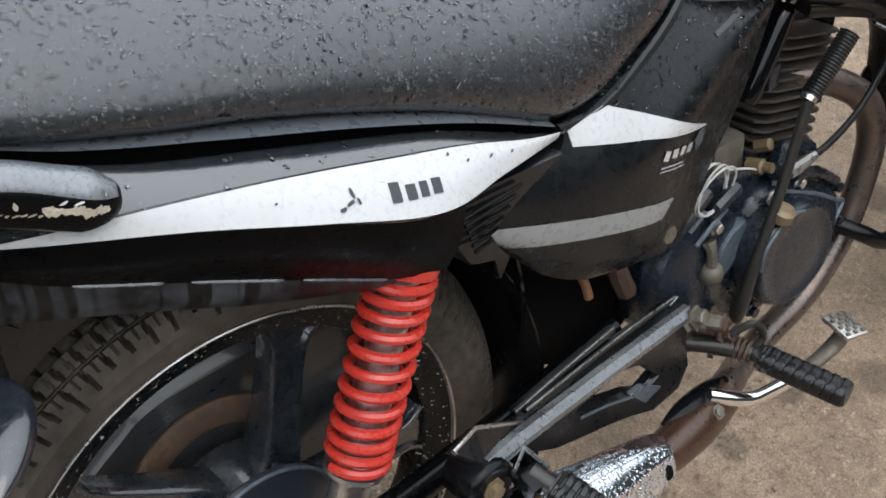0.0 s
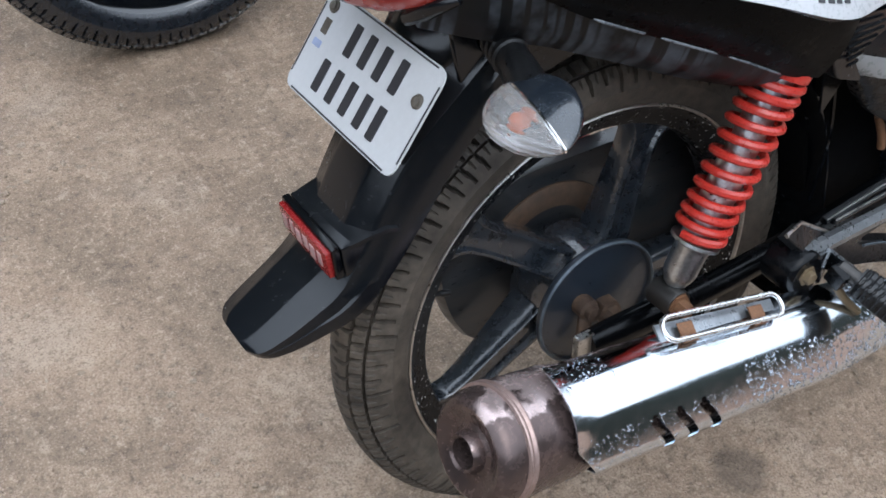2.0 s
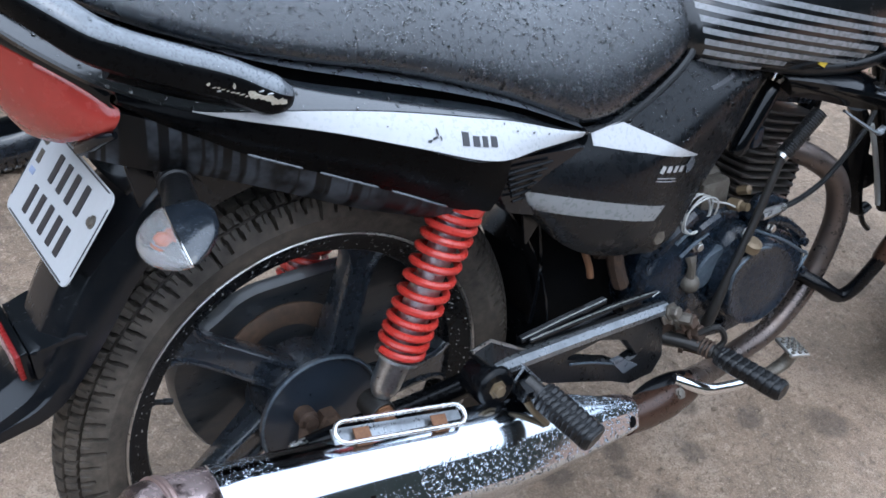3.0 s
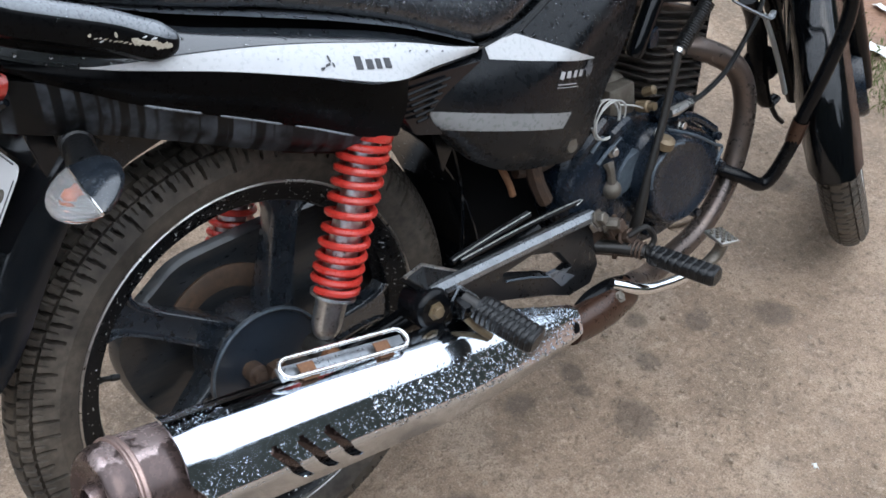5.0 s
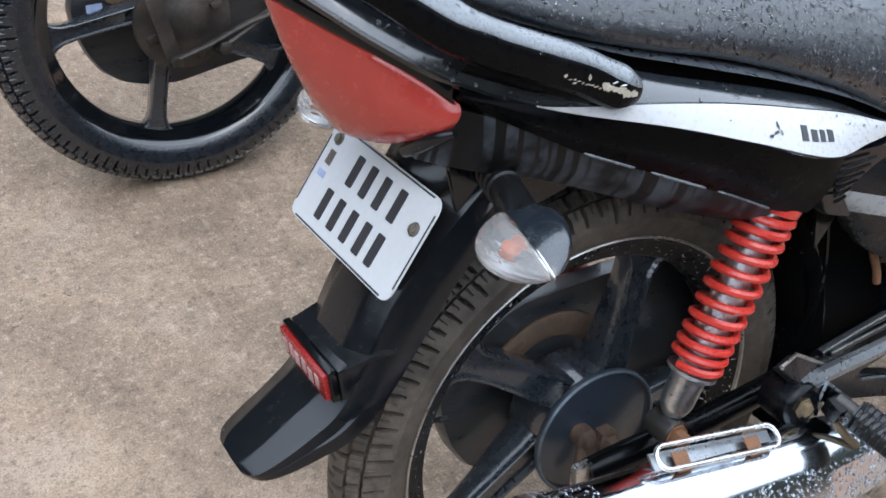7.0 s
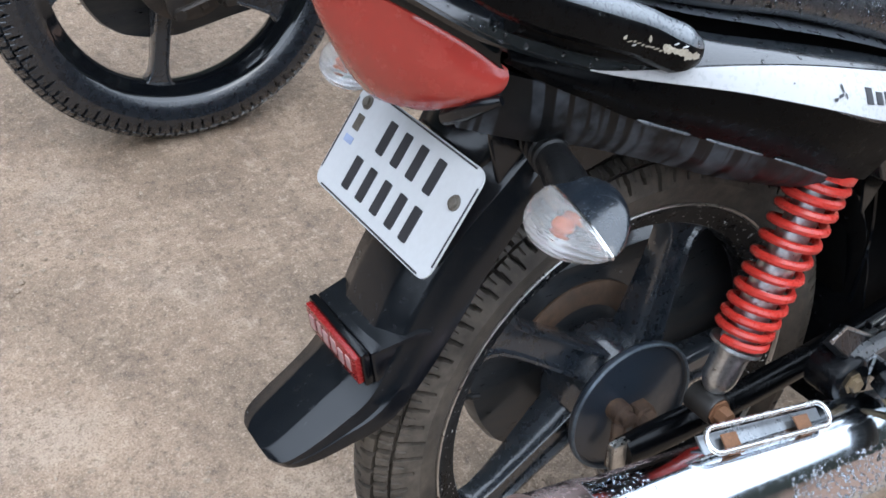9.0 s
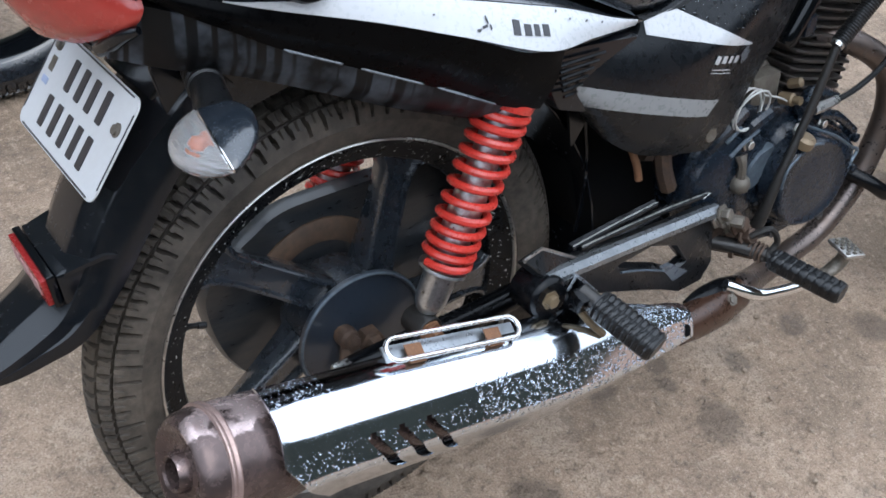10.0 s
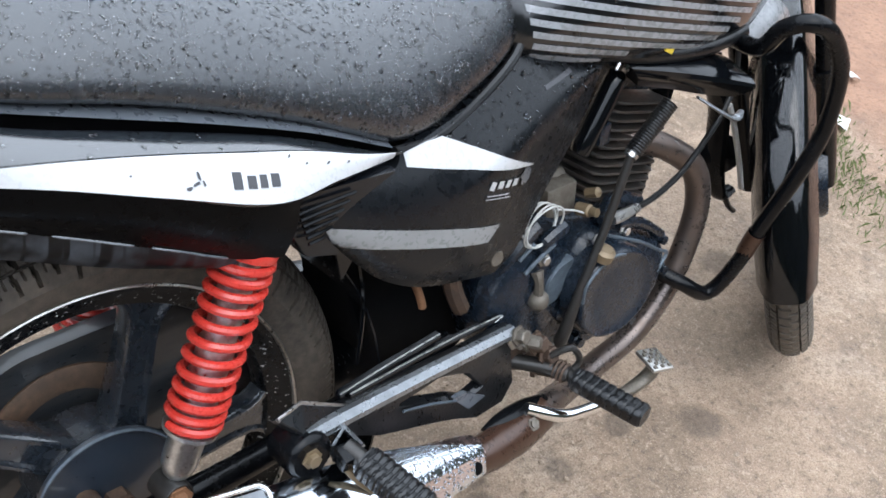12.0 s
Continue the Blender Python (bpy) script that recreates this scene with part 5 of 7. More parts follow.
def mudguard():
    # middle line (x, z), half width, how far the sides turn in, the sides' extra half width
    st = ((-0.17, 0.395, 0.062, 0.03, 0.012), (-0.215, 0.352, 0.06, 0.041, 0.008), (-0.255, 0.312, 0.057, 0.046, 0.010), (-0.287, 0.265, 0.055, 0.046, 0.011), (-0.312, 0.22, 0.054, 0.042, 0.010),
          (-0.335, 0.185, 0.053, 0.036, 0.009), (-0.362, 0.166, 0.050, 0.030, 0.006), (-0.390, 0.148, 0.047, 0.021, 0.003), (-0.409, 0.1365, 0.041, 0.014, 0.0), (-0.4165, 0.132, 0.027, 0.010, 0.0))
    rows = []
    n = 44
    for i in range(n + 1):
        x, z, w, turn, extra = (smooth_lerp([s[k] for s in st], i / n) for k in range(5))
        x2, _z2 = (smooth_lerp([s[k] for s in st], min(1, (i + 1) / n)) for k in range(2))
        x1, z1 = (smooth_lerp([s[k] for s in st], max(0, (i - 1) / n)) for k in range(2))
        d = Vector((x2 - x1, 0, _z2 - z1)).normalized()
        nrm = Vector((d.z, 0, -d.x))          # towards the wheel
        if nrm.x < 0:
            nrm = -nrm
        c = Vector((x, MID - 0.013, z))
        sec_pts = []
        flat = min(1.0, turn / 0.03)
        # from the lower edge of the side up to a ridge, over a slanting facet to the flat middle
        for a, b in ((w + extra, turn), (w + extra * 0.75, turn * 0.68), (w + extra * 0.45, 0.016 * flat + (turn - 0.016 * flat) * 0.3), (w + extra * 0.12, 0.0135 * flat), (w * 1.0, 0.0105 * flat), (w * 0.95, 0.0082 * flat), (w * 0.55, 0.0006 * flat), (w * 0.515, -0.0004 * flat), (w * 0.44, -0.0008 * flat), (w * 0.22, -0.0012 * flat), (0, -0.0014 * flat)):
            sec_pts.append((a, b))
        full = [c - Vector((0, a, 0)) + nrm * b for a, b in sec_pts] + [c + Vector((0, min(a, w * 0.97), 0)) + nrm * b for a, b in reversed(sec_pts[:-1])]
        rows.append(full)
    bm = bmesh.new()
    shell(bm, rows, Vector((0.003, 0, -0.002)))
    guard = part("rear_mudguard", bm, BLACK_PLASTIC, bike, "matt black plastic rear mudguard with a kicked-out flap", sharp=28)
    # upper carrier behind the plate
    bm = bmesh.new()
    tube(bm, [(-0.12, MID, 0.40), (-0.17, MID, 0.38), (-0.205, MID, 0.352)], [0.068, 0.062, 0.05], 16, 4, flat=0.62)
    part("carrier", bm, BLACK_PLASTIC, guard, "black carrier below the lamp")
    bm = bmesh.new()
    slab(bm, [(-0.215, 0.399), (-0.18, 0.391), (-0.125, 0.372), (-0.07, 0.35), (-0.124, 0.336), (-0.165, 0.312), (-0.2, 0.325)], lambda x, z: -0.0815, 0.005, 0.006, 0.0015)
    part("flank", bm, BLACK_PLASTIC, guard, "flat black flank above the tyre")
    # reflector in its housing
    yc = MID - 0.014
    tilt = Matrix.Rotation(radians(-6), 3, "Y")
    bm = bmesh.new()
    box(bm, (-0.309, yc, 0.2085), (0.03, 0.104, 0.034), tilt, 0.004)
    wide = [(-0.318, yc + 0.052, 0.2235), (-0.318, yc, 0.2245), (-0.318, yc - 0.052, 0.2235)]
    deep = [(-0.276, yc + 0.05, 0.237), (-0.29, yc, 0.2345), (-0.276, yc - 0.062, 0.235)]
    foot = [(-0.27, yc + 0.05, 0.216), (-0.285, yc, 0.213), (-0.27, yc - 0.060, 0.214)]
    shell(bm, patch_rows([wide, deep, foot], 16, 6), Vector((0, 0, -0.004)))
    house = part("reflector_housing", bm, BLACK_PLASTIC, guard, "black reflector housing")
    bm = bmesh.new()
    box(bm, (-0.3285, yc, 0.2075), (0.008, 0.102, 0.034), tilt, 0.002)
    part("bezel", bm, BLACK_PAINT, house, "glossy black bezel round the reflector")
    bm = bmesh.new()
    box(bm, (-0.334, yc, 0.2065), (0.007, 0.096, 0.028), tilt, 0.002)
    part("reflector", bm, REFLECTOR, house, "red rear reflector with worn lettering")
    for k, (o, w) in enumerate(((0.036, 0.009), (0.022, 0.007), (0.009, 0.010), (-0.006, 0.009), (-0.02, 0.009), (-0.034, 0.008))):
        bm = bmesh.new()
        box(bm, (-0.338, yc + o, 0.2065 + (0.001 if k % 2 else -0.001)), (0.0012, w, 0.014), tilt, 0.0004)
        part("letter_bar", bm, PINK, house)
    return guard


mud = mudguard()


def number_plate():
    a, b, c, d = Vector((-0.2335, 0.0855, 0.379)), Vector((-0.2335, -0.0975, 0.379)), Vector((-0.2895, -0.111, 0.301)), Vector((-0.2895, 0.0865, 0.301))
    ex = (b - a).normalized()
    ez = (a - d) - ex * (a - d).dot(ex)
    ez.normalize()
    ey = ez.cross(ex)
    mid = (a + b + c + d) / 4
    if ey.x > 0:
        ey = -ey
    w, h = 0.2, 0.1

    def slab_on(bm, x, z, sw, sh, out, thick, r):
        loop = rounded([(x - sw / 2, z - sh / 2), (x + sw / 2, z - sh / 2), (x + sw / 2, z + sh / 2), (x - sw / 2, z + sh / 2)], r, 5)
        rings = [[mid + ex * p.x + ez * p.y + ey * o for p in loop] for o in (out, out + thick)]
        vs = grid(bm, rings, close_v=True)
        bm.faces.new(vs[0])
        bm.faces.new(list(reversed(vs[-1])))
    bm = bmesh.new()
    slab_on(bm, 0, 0, w, h, 0, 0.0015, 0.014)
    plate = part("number_plate", bm, PLATE_WHITE, bike, "white number plate with two rows of black characters as bars")
    bm = bmesh.new()
    for x, z, sw, sh in ((0, h / 2 - 0.002, w - 0.028, 0.0016), (0, -h / 2 + 0.002, w - 0.028, 0.0016), (-w / 2 + 0.002, 0, 0.0016, h - 0.028), (w / 2 - 0.002, 0, 0.0016, h - 0.028)):
        slab_on(bm, x, z, sw, sh, 0.0013, 0.0008, 0.0006)
    part("border", bm, INK, plate, "thin black border line")
    for z, xs in ((0.0215, (-0.033, -0.007, 0.019, 0.047)), (-0.0215, (-0.052, -0.026, 0.0, 0.026, 0.05))):
        for x in xs:
            bm = bmesh.new()
            slab_on(bm, x, z, 0.0115, 0.031, 0.0013, 0.0012, 0.002)
            part("character_bar", bm, INK, plate)
    bm = bmesh.new()
    slab_on(bm, -0.081, 0.017, 0.011, 0.015, 0.0013, 0.0006, 0.001)
    part("foil_stamp", bm, ALLOY, plate, "grey foil stamp")
    bm = bmesh.new()
    slab_on(bm, -0.082, -0.0005, 0.014, 0.007, 0.0013, 0.0006, 0.001)
    part("small_mark", bm, PLATE_BLUE, plate, "small pale blue mark")
    for x, z in ((-0.0825, 0.0365), (0.083, 0.0155)):
        bm = bmesh.new()
        p = mid + ex * x + ez * z + ey * 0.0013
        lathe(bm, [(0, 0.0068), (0.0012, 0.0068), (0.0016, 0.005), (0.004, 0.0046), (0.005, 0.0)], p, ey, 12)
        part("bolt", bm, ALLOY, plate, "dull plate bolt")


number_plate()


def indicator(s, name_label):
    """A teardrop lamp on a drooping rubber stalk: the lens looks back and slightly down, the black body lies before it."""
    y = lambda v: v if s < 0 else 2 * MID - v
    sg = -1 if s < 0 else 1
    root, tip = Vector((-0.199, y(-0.140), 0.3725)), Vector((-0.2146, y(-0.2365), 0.3695))
    along = (tip - root).normalized()
    back = Vector((-0.93, 0, -0.34))
    back = (back - along * back.dot(along)).normalized()
    upv = along.cross(back).normalized()
    if upv.z < 0:
        upv = -upv
    bm = bmesh.new()
    tube(bm, [(-0.166, y(-0.055), 0.384), (-0.172, y(-0.085), 0.386), (-0.180, y(-0.118), 0.384), (-0.188, y(-0.148), 0.378), (-0.196, y(-0.172), 0.373)], [0.017, 0.0155, 0.0145, 0.017, 0.015], 16, 5)
    stalk = part("turn_indicator", bm, GRIP_RUBBER, bike, name_label)
    for k in range(4):
        bm = bmesh.new()
        lathe(bm, [(-0.0022, 0.0145), (-0.001, 0.0168), (0.001, 0.0168), (0.0022, 0.0145)], Vector((-0.1725, y(-0.088), 0.386)).lerp(Vector((-0.180, y(-0.116), 0.384)), k / 3), (-0.22, sg, -0.05), 20)
        part("bellows_ring", bm, GRIP_RUBBER, stalk)

    def drop(f):
        """How full the teardrop is along its length."""
        f = min(max(f, 0.004), 0.996)
        return (f ** 0.46 * (1 - f) ** 0.66) / (0.411 ** 0.46 * 0.589 ** 0.66)

    def half(depth, scale, sign):
        rings = []
        for i in range(25):
            f = i / 24
            k = drop(f) * scale
            c = root.lerp(tip, f)
            rings.append([c + back * (sign * depth * k * math.cos(a) + 0.0008 * sign) + upv * 0.0172 * k * math.sin(a) for a in (math.pi * (j / 16 - 0.5) for j in range(17))])
        return rings
    bm = bmesh.new()
    vs = grid(bm, half(0.036, 1.04, -1))
    for r0, r1 in zip(vs, vs[1:]):
        bm.faces.new((r0[0], r1[0], r1[-1], r0[-1]))
    part("body", bm, LAMP_SHELL, stalk, "wet black lamp body")
    bm = bmesh.new()
    grid(bm, half(0.036, 1.0, 1))
    part("lens", bm, LENS, stalk, "clear ribbed lamp lens")
    bm = bmesh.new()
    edge = [root.lerp(tip, i / 24) + upv * 0.0172 * drop(i / 24) for i in range(25)]
    low = [root.lerp(tip, i / 24) - upv * 0.0172 * drop(i / 24) for i in range(25)]
    tube(bm, edge + low[::-1], 0.0011, 6, 1)
    part("lens_rim", bm, MIRROR, stalk, "pale moulded edge of the lens")
    bm = bmesh.new()
    at = root.lerp(tip, 0.5) + back * 0.012
    bmesh.ops.create_icosphere(bm, subdivisions=2, radius=0.008, matrix=Matrix.Translation(at) @ Matrix.Diagonal((1.0, 1.2, 1.0, 1)))
    part("bulb", bm, AMBER, stalk, "amber bulb")
    bm = bmesh.new()
    rows = [[root.lerp(tip, f) + back * (0.002 + 0.010 * (1 - w * w) * (1 - f)) + upv * 0.0155 * w * drop(f) for w in (-1, -0.6, -0.2, 0.2, 0.6, 1)] for f in [0.05 + 0.9 * i / 12 for i in range(13)]]
    shell(bm, rows, -back * 0.001)
    part("lamp_mirror", bm, MIRROR, stalk, "silver reflector")
    return stalk


indicator(-1, "rear turn indicator with a clear lens on a black rubber stalk")
indicator(1, "rear turn indicator with a clear lens on a black rubber stalk")


def side_cover():
    # outline of the cover, from the joint under the seat round the front and back along its foot
    top = [(0.302, -0.144, 0.344), (0.345, -0.137, 0.350), (0.40, -0.128, 0.361), (0.45, -0.118, 0.378), (0.487, -0.110, 0.390), (0.55, -0.113, 0.375), (0.617, -0.120, 0.356)]
    fold = [(0.288, -0.150, 0.331), (0.335, -0.156, 0.316), (0.39, -0.158, 0.305), (0.452, -0.156, 0.320), (0.502, -0.150, 0.334), (0.558, -0.139, 0.343), (0.612, -0.124, 0.346)]
    waist = [(0.222, -0.160, 0.316), (0.30, -0.165, 0.285), (0.36, -0.165, 0.272), (0.42, -0.16, 0.262), (0.47, -0.15, 0.262), (0.525, -0.138, 0.27), (0.573, -0.128, 0.276)]
    stripe = [(0.198, -0.157, 0.300), (0.26, -0.163, 0.272), (0.325, -0.165, 0.248), (0.39, -0.162, 0.228), (0.44, -0.152, 0.216), (0.49, -0.14, 0.214), (0.525, -0.13, 0.213)]
    low = [(0.222, -0.15, 0.270), (0.27, -0.155, 0.238), (0.325, -0.156, 0.205), (0.38, -0.153, 0.186), (0.425, -0.147, 0.178), (0.465, -0.14, 0.172), (0.488, -0.135, 0.165)]
    foot = [(0.250, -0.138, 0.236), (0.28, -0.14, 0.205), (0.325, -0.139, 0.176), (0.37, -0.138, 0.160), (0.41, -0.136, 0.150), (0.45, -0.135, 0.142), (0.468, -0.132, 0.145)]
    rails = [top, fold, waist, stripe, low, foot]
    rows = patch_rows(rails, 46, 30)
    bm = bmesh.new()
    shell(bm, rows, Vector((0, 0.012, 0.0)))
    cover = part("side_cover", bm, SIDE_PAINT, bike, "black side cover with white and grey stripes", sharp=35)

    skin = skin_of(rows)

    def decal(corners, nu, nv, mat, name, label, lift=0.0012):
        return part(name, sticker(bmesh.new(), skin, corners, nu, nv, lift), mat, cover, label)
    decal(((0.306, 0.331), (0.306, 0.344), (0.37, 0.311), (0.356, 0.347)), 12, 10, WHITE_DECAL, "white_stripe", "white stripe that goes on from the tail")
    decal(((0.37, 0.311), (0.356, 0.347), (0.486, 0.279), (0.486, 0.2805)), 20, 10, WHITE_DECAL, "white_tip", "tapering white tip")
    decal(((0.216, 0.274), (0.201, 0.303), (0.420, 0.205), (0.437, 0.222)), 30, 6, GREY_DECAL, "grey_stripe", "grey stripe")
    # the emblem: strokes of its size and a round badge
    for x, z, w, h, lean in ((0.426, 0.2775, 0.008, 0.010, 0.45), (0.439, 0.2745, 0.0085, 0.009, 0.28), (0.4525, 0.271, 0.0075, 0.009, 0.28), (0.4655, 0.2675, 0.0085, 0.009, 0.28), (0.437, 0.262, 0.040, 0.0013, 0.29), (0.438, 0.2575, 0.046, 0.0010, 0.29)):
        part("emblem_stroke", stroke(bmesh.new(), skin, x - 0.012, z + 0.003, w, h, lean), WHITE_DECAL, cover)
    b = bmesh.new()
    chip(b, skin, 0.474, 0.269, 0.024, 0.026, 5, 0.0012)
    part("badge", b, SILVER_AND_SHEEN, cover, "worn round grey badge")
    b = bmesh.new()
    c = Vector((0.449, -0.1405, 0.166))
    lathe(b, [(0.004, 0.0105), (-0.001, 0.0105), (-0.003, 0.009), (-0.003, 0.003), (-0.001, 0.0)], c, (0, 1, 0), 18)
    part("screw", b, ALLOY, cover, "pale fastening screw")
    b = bmesh.new()
    stroke(b, skin, 0.535, 0.361, 0.05, 0.004, -0.12, 0.0008)
    part("scratch", b, INK, cover, "dark scuff line")
    # the ribbed vent between tail and cover
    b = bmesh.new()
    slab(b, [(0.150, 0.352), (0.225, 0.345), (0.290, 0.338), (0.232, 0.318), (0.196, 0.300), (0.218, 0.268), (0.175, 0.283), (0.158, 0.315)], lambda x, z: -0.158 - 0.02 * (0.3 - x) / 0.15 * 0.4, 0.02, 0.006, 0.003)
    vent = part("vent", b, BLACK_PLASTIC, bike, "black ribbed vent beside the side cover")
    for k in range(6):
        b = bmesh.new()
        z = 0.338 - 0.007 * k
        tube(b, [(0.163 + 0.002 * k, -0.174, z), (0.19, -0.1705, z - 0.001), (0.232 - 0.007 * k, -0.166, z - 0.003)], 0.0018, 6, 3)
        part("rib", b, BLACK_SATIN, vent)
    return cover


side = side_cover()

# ---------------------------------------------------------------- footrests and pedal


def pierced_plate(bm, outline, hole, at, depth, bevel=0.003, lip=0.006):
    """A plate from (x, z) outlines with one opening whose rim is cut back; at(x, z) gives the outer face's y."""
    hx, hz = sum(p[0] for p in hole) / len(hole), sum(p[1] for p in hole) / len(hole)

    def reach(poly, a):
        dx, dz, best = math.cos(a), math.sin(a), 0.0
        for (x0, z0), (x1, z1) in zip(poly, poly[1:] + poly[:1]):
            ex, ez = x1 - x0, z1 - z0
            det = dx * -ez + dz * ex
            if abs(det) < 1e-12:
                continue
            px, pz = x0 - hx, z0 - hz
            r, u = (px * -ez + pz * ex) / det, (dx * pz - dz * px) / det
            if r > 0 and -1e-6 <= u <= 1 + 1e-6:
                best = max(best, r)
        return best
    corners = [math.atan2(z - hz, x - hx) % (2 * math.pi) for x, z in list(outline) + list(hole)]
    angles = sorted(set(round(a, 4) for a in corners + [2 * math.pi * k / 72 for k in range(72)]))
    rings = []
    for poly, grow, y in ((outline, -bevel, depth), (outline, 0.0, depth - bevel), (outline, 0.0, bevel), (outline, -bevel, 0.0), (hole, lip, 0.0), (hole, 0.0, lip), (hole, 0.0, depth)):
        ring = []
        for a in angles:
            r = max(0.002, reach(poly, a) + grow)
            x, z = hx + r * math.cos(a), hz + r * math.sin(a)
            ring.append(Vector((x, at(x, z) + y, z)))
        rings.append(ring)
    grid(bm, rings, close_u=True, close_v=True)
    return bm


def footrest_bracket():
    at = lambda x, z: -0.134 - (0.5 - x) * 0.145
    # cast plate: a bright long bar over a black web round an open triangle, with a flat tongue at its rear
    bm = bmesh.new()
    pierced_plate(bm, [(0.489, 0.048), (0.505, -0.046), (0.486, -0.068), (0.434, -0.063), (0.392, -0.04), (0.257, 0.022), (0.215, 0.05), (0.165, 0.085), (0.175, 0.098), (0.32, 0.074)],
                  [(0.297, 0.0455), (0.358, 0.0405), (0.4065, 0.0205), (0.437, -0.014), (0.41, -0.018), (0.385, -0.001), (0.297, 0.041)], at, 0.016)
    body = part("footrest_bracket", bm, CAST_BLACK, bike, "black cast footrest bracket with highlights coloured into its edges", sharp=30)

    def bar(points, across, high, mat, name, label):
        """A flat-sided bar along points, its outer edge bevelled."""
        line = [Vector(p) for p in points]
        rings = []
        for i, p in enumerate(line):
            d = (line[min(i + 1, len(line) - 1)] - line[max(i - 1, 0)]).normalized()
            out = Vector((0.145, -1, 0)).normalized()
            upv = out.cross(d).normalized()
            if upv.z < 0:
                upv = -upv
            rings.append([p + upv * a * high + out * b * across for a, b in ((-1, -1), (-1, 0.45), (-0.55, 1), (0.2, 1), (1, 0.1), (1, -1))])
        b = bmesh.new()
        loft(b, rings)
        return part(name, b, mat, body, label, sharp=25)
    # the black bar's grey highlight is put into a brighter metal
    bar([(0.147, -0.1985, 0.1005), (0.2, -0.1845, 0.0885), (0.33, -0.164, 0.0685), (0.487, -0.141, 0.0445)], 0.0065, 0.0085, GREY_METAL, "bright_edge", "upper bar of the casting with its highlight coloured in")
    bar([(0.205, -0.170, 0.107), (0.28, -0.160, 0.106), (0.357, -0.150, 0.1035)], 0.004, 0.004, BLACK_SATIN, "upper_rail", "thin black rail")
    bar([(0.215, -0.175, 0.1055), (0.34, -0.156, 0.0935), (0.462, -0.139, 0.0765)], 0.0035, 0.0035, BLACK_SATIN, "upper_rail", "thin black rail below a highlight line")
    # thin highlights of the rails, drawn as bright steel lines
    for pts, r in ((((0.205, -0.174, 0.1112), (0.28, -0.1635, 0.1102), (0.357, -0.153, 0.1072)), 0.0009), (((0.215, -0.178, 0.1092), (0.34, -0.159, 0.097), (0.462, -0.1415, 0.0802), (0.452, -0.1435, 0.0755)), 0.0011)):
        bm = bmesh.new()
        tube(bm, list(pts), r, 6, 3)
        part("pale_line", bm, STEEL, body, "rail highlight drawn as a thin bright line")
    # the slanting tongue
    a, b, c, d = Vector((0.119, -0.191, 0.134)), Vector((0.153, -0.180, 0.131)), Vector((0.216, -0.171, 0.0885)), Vector((0.146, -0.199, 0.1045))
    nrm = (b - a).cross(d - a).normalized()
    if nrm.y > 0:
        nrm = -nrm
    bm = bmesh.new()
    loft(bm, [[p - nrm * 0.010 for p in (a, b, c, d)], [p - nrm * 0.0015 for p in (a, b, c, d)], [p.lerp((a + b + c + d) / 4, 0.06) for p in (a, b, c, d)]])
    tongue = part("tongue", bm, CAST_BLACK, body, "flat black tongue", sharp=20)
    bm = bmesh.new()
    tube(bm, [tuple(a.lerp(d, 0.06)), tuple(a), tuple(b), tuple(b.lerp(c, 0.5)), tuple(c)], 0.0022, 8, 1)
    part("bright_corner", bm, STEEL, tongue, "bright edge of the tongue")
    bm = bmesh.new()
    tube(bm, [tuple(d), tuple(d.lerp(c, 0.5)), tuple(c)], 0.0013, 6, 1)
    part("bright_corner", bm, STEEL, tongue, "bright edge of the tongue")
    # up-facing facet: the light on it is put into a pale colour
    bm = bmesh.new()
    slab(bm, [(0.383, -0.001), (0.404, -0.003), (0.4465, -0.034), (0.414, -0.036)], lambda x, z: at(x, z) - 0.0015, 0.006, 0.003, 0.001)
    part("web_facet", bm, SILVER_AND_SHEEN, body, "up-facing facet of the casting, coloured pale as lit")
    bm = bmesh.new()
    tube(bm, [(0.295, -0.1665, 0.036), (0.34, -0.1595, 0.018), (0.388, -0.1525, -0.006)], 0.0018, 6, 3)
    part("pale_line", bm, PALE_CASTING, body, "pale line along the casting")
    # lower rear: the boss, bolt and the folding peg
    bm = bmesh.new()
    lathe(bm, [(0.035, 0.026), (0.0, 0.0265), (-0.004, 0.0245), (-0.006, 0.021), (-0.005, 0.017), (-0.005, 0.0)], (0.146, -0.202, 0.0815), (0, 1, 0), 28)
    boss = part("boss", bm, BLACK_SATIN, body, "black round boss")
    bm = bmesh.new()
    bolt(bm, (0.146, -0.207, 0.0815), (0, -1, 0), 0.0078, 0.008)
    part("bolt", bm, BRASS, boss, "worn brassy bolt")
    bm = bmesh.new()
    bolt(bm, (0.496, -0.139, 0.030), (0, -1, 0), 0.0105, 0.014)
    part("bolt", bm, STEEL, body, "oily steel bolt")
    bm = bmesh.new()
    bolt(bm, (0.53, -0.132, 0.002), (0, -1, 0), 0.0085, 0.012)
    part("bolt", bm, ALLOY, body, "oily steel bolt")
    return body


footrest_bracket()


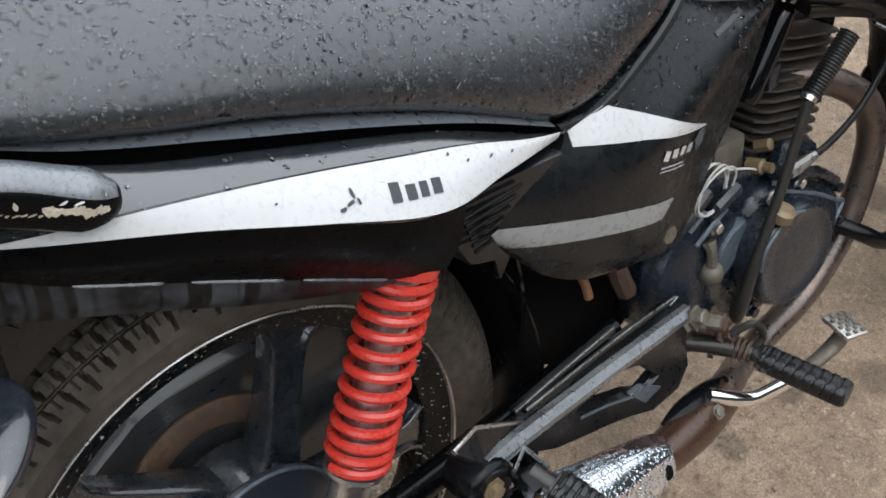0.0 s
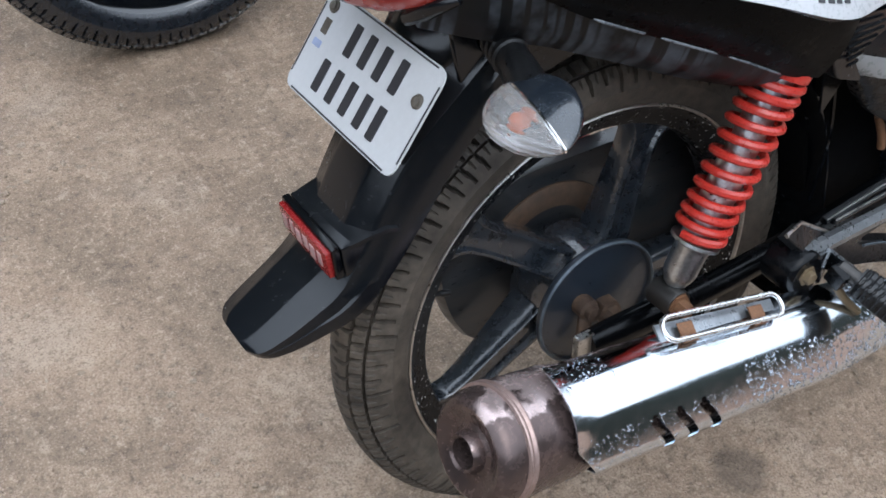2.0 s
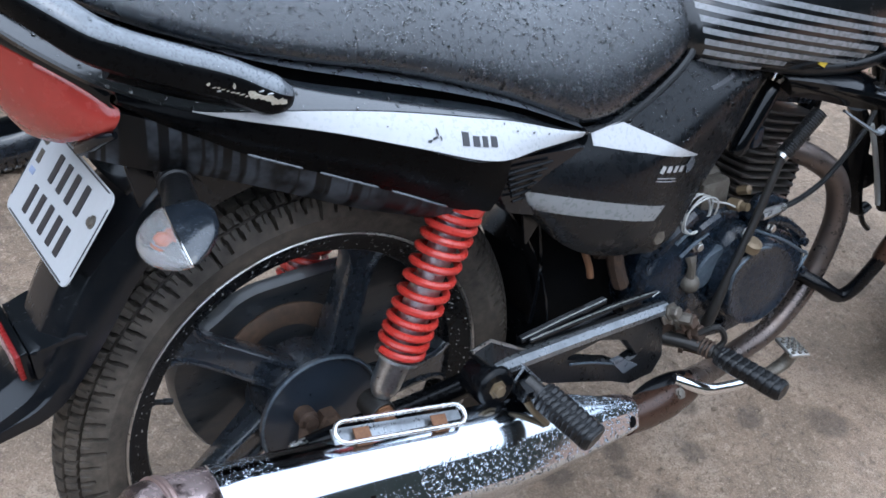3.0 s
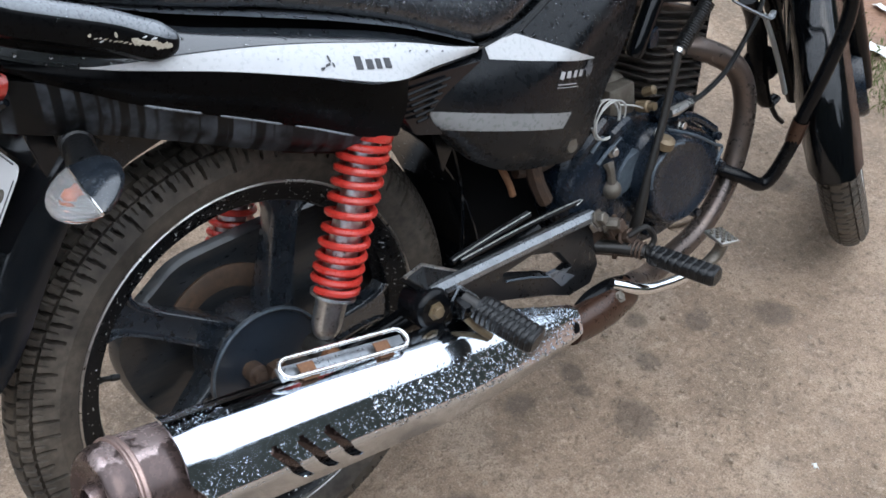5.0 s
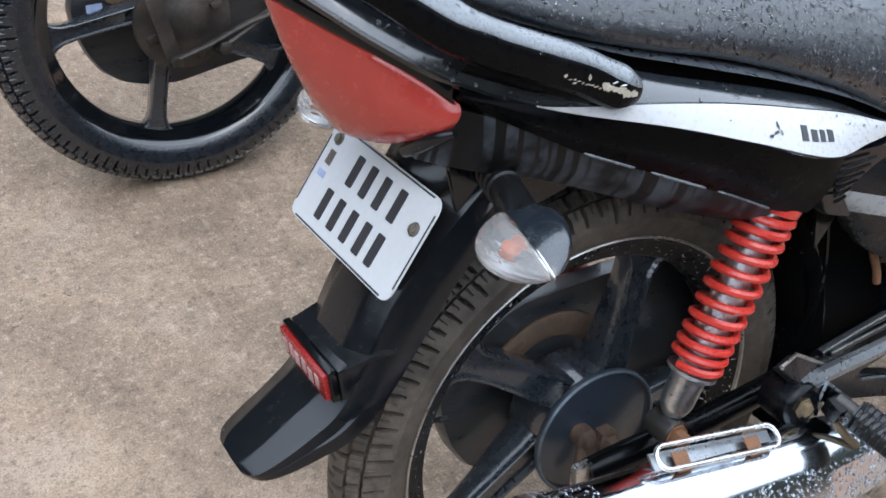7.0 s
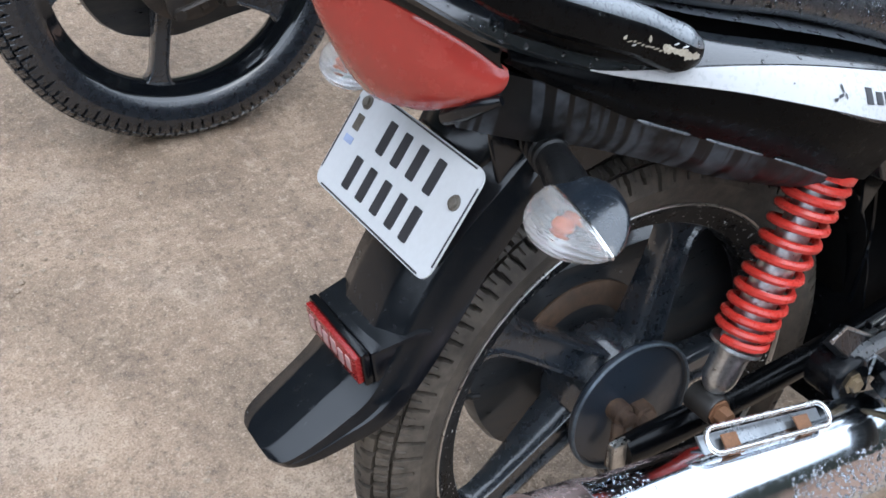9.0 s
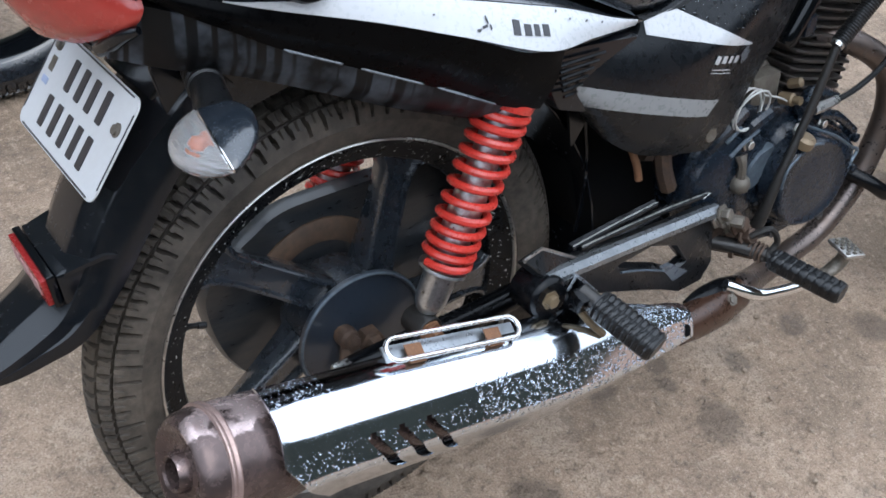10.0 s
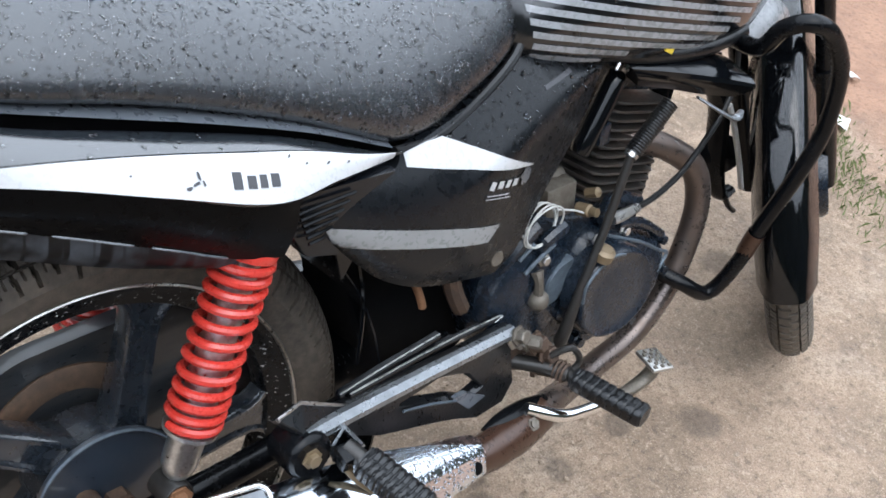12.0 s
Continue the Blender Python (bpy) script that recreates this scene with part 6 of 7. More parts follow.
def peg(root, tip, r, label, ribs, squash=0.8):
    a, b = Vector(root), Vector(tip)
    d = (b - a).normalized()
    bm = bmesh.new()
    tube(bm, [tuple(a - d * 0.022), tuple(a), tuple(a + d * 0.02)], 0.009, 10, 2)
    p = part("footpeg", bm, WORN_LEVER, bike, label)
    side = d.cross(Vector((0, 0, 1))).normalized()
    upv = side.cross(d)
    rings, n, m = [], 72, 32
    for i in range(n + 1):
        f = i / n
        mid = a.lerp(b, f)
        end = 0.86 if f < 0.03 or f > 0.975 else 0.96 if f < 0.06 or f > 0.95 else 1.0
        ring = []
        for q in ring_at(mid, side, upv, r * end, r * squash * end, m, 3.2):
            across, high = (q - mid).dot(side) / r, (q - mid).dot(upv) / (r * squash)
            # chevron blocks on the upper face, plain flanks
            if high > 0.35 and 0.05 < f < 0.95:
                groove = (f * ribs + 0.45 * abs(across)) % 1.0 < 0.3 or abs(across) < 0.1
                q = q - upv * (0.0018 if groove else 0.0)
            elif high > -0.4 and 0.05 < f < 0.95 and (f * ribs + 0.45) % 1.0 < 0.28:
                q = q + (mid - q).normalized() * 0.0016
            ring.append(q)
        rings.append(ring)
    bm = bmesh.new()
    loft(bm, rings)
    part("rubber", bm, GRIP_RUBBER, p, "ribbed black rubber", sharp=25)
    return p


peg((0.5545, -0.19, -0.0285), (0.576, -0.291, -0.037), 0.016, "rider footpeg in ribbed black rubber", 9)
peg((0.184, -0.241, 0.083), (0.2055, -0.315, 0.0575), 0.0178, "folding passenger footpeg in ribbed black rubber", 11, 0.8)


def peg_mounts():
    bm = bmesh.new()
    tube(bm, [(0.49, -0.10, -0.02), (0.53, -0.15, -0.022), (0.549, -0.185, -0.024)], 0.0105, 10, 3)
    tube(bm, [(0.535, -0.165, 0.0), (0.555, -0.18, 0.012), (0.568, -0.185, -0.012), (0.55, -0.18, -0.03)], 0.0045, 8, 4)
    m = part("peg_mount", bm, WORN_LEVER, bike, "rusty footpeg mount and return spring")
    for k in range(4):
        bm = bmesh.new()
        lathe(bm, [(-0.0022, 0.0115), (0.0, 0.0142), (0.0022, 0.0115)], Vector((0.543, -0.164, -0.0225)) + Vector((0.0012, -0.0058, -0.0003)) * k, (0.2, -0.97, -0.05), 16)
        part("spring_coil", bm, RUST, m, "rusty return spring")
    for at, axis, r, h, mat, what in (((0.489, -0.148, 0.042), (0.2, -1, 0.3), 0.009, 0.014, ALLOY, "dull nut on the bracket"), ((0.502, -0.15, 0.03), (0.5, -1, 0.1), 0.0085, 0.02, ALLOY, "dull steel nut"),
                                      ((0.521, -0.148, 0.017), (0.3, -1, 0.2), 0.011, 0.016, RUST, "rusty nut"), ((0.541, -0.152, -0.008), (0.1, -1, 0.4), 0.0115, 0.014, RUST, "rust-brown nut"),
                                      ((0.53, -0.14, -0.03), (0.6, -1, 0.0), 0.009, 0.03, RUST, "rusty bolt end")):
        bm = bmesh.new()
        bolt(bm, at, axis, r, h)
        lathe(bm, [(-0.012, 0.0), (-0.012, r * 0.6), (0.0, r * 0.6), (0.0, 0.0)], at, axis, 10)
        part("nut", bm, mat, m, what)
    bm = bmesh.new()
    slab(bm, [(0.475, 0.03), (0.505, 0.028), (0.545, -0.01), (0.575, -0.04), (0.55, -0.055), (0.5, -0.03), (0.475, 0.0)], lambda x, z: -0.128, 0.012, 0.008, 0.003)
    part("mount_plate", bm, RUST, m, "rust-brown mount plate")
    # folding bracket of the passenger's peg: a bent channel with rubbed edges
    bm = bmesh.new()
    apex, right, left = Vector((0.197, -0.192, 0.085)), Vector((0.195, -0.2266, 0.0845)), Vector((0.1735, -0.204, 0.080))
    drop = Vector((0.008, 0.004, -0.028))
    shell(bm, [[left, apex, right], [left + drop, apex + drop, right + drop]], Vector((-0.004, 0.002, -0.001)))
    box(bm, (0.176, -0.226, 0.082), (0.024, 0.022, 0.022), Matrix.Rotation(radians(20), 3, "X"), 0.004)
    part("fold_bracket", bm, BLACK_SATIN, m, "black folding bracket with bright edges", sharp=20)
    bm = bmesh.new()
    tube(bm, [tuple(left), tuple(apex), tuple(apex)], 0.0018, 6, 1)
    tube(bm, [tuple(apex), tuple(apex.lerp(right, 0.5)), tuple(right)], 0.002, 8, 1)
    part("bright_edge", bm, GREY_METAL, m, "bright edge of the folding bracket")
    bm = bmesh.new()
    tube(bm, [(0.172, -0.222, 0.072), (0.182, -0.236, 0.052), (0.196, -0.244, 0.036)], 0.0045, 8, 3)
    part("pin", bm, BRASS, m)


peg_mounts()


def brake_pedal():
    bm = bmesh.new()
    tube(bm, [(0.487, -0.175, -0.055), (0.532, -0.197, -0.075), (0.57, -0.2, -0.085), (0.61, -0.201, -0.0915), (0.635, -0.2015, -0.093)], 0.0085, 12, 5, flat=1.1)
    lever = part("brake_pedal", bm, CHROME, bike, "chromed brake pedal with a chequered foot pad")
    bm = bmesh.new()
    tube(bm, [(0.625, -0.2015, -0.0928), (0.66, -0.203, -0.092), (0.684, -0.206, -0.084), (0.693, -0.211, -0.068), (0.689, -0.214, -0.05)], [0.008, 0.0095, 0.0105, 0.0105, 0.010], 12, 5, flat=0.8)
    part("arm", bm, ALLOY, lever, "dull cast arm of the pedal")
    bm = bmesh.new()
    m = Euler((radians(8), radians(10), radians(-10))).to_matrix()
    box(bm, (0.684, -0.217, -0.046), (0.036, 0.042, 0.006), m, 0.003)
    part("pad", bm, STEEL, lever, "worn alloy foot pad")
    for i in range(5):
        for j in range(6):
            bm = bmesh.new()
            box(bm, Vector((0.684, -0.217, -0.046)) + m @ Vector((-0.0125 + 0.0062 * i, -0.0155 + 0.0062 * j, 0.0035)), (0.0045, 0.0045, 0.003), m)
            part("stud", bm, ALLOY, lever) if (i + j) % 2 == 0 else bm.free()
    return lever


brake_pedal()

# ---------------------------------------------------------------- engine


def engine():
    bm = bmesh.new()
    slab(bm, [(0.46, 0.06), (0.48, 0.13), (0.545, 0.16), (0.64, 0.14), (0.72, 0.115), (0.80, 0.06), (0.815, -0.01), (0.77, -0.075), (0.69, -0.09), (0.58, -0.075), (0.49, -0.03)], lambda x, z: -0.10, 0.18, 0.03, 0.008)
    case = part("crankcase", bm, ENGINE, bike, "grimy black engine crankcase")
    # clutch cover, domed
    bm = bmesh.new()
    outline = [(0.612, 0.075), (0.63, 0.108), (0.668, 0.118), (0.72, 0.095), (0.785, 0.058), (0.807, 0.035), (0.810, 0.0), (0.79, -0.04), (0.755, -0.062), (0.70, -0.068), (0.648, -0.052), (0.612, -0.01), (0.603, 0.035)]
    loop = rounded(outline, 0.03, 4)
    cx, cz = 0.705, 0.022
    rings = []
    for k, y in ((1.03, -0.095), (1.03, -0.107), (1.0, -0.110), (0.97, -0.118), (0.90, -0.124), (0.78, -0.128), (0.4, -0.13)):
        rings.append([Vector((cx + (p.x - cx) * k, y, cz + (p.y - cz) * k)) for p in loop])
    loft(bm, rings)
    cl = part("clutch_cover", bm, ENGINE, case, "domed grimy black clutch cover", sharp=50)
    # raised oval face with a rounded rim and a shallow dish
    oval = rounded([(0.597, 0.045), (0.606, 0.076), (0.630, 0.096), (0.672, 0.100), (0.712, 0.082), (0.737, 0.048), (0.744, 0.012), (0.729, -0.018), (0.69, -0.037), (0.64, -0.030), (0.605, 0.003)], 0.02, 4)
    ox, oz = 0.662, 0.034
    rings = []
    for k, y in ((1.10, -0.120), (1.07, -0.128), (1.04, -0.143), (1.01, -0.150), (0.97, -0.1535), (0.93, -0.1535), (0.90, -0.1515), (0.6, -0.153), (0.3, -0.154)):
        rings.append([Vector((ox + (p.x - ox) * k, y, oz + (p.y - oz) * k)) for p in oval])
    bm = bmesh.new()
    loft(bm, rings)
    part("oval_cap", bm, ENGINE, cl, "oval raised face of the cover", sharp=60)
    # pale lines: edge highlights and wear of the casting, both in the colour
    for pts, r in ((((0.600, -0.152, 0.045), (0.604, -0.153, 0.072), (0.628, -0.153, 0.091), (0.652, -0.153, 0.097), (0.672, -0.153, 0.093)), 0.0022),
                   (((0.666, -0.125, 0.110), (0.698, -0.126, 0.094), (0.739, -0.127, 0.073), (0.784, -0.125, 0.043), (0.806, -0.123, 0.029), (0.784, -0.126, 0.008)), 0.0028),
                   (((0.512, -0.118, 0.126), (0.526, -0.12, 0.138), (0.534, -0.12, 0.143)), 0.0028),
                   (((0.523, -0.119, 0.103), (0.546, -0.12, 0.118), (0.572, -0.119, 0.128)), 0.0028)):
        bm = bmesh.new()
        tube(bm, list(pts), r, 8, 4)
        part("pale_edge", bm, PALE_CASTING, cl, "casting edge coloured pale for its highlight and wear")
    bm = bmesh.new()
    slab(bm, [(0.556, 0.033), (0.566, 0.074), (0.585, 0.091), (0.612, 0.097), (0.608, 0.069), (0.584, 0.038)], lambda x, z: -0.121, 0.012, 0.006, 0.003)
    part("side_facet", bm, PALE_CASTING, cl, "flat pale facet of the casting")
    for x, z, y in ((0.555, 0.112, -0.118), (0.527, -0.012, -0.12), (0.578, -0.018, -0.128), (0.645, 0.112, -0.125), (0.705, 0.102, -0.12)):
        bm = bmesh.new()
        bolt(bm, (x, y, z), (0, -1, 0), 0.0065, 0.008)
        part("bolt", bm, STEEL, cl, "dull hexagon bolt")
    for x, z in ((0.615, 0.085), (0.67, 0.124), (0.80, 0.048), (0.812, -0.005), (0.755, -0.066), (0.65, -0.058), (0.60, 0.01)):
        bm = bmesh.new()
        lathe(bm, [(0.02, 0.0095), (-0.004, 0.0095), (-0.006, 0.007), (-0.012, 0.007), (-0.012, 0.0)], (cx + (x - cx) * 1.03, -0.108, cz + (z - cz) * 1.03), (0, 1, 0), 10)
        part("bolt_boss", bm, ENGINE, cl)
    bm = bmesh.new()
    tube(bm, [(0.68, -0.128, 0.125), (0.73, -0.125, 0.108), (0.79, -0.118, 0.065)], 0.007, 8, 3)
    tube(bm, [(0.66, -0.12, 0.135), (0.70, -0.10, 0.14), (0.75, -0.10, 0.12)], 0.012, 8, 3)
    part("edge_rib", bm, ENGINE, cl)
    # oil filler
    bm = bmesh.new()
    lathe(bm, [(0.010, 0.0), (0.010, 0.008), (0.008, 0.010), (0.006, 0.0135), (0.0, 0.014), (-0.006, 0.014)], (0.632, -0.150, 0.107), (0.05, -0.35, 0.93), 24)
    part("oil_cap", bm, BRASS, cl, "pale worn oil filler cap")
    # rear round cover and the little breather that hangs there
    bm = bmesh.new()
    lathe(bm, [(-0.025, 0.082), (0.0, 0.080), (0.012, 0.074), (0.018, 0.06), (0.020, 0.0)], (0.545, -0.098, 0.052), (0, -1, 0), 40)
    part("gearbox_cover", bm, ENGINE, case, "round grimy black gearbox cover")
    bm = bmesh.new()
    tube(bm, [(0.555, -0.105, 0.118), (0.556, -0.12, 0.14), (0.585, -0.12, 0.15)], 0.009, 8, 3)
    tube(bm, [(0.49, -0.095, 0.10), (0.515, -0.11, 0.14), (0.545, -0.11, 0.16)], 0.01, 8, 3)
    part("hose", bm, ENGINE, case, "black rubber hose")
    bm = bmesh.new()
    bmesh.ops.create_icosphere(bm, subdivisions=2, radius=0.015, matrix=Matrix.Translation((0.548, -0.122, 0.056)))
    tube(bm, [(0.546, -0.124, 0.065), (0.545, -0.124, 0.085), (0.545, -0.118, 0.098)], [0.007, 0.006, 0.009], 8, 3)
    part("breather", bm, ALLOY, case, "small pale breather")
    # kick starter
    bm = bmesh.new()
    tube(bm, [(0.585, -0.125, -0.035), (0.583, -0.14, -0.005), (0.60, -0.145, 0.06), (0.635, -0.146, 0.15), (0.664, -0.145, 0.233)], [0.011, 0.009, 0.0065, 0.006, 0.006], 12, 5)
    kick = part("kick_starter", bm, WORN_LEVER, bike, "dark worn kick starter lever with a ribbed rubber")
    bm = bmesh.new()
    a, b = Vector((0.667, -0.145, 0.237)), Vector((0.722, -0.148, 0.29))
    d = (b - a).normalized()
    prof = []
    for i in range(41):
        prof.append((i * (b - a).length / 40, 0.0108 + (0.0007 if i % 2 == 0 else -0.0004)))
    lathe(bm, [(0, 0.0)] + prof + [((b - a).length + 0.001, 0.0)], a, d, 16)
    part("rubber", bm, GRIP_RUBBER, kick, "ribbed black rubber", sharp=20)
    bm = bmesh.new()
    lathe(bm, [(-0.006, 0.0), (-0.006, 0.009), (0.004, 0.0095), (0.006, 0.0)], a, d, 12)
    part("joint", bm, STEEL, kick, "steel knuckle")
    # cylinder with its fins, head above
    bm = bmesh.new()
    tilt = Matrix.Rotation(radians(14), 3, "Y")
    base = Vector((0.745, -0.005, 0.10))
    box(bm, base + tilt @ Vector((0, 0, 0.06)), (0.085, 0.085, 0.18), tilt, 0.01)
    cyl = part("cylinder", bm, FIN, case, "grimy finned engine cylinder")
    for k in range(13):
        bm = bmesh.new()
        c = base + tilt @ Vector((0.004, 0, 0.0125 * k))
        w = 0.135 - 0.002 * abs(k - 6)
        loop = rounded([(-w / 2, -0.065), (w / 2, -0.065), (w / 2, 0.06), (-w / 2, 0.06)], 0.02, 3)
        rings = [[c + tilt @ Vector((p.x, p.y, o)) for p in loop] for o in (-0.0016, 0.0016)]
        loft(bm, rings)
        part("fin", bm, FIN, cyl)
    bm = bmesh.new()
    box(bm, base + tilt @ Vector((0, 0, 0.185)), (0.11, 0.10, 0.05), tilt, 0.014)
    part("cylinder_head", bm, ENGINE, cyl, "black cylinder head cover")
    # black canister, clip, carburettor
    bm = bmesh.new()
    tube(bm, [(0.638, -0.085, 0.222), (0.645, -0.086, 0.236), (0.68, -0.088, 0.30), (0.69, -0.086, 0.318)], [0.012, 0.0145, 0.0145, 0.011], 16, 3)
    can = part("air_canister", bm, BLACK_PAINT, bike, "glossy black air canister with a bright clip")
    bm = bmesh.new()
    tube(bm, [(0.688, -0.09, 0.312), (0.703, -0.09, 0.338), (0.706, -0.085, 0.352)], 0.007, 8, 3)
    part("clip", bm, CHROME, can, "bright clip")
    bm = bmesh.new()
    box(bm, (0.665, -0.082, 0.245), (0.02, 0.04, 0.03), None, 0.004)
    part("bracket", bm, ENGINE, can)
    bm = bmesh.new()
    lathe(bm, [(-0.035, 0.0), (-0.035, 0.024), (-0.01, 0.026), (0.0, 0.021), (0.02, 0.022), (0.035, 0.018), (0.035, 0.0)], (0.60, -0.05, 0.185), (0.75, -0.2, -0.25), 20)
    box(bm, (0.605, -0.075, 0.165), (0.055, 0.04, 0.05), None, 0.008)
    lathe(bm, [(0, 0.016), (0.04, 0.014), (0.045, 0.0)], (0.595, -0.06, 0.20), (0.0, -0.1, 1), 14)
    carb = part("carburettor", bm, ALLOY, bike, "dusty alloy carburettor")
    bm = bmesh.new()
    lathe(bm, [(0, 0.009), (0.018, 0.009), (0.02, 0.006), (0.03, 0.006), (0.03, 0.0)], (0.625, -0.105, 0.155), (0.1, -1, 0.2), 10)
    part("jet_screw", bm, BRASS, carb, "brassy screw")
    bm = bmesh.new()
    lathe(bm, [(0, 0.007), (0.018, 0.007), (0.02, 0.0)], (0.645, -0.1, 0.168), (0.1, -0.8, 0.4), 8)
    part("jet_screw", bm, BRASS, carb, "brassy screw")
    for k in range(4):
        bm = bmesh.new()
        pts = []
        for i in range(25):
            a = 2 * math.pi * i / 24 + 0.4 * k
            pts.append(Vector((0.545, -0.114 - 0.003 * k, 0.164)) + Vector((0.029 * math.cos(a), 0.006 * math.sin(a + k), 0.026 * math.sin(a))) * (1 + 0.05 * k))
        tube(bm, pts, 0.0014, 6, 1, cap=False)
        part("coiled_cable", bm, PALE_WIRE, carb, "pale coiled cable")
    bm = bmesh.new()
    tube(bm, [(0.57, -0.118, 0.178), (0.60, -0.122, 0.168), (0.63, -0.118, 0.150)], 0.0014, 6, 4)
    part("coiled_cable", bm, PALE_WIRE, carb, "pale cable end")
    # clutch cable with its metal end
    bm = bmesh.new()
    tube(bm, [(0.70, -0.132, 0.139), (0.745, -0.131, 0.143), (0.80, -0.128, 0.16), (0.85, -0.122, 0.19), (0.90, -0.112, 0.222), (0.93, -0.1, 0.26), (0.935, -0.09, 0.32)], 0.0042, 8, 5)
    cable = part("clutch_cable", bm, GRIP_RUBBER, bike, "black clutch cable with a metal end")
    bm = bmesh.new()
    tube(bm, [(0.662, -0.132, 0.138), (0.68, -0.132, 0.138), (0.712, -0.132, 0.140)], [0.0075, 0.008, 0.006], 8, 3)
    part("cable_end", bm, STEEL, cable, "dull metal cable end")
    return case


engine()


def underbody():
    """A near-black plate for the shade behind the side cover, dark frame parts, the inner guard before the rear tyre
    and the stubs that show there.
    """
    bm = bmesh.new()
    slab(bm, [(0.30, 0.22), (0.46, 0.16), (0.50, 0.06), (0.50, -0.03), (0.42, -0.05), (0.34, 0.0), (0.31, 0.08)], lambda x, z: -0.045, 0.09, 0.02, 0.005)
    f = part("frame_plate", bm, DARK, bike, "near-black plate filling the shaded gap")
    bm = bmesh.new()
    rows = []
    for i in range(17):
        a = radians(-22 + 110 * i / 16)
        r = 0.345
        rows.append([Vector((r * math.cos(a) - 0.01, y, r * math.sin(a))) for y in (-0.075, -0.07, -0.03, 0.01, 0.05)])
    shell(bm, rows, Vector((-0.003, 0, 0.001)))
    part("inner_mudguard", bm, BLACK_PLASTIC, f, "black inner mudguard")
    bm = bmesh.new()
    tube(bm, [(0.358, -0.10, 0.155), (0.366, -0.105, 0.13), (0.370, -0.106, 0.112)], 0.005, 10, 3)
    part("drain_stub", bm, ORANGE_RUST, f, "orange drain tube")
    bm = bmesh.new()
    tube(bm, [(0.43, -0.08, 0.14), (0.435, -0.085, 0.10), (0.45, -0.085, 0.065)], 0.012, 8, 3)
    tube(bm, [(0.41, -0.07, 0.12), (0.44, -0.075, 0.115), (0.47, -0.08, 0.12)], 0.010, 8, 3)
    part("rusty_bracket", bm, RUST, f, "rust-brown bracket")
    bm = bmesh.new()
    slab(bm, [(0.262, 0.235), (0.30, 0.215), (0.272, 0.175)], lambda x, z: -0.085, 0.004, 0.004, 0.001)
    part("flap", bm, BLACK_PLASTIC, f, "grey rubber flap")
    bm = bmesh.new()
    tube(bm, [(0.30, -0.075, 0.20), (0.305, -0.08, 0.13), (0.295, -0.08, 0.05)], 0.003, 6, 3)
    part("cable", bm, BLACK_PAINT, f)
    # down tube and lower frame
    bm = bmesh.new()
    tube(bm, [(0.93, MID, 0.42), (0.90, MID, 0.28), (0.86, MID, 0.1), (0.83, MID, -0.02), (0.80, MID, -0.06)], 0.017, 12, 4)
    part("down_tube", bm, BLACK_SATIN, f, "black frame down tube")
    bm = bmesh.new()
    tube(bm, [(0.46, MID, 0.36), (0.62, MID, 0.37), (0.8, MID, 0.42), (0.92, MID, 0.48)], 0.022, 12, 4)
    part("top_tube", bm, BLACK_SATIN, f, "black frame top tube")
    # side stand, on the far side
    bm = bmesh.new()
    tube(bm, [(0.50, 0.07, -0.05), (0.49, 0.11, -0.16), (0.48, 0.15, -0.258)], 0.011, 10, 3)
    box(bm, (0.478, 0.155, -0.262), (0.05, 0.03, 0.006), Matrix.Rotation(radians(13.66), 3, "X"), 0.002)
    part("side_stand", bm, STEEL, f, "steel side stand")
    return f


underbody()


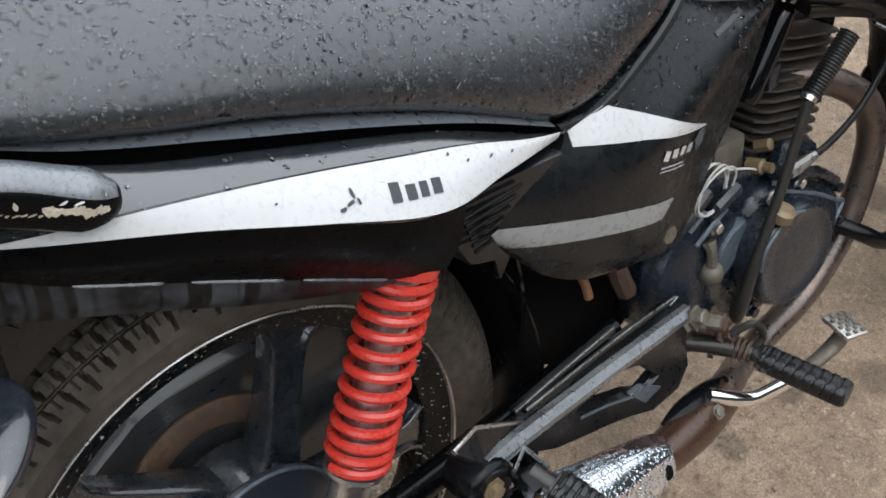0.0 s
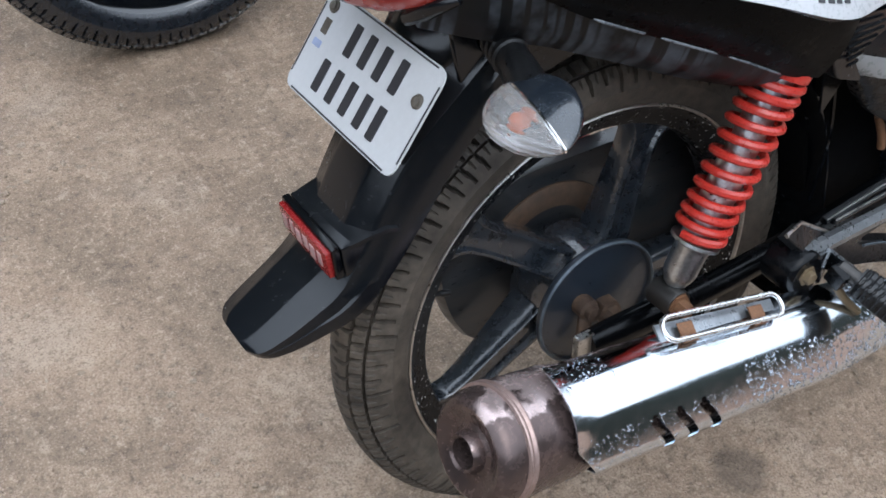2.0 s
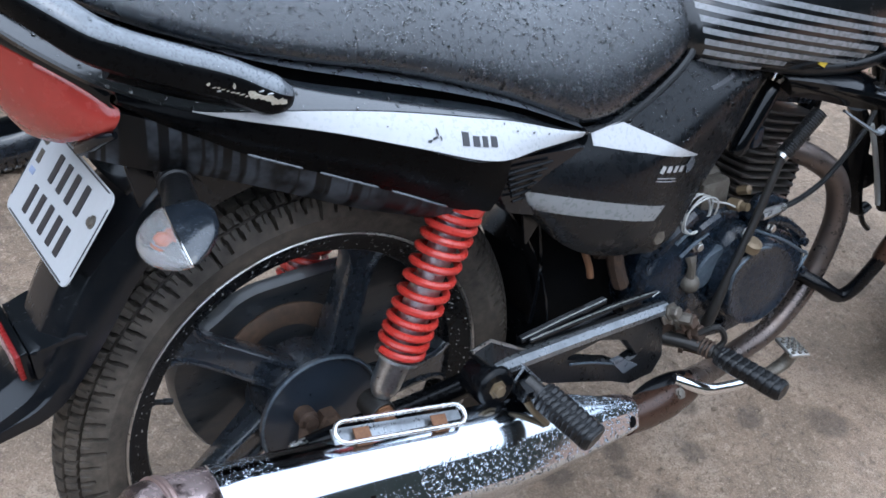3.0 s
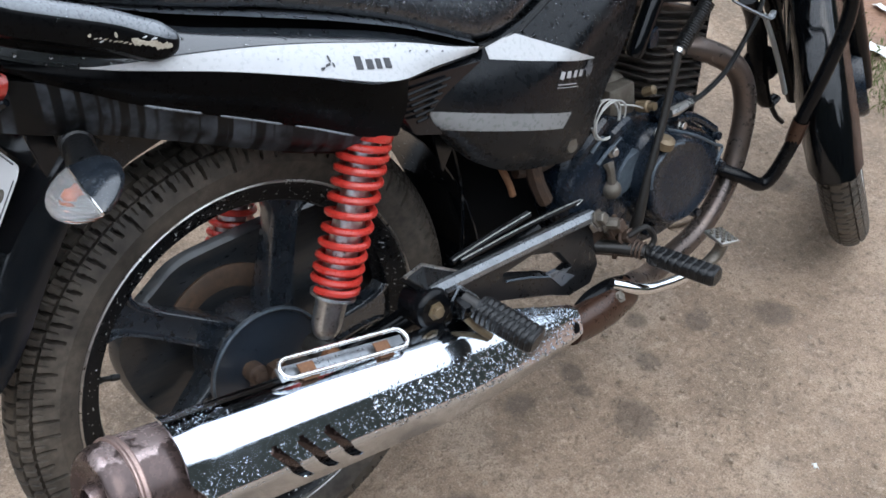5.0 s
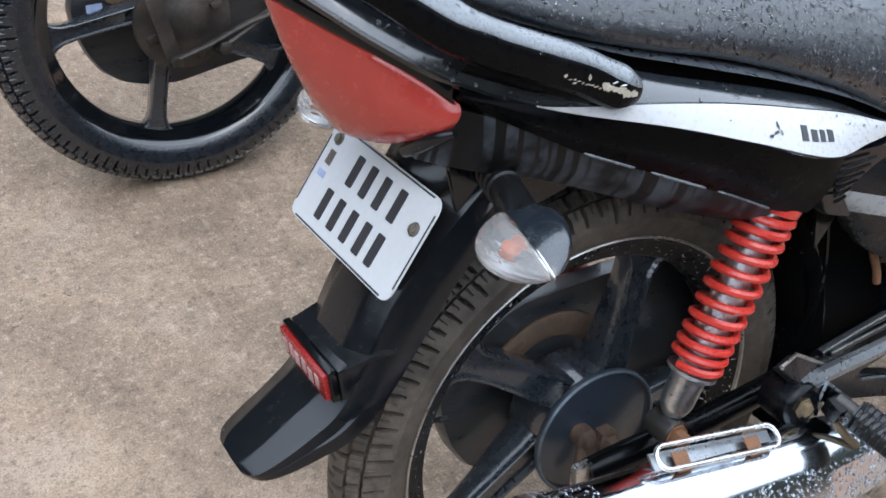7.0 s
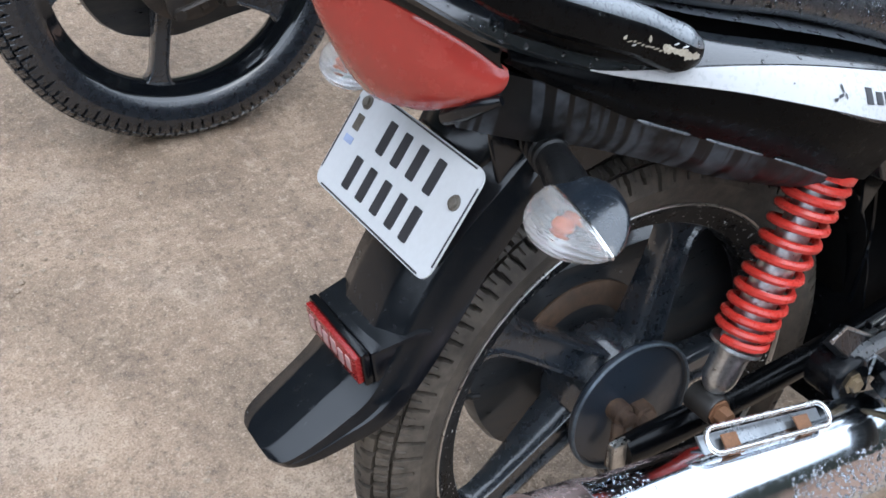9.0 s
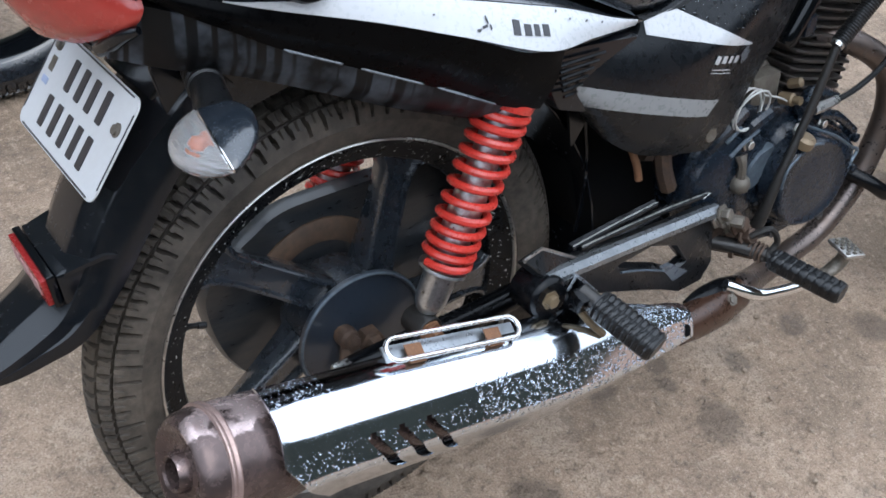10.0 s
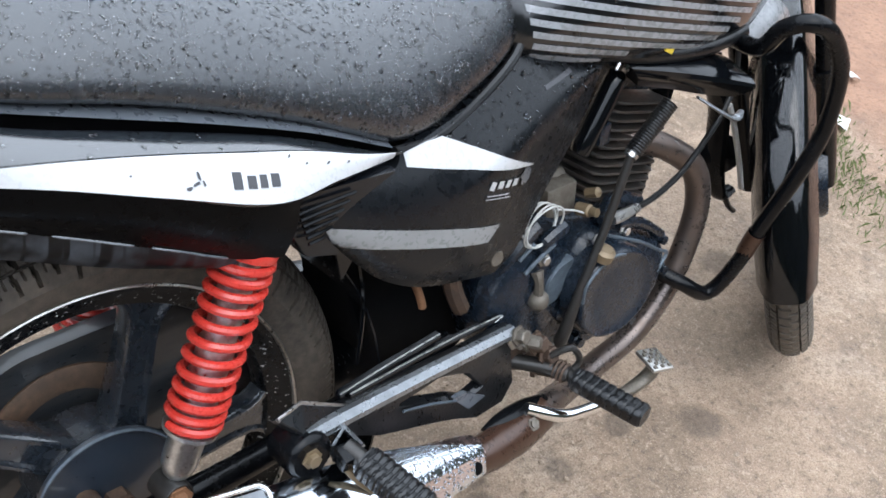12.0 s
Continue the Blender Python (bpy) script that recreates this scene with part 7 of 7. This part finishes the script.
def tank():
    # half sections: x, side y, widest z, bottom z, top z
    st = ((0.475, 0.075, 0.40, 0.385, 0.485), (0.50, 0.105, 0.415, 0.385, 0.50), (0.55, 0.120, 0.42, 0.372, 0.53), (0.62, 0.135, 0.425, 0.362, 0.56), (0.70, 0.146, 0.43, 0.352, 0.58), (0.78, 0.152, 0.43, 0.345, 0.585), (0.85, 0.150, 0.43, 0.345, 0.575),
          (0.905, 0.125, 0.43, 0.35, 0.55), (0.935, 0.08, 0.44, 0.37, 0.52))
    rings, n = [], 60
    lay = []
    for i in range(n + 1):
        x, w, zm, zb, zt = (smooth_lerp([s[k] for s in st], i / n) for k in range(5))
        half = [(0.55, zb - 0.006), (0.86, zb), (0.95, zb + (zm - zb) * 0.3), (0.985, zb + (zm - zb) * 0.65), (1.0, zm), (0.94, zm + (zt - zm) * 0.28), (0.80, zm + (zt - zm) * 0.58), (0.58, zm + (zt - zm) * 0.82), (0.32, zm + (zt - zm) * 0.95), (0, zt)]
        ring = [Vector((x, MID - w * a, z)) for a, z in half] + [Vector((x, MID + w * a, z)) for a, z in reversed(half[:-1])]
        lay.append(ring)
        rings.append(ring)
    bm = bmesh.new()
    loft(bm, rings)
    ob = part("fuel_tank", bm, TANK_PAINT, bike, "glossy black fuel tank with eight silver pinstripes", sharp=60)

    def surf(f, z):
        """The outer skin at a place f along the tank and a height."""
        k = f * n
        i = min(int(k), n - 1)
        side = [lay[i][j].lerp(lay[i + 1][j], k - i) for j in range(1, 8)]
        for a, b in zip(side, side[1:]):
            if a.z <= z <= b.z:
                return a.lerp(b, (z - a.z) / max(b.z - a.z, 1e-6))
        return side[0] if z < side[0].z else side[-1]
    ends = (0.865, 0.842, 0.822, 0.805, 0.79, 0.775, 0.64, 0.605)

    def along(x):
        for i in range(n):
            x0, x1 = lay[i][0].x, lay[i + 1][0].x
            if x <= x1:
                return (i + max(0.0, x - x0) / (x1 - x0)) / n
        return 1.0
    for k, end in enumerate(ends):
        rows = [[], []]
        for i in range(30):
            x = 0.492 + 0.002 * k + (end - 0.492 - 0.002 * k) * i / 29
            z = 0.487 - 0.0133 * k - 0.24 * (x - 0.48)
            for row, dz in ((rows[0], 0.0036), (rows[1], -0.0036)):
                row.append(surf(along(x), z + dz) + Vector((0, -0.0014, 0.0004)))
        bm = bmesh.new()
        shell(bm, rows, Vector((0, 0.0008, 0)))
        part("pinstripe", bm, STRIPE, ob, "silver-white pinstripe")
    # emblem: a round plain shape
    bm = bmesh.new()
    c = surf(0.52, 0.505)
    lathe(bm, [(0.0, 0.0125), (0.0015, 0.013), (0.0015, 0.0165), (0.0, 0.017)], c + Vector((0, -0.0005, 0)), (0, -0.9, 0.42), 24)
    part("emblem", bm, SILVER_AND_SHEEN, ob, "round grey emblem")
    # lower shroud wedge and its bright upper face
    bm = bmesh.new()
    rows = patch_rows([[(0.66, -0.10, 0.353), (0.72, -0.115, 0.35), (0.78, -0.13, 0.339), (0.845, -0.155, 0.311)],
                       [(0.675, -0.125, 0.335), (0.72, -0.15, 0.328), (0.78, -0.172, 0.314), (0.842, -0.188, 0.296)],
                       [(0.71, -0.105, 0.30), (0.75, -0.125, 0.293), (0.79, -0.145, 0.283), (0.835, -0.165, 0.275)]], 24, 10)
    shell(bm, rows, Vector((0, 0.02, 0.006)))
    sh = part("tank_shroud", bm, BLACK_PAINT, ob, "glossy black lower tank shroud")
    bm = bmesh.new()
    tube(bm, [(0.635, -0.1, 0.362), (0.70, -0.128, 0.352), (0.78, -0.14, 0.345), (0.86, -0.14, 0.352)], 0.012, 10, 4)
    part("hose", bm, GRIP_RUBBER, sh, "black rubber hose")
    bm = bmesh.new()
    box(bm, (0.711, -0.143, 0.362), (0.016, 0.004, 0.012), Matrix.Rotation(0.5, 3, "Y"), 0.001)
    part("tag", bm, YELLOW, sh, "small yellow tag")
    return ob


tank_ob = tank()

# ---------------------------------------------------------------- front end, steered to the left
STEER = pose(1.236, -0.042, -0.016, -13, 0, 34)


def front_end():
    w = make_wheel("front_wheel", bike, 30, RUBBER_FRONT, "muddy front wheel turned to its left", style="blocks", sec=0.0355)
    w.matrix_basis = STEER
    bm = bmesh.new()
    for y in (-0.062, 0.062):
        tube(bm, [(0.0, y, -0.02), (-0.02, y, 0.04), (-0.115, y, 0.235)], [0.015, 0.018, 0.018], 16, 3)
        tube(bm, [(-0.11, y, 0.225), (-0.2, y, 0.41), (-0.285, y, 0.585)], 0.0145, 14, 3)
    fk = part("front_fork", bm, BLACK_SATIN, bike, "black front fork")
    fk.matrix_basis = STEER
    bm = bmesh.new()
    for z, x in ((0.43, -0.205), (0.585, -0.28)):
        box(bm, (x + 0.01, 0, z), (0.05, 0.2, 0.03), Matrix.Rotation(radians(-26), 3, "Y"), 0.008)
    part("fork_clamp", bm, BLACK_SATIN, fk, "black fork clamp")
    bm = bmesh.new()
    lathe(bm, [(-0.06, 0.0), (-0.06, 0.07), (-0.05, 0.075), (0.0, 0.07), (0.0, 0.0)], (0, -0.005, 0), (0, 1, 0), 32)
    part("front_brake", bm, ENGINE, fk, "black front brake drum")
    bm = bmesh.new()
    tube(bm, [(-0.06, 0.095, 0.25), (-0.085, 0.105, 0.1), (-0.06, 0.1, -0.01), (-0.03, 0.09, -0.05)], 0.005, 8, 4)
    part("cable", bm, GRIP_RUBBER, fk, "black front brake cable")
    # mudguard
    rows = []
    for i in range(49):
        a = radians(44 + 141 * i / 48)
        e = i / 48
        r = 0.333 + 0.016 * max(0.0, (e - 0.86) / 0.14) ** 1.4
        wd = 0.047 - 0.01 * max(0, (0.2 - e) / 0.2) - 0.004 * max(0, (e - 0.9) / 0.1)
        turn = 0.055 * (1 - 0.35 * abs(2 * e - 1) ** 3)
        row = []
        for k in range(13):
            q = -1 + k / 6
            rr = r - turn * max(0, (abs(q) - 0.55) / 0.45) ** 1.4 + 0.015 * (1 - q * q)
            row.append(Vector((rr * math.cos(a), wd * (q if abs(q) < 0.55 else math.copysign(0.55 + (abs(q) - 0.55) * 0.9, q)) * 1.05, rr * math.sin(a))))
        rows.append(row)
    bm = bmesh.new()
    grid(bm, rows)
    bmesh.ops.solidify(bm, geom=list(bm.faces), thickness=0.003)
    part("front_mudguard", bm, GLOSS_PAINT, fk, "glossy wet black front mudguard", sharp=50)
    # head lamp cowl side and handlebar
    bm = bmesh.new()
    rows = patch_rows([[(0.858, -0.142, 0.343), (0.89, -0.14, 0.366), (0.928, -0.132, 0.385)], [(0.87, -0.15, 0.332), (0.915, -0.15, 0.352), (0.958, -0.138, 0.362)], [(0.881, -0.142, 0.321), (0.93, -0.145, 0.328), (0.989, -0.13, 0.338)]], 12, 10)
    shell(bm, rows, Vector((0, 0.01, 0)))
    part("fairing_wing", bm, STRIPE, bike, "silver grey fairing wing beside the tank")
    bm = bmesh.new()
    tube(bm, [(0.94, -0.10, 0.29), (0.945, -0.11, 0.34), (0.95, -0.12, 0.42), (0.94, -0.13, 0.52)], 0.005, 8, 4)
    part("control_cable", bm, GRIP_RUBBER, bike, "black control cable")
    bm = bmesh.new()
    tube(bm, [(0.955, -0.09, 0.29), (0.965, -0.10, 0.36), (0.975, -0.10, 0.46), (0.96, -0.11, 0.55)], 0.0045, 8, 4)
    part("control_cable", bm, GRIP_RUBBER, bike, "black control cable")
    bm = bmesh.new()
    bar = [(-0.25, -0.33, 0.66), (-0.25, -0.20, 0.70), (-0.27, -0.06, 0.66), (-0.27, 0.06, 0.66), (-0.25, 0.20, 0.70), (-0.25, 0.33, 0.66)]
    tube(bm, bar, 0.011, 12, 5)
    hb = part("handlebar", bm, BLACK_SATIN, bike, "black tubular handlebar")
    hb.matrix_basis = STEER
    bm = bmesh.new()
    lathe(bm, [(0, 0.03), (0.03, 0.085), (0.10, 0.095), (0.14, 0.09), (0.15, 0.0)], (-0.24, 0, 0.52), (1, 0, 0), 32)
    hl = part("head_lamp", bm, BLACK_PAINT, bike, "black head lamp shell")
    hl.matrix_basis = STEER
    bm = bmesh.new()
    lathe(bm, [(-0.025, 0.0), (-0.025, 0.02), (-0.01, 0.03), (0.0, 0.033), (0.005, 0.032), (0.007, 0.02), (0.01, 0.008), (0.01, 0.0)], (1.045, -0.025, 0.075), (-0.75, -0.6, 0.1), 24)
    horn = part("horn", bm, BLACK_SATIN, bike, "round black horn beside the fork")
    bm = bmesh.new()
    tube(bm, [(1.0, -0.02, 0.2), (1.03, -0.02, 0.15), (1.045, -0.02, 0.05), (1.065, -0.025, -0.005), (1.09, -0.03, 0.0)], [0.018, 0.02, 0.02, 0.016, 0.012], 10, 5, flat=0.6)
    part("bracket", bm, BLACK_SATIN, horn, "black horn bracket")
    bm = bmesh.new()
    tube(bm, [(1.0, -0.055, 0.18), (1.02, -0.06, 0.134), (1.05, -0.06, 0.07), (1.07, -0.06, 0.02)], 0.0045, 8, 4)
    part("lead", bm, PALE_WIRE, horn, "pale cable beside the horn")
    # small arm of the front brake lever seen below the shroud
    bm = bmesh.new()
    tube(bm, [(0.82, -0.12, 0.262), (0.855, -0.135, 0.238), (0.885, -0.14, 0.222), (0.905, -0.135, 0.226)], [0.004, 0.005, 0.007, 0.004], 8, 4, flat=0.5)
    part("horn_bracket", bm, GREY_METAL, bike, "dull steel bracket tip")


front_end()


def crash_guard():
    bm = bmesh.new()
    tube(bm, [(0.80, -0.05, -0.005), (0.84, -0.13, -0.03), (0.887, -0.15, -0.057), (0.91, -0.175, 0.0), (0.91, -0.2, 0.075), (0.92, -0.23, 0.165), (0.932, -0.245, 0.235), (0.907, -0.26, 0.323),
              (0.866, -0.26, 0.38), (0.83, -0.25, 0.40), (0.822, -0.22, 0.385), (0.84, -0.18, 0.345), (0.87, -0.1, 0.34), (0.9, MID, 0.34)], 0.0115, 14, 6)
    g = part("crash_guard", bm, BLACK_SATIN, bike, "black tubular crash guard, rust showing at its bend")
    bm = bmesh.new()
    tube(bm, [(0.9135, -0.181, 0.02), (0.9105, -0.188, 0.04), (0.9095, -0.195, 0.06)], 0.0131, 14, 3, cap=False)
    part("rust_band", bm, BROWN_PIPE, g, "rusty patch")


crash_guard()

# ---------------------------------------------------------------- rain
def flank(c):
    """Degrees round the silencer's axis, from its outer side upwards."""
    d = c - MUF0
    return math.degrees(math.atan2(d.dot(MUU), d.dot(MUS)))


droplets(seat_ob, 8000, 0.0007, 0.0027, 1, up=0.1, keep=lambda c: c.y < 0.02, height=0.34)
droplets(tail_cowl, 700, 0.0007, 0.0030, 2, up=0.3, keep=lambda c: c.y < 0.02)
droplets(side, 420, 0.0007, 0.0032, 3, up=0.12, keep=lambda c: c.z > 0.31 and c.x > 0.36)
droplets(heat_cover, 1300, 0.0007, 0.0026, 4, up=-0.25, keep=lambda c: c.x > 0.0 and -2 < flank(c) < 40, height=0.45)
droplets(heat_cover, 420, 0.0005, 0.0014, 8, up=-0.25, keep=lambda c: -0.24 < c.x < 0.0 and -2 < flank(c) < 26, height=0.6)
droplets(heat_cover, 130, 0.0006, 0.0016, 9, up=0.2, keep=lambda c: -0.24 < c.x < -0.15 and flank(c) > 68, height=0.6)
droplets(heat_cover, 700, 0.0007, 0.0024, 10, up=0.0, keep=lambda c: c.x > 0.2 and flank(c) > 36, height=0.45)
droplets(rail, 240, 0.0008, 0.0028, 6, up=0.3)
droplets(tank_ob, 260, 0.0008, 0.0026, 7, up=0.1, keep=lambda c: c.y < 0.0)

# ---------------------------------------------------------------- the second motorcycle, parked behind
other = new("motorcycle")
other.matrix_world = pose(-0.125, 1.0, 0.3014, -11, 0, 0)
tagged(other, label="second wet black motorcycle with rusty brake drum parked on dirt", category="motorcycle")


def second_rear():
    wheel = make_wheel("rear_wheel", other, 255, RUBBER_WET, "black five-spoke rear wheel with a wet tyre", GLOSS_PAINT, WHEEL_BLACK, sec=0.0445, slim=0.76, cut=0.5)
    bm = bmesh.new()
    lathe(bm, [(0.0, 0.07), (-0.012, 0.078), (-0.016, 0.083), (-0.024, 0.082), (-0.026, 0.074), (-0.024, 0.05), (-0.03, 0.034), (-0.036, 0.018), (-0.036, 0.0)], (0, -0.03, 0), (0, 1, 0), 56)
    drum = part("brake_panel", bm, DRUM, wheel, "round brown-grey brake panel, dirty and rusty")
    for k in range(4):
        a = radians(20 + 90 * k)
        bm = bmesh.new()
        box(bm, (0.06 * math.cos(a), -0.058, 0.06 * math.sin(a)), (0.018, 0.012, 0.012), Matrix.Rotation(-a, 3, "Y"), 0.003)
        part("lug", bm, DRUM, drum)
    bm = bmesh.new()
    slab(bm, [(-0.068, 0.055), (-0.044, 0.058), (-0.016, -0.052), (-0.022, -0.068), (-0.04, -0.066)], lambda x, z: -0.083, 0.007, 0.008, 0.002)
    lathe(bm, [(-0.018, 0.0), (-0.018, 0.009), (-0.003, 0.0095), (0.018, 0.011), (0.018, 0.0)], (-0.029, -0.077, -0.055), (0, 1, 0), 12)
    part("brake_arm", bm, DRUM, drum, "brown rusty brake lever")
    bm = bmesh.new()
    tube(bm, [(-0.03, -0.088, -0.05), (0.03, -0.086, -0.035), (0.15, -0.082, 0.0), (0.45, -0.08, 0.03)], 0.006, 8, 4, flat=0.8)
    part("brake_rod", bm, DRUM, drum, "dull steel brake rod")
    bm = bmesh.new()
    tube(bm, [(0.045, -0.074, -0.045), (0.06, -0.074, -0.043), (0.2, -0.074, 0.02), (0.4, -0.074, 0.04)], [0.016, 0.012, 0.010, 0.010], 8, 4, flat=0.5)
    bolt(bm, (0.056, -0.08, -0.045), (0, -1, 0), 0.012, 0.012)
    part("torque_link", bm, DRUM, drum, "grey-brown torque link")


second_rear()
case_two = chain_case(other)
case_two.location = (-0.01, 0, -0.03)
bm = bmesh.new()
slab(bm, [(-0.122, 0.022), (-0.095, 0.022), (-0.095, 0.046), (-0.122, 0.046)], lambda x, z: 0.0455, 0.001, 0.002, 0.0004)
part("pale_label", bm, PLATE_BLUE, case_two, "small pale blue label")
swing_arm(0.092, other)


def second_body():
    """The low parts that show past the first machine's seat: engine, chrome bar, frame and front wheel."""
    bm = bmesh.new()
    slab(bm, [(0.74, -0.13), (0.92, -0.14), (0.905, 0.02), (0.875, 0.17), (0.73, 0.17), (0.725, 0.0)], lambda x, z: -0.085, 0.17, 0.02, 0.008)
    lathe(bm, [(-0.02, 0.0), (-0.02, 0.045), (-0.012, 0.055), (0.03, 0.06)], (0.815, -0.095, 0.03), (0, 1, 0), 28)
    part("engine", bm, BROWN_PIPE, other, "dark brown grimy engine casing")
    bm = bmesh.new()
    slab(bm, [(0.40, -0.06), (0.725, -0.09), (0.73, 0.1), (0.5, 0.12), (0.40, 0.06)], lambda x, z: -0.05, 0.1, 0.02, 0.006)
    part("gearbox", bm, ENGINE, other, "dark engine casing behind a chrome bar")
    bm = bmesh.new()
    tube(bm, [(0.53, -0.07, 0.03), (0.575, -0.105, 0.012), (0.63, -0.11, -0.026), (0.70, -0.11, -0.03), (0.738, -0.108, -0.008), (0.757, -0.105, 0.03), (0.765, -0.08, 0.12), (0.76, -0.05, 0.2)], 0.0105, 12, 6)
    part("leg_guard", bm, CHROME, other, "bent chrome guard bar")
    bm = bmesh.new()
    tube(bm, [(0.55, -0.1, 0.005), (0.58, -0.11, 0.03), (0.63, -0.11, 0.075)], 0.009, 10, 4)
    part("stay", bm, CHROME, other, "chrome stay")
    bm = bmesh.new()
    tube(bm, [(0.46, -0.06, 0.02), (0.43, -0.12, 0.022), (0.40, -0.2, 0.025)], 0.013, 12, 4)
    part("footrest", bm, BROWN_GRIME, other, "muddy footrest")
    bm = bmesh.new()
    tube(bm, [(0.40, MID, 0.02), (0.38, MID, 0.16), (0.45, MID, 0.28), (0.75, MID, 0.33), (1.0, MID, 0.44)], 0.02, 12, 5)
    part("frame_tube", bm, BLACK_SATIN, other, "black frame tube")
    fw = make_wheel("front_wheel", other, 30, RUBBER_MUD, "muddy front wheel", style="ribs", sec=0.038)
    fw.location = (1.29, -0.01, 0.0)
    for y in (-0.085, 0.07):
        bm = bmesh.new()
        tube(bm, [(1.29, y, 0.0), (1.2, y, 0.2), (1.09, y, 0.44)], [0.022, 0.02, 0.016], 14, 3)
        part("fork_leg", bm, STEEL, fw, "dull steel fork leg")
    bm = bmesh.new()
    tube(bm, [(1.09, -0.09, 0.44), (1.05, MID, 0.445), (1.09, 0.075, 0.44)], 0.02, 12, 3)
    part("fork_yoke", bm, BLACK_SATIN, fw, "black fork yoke")


second_body()
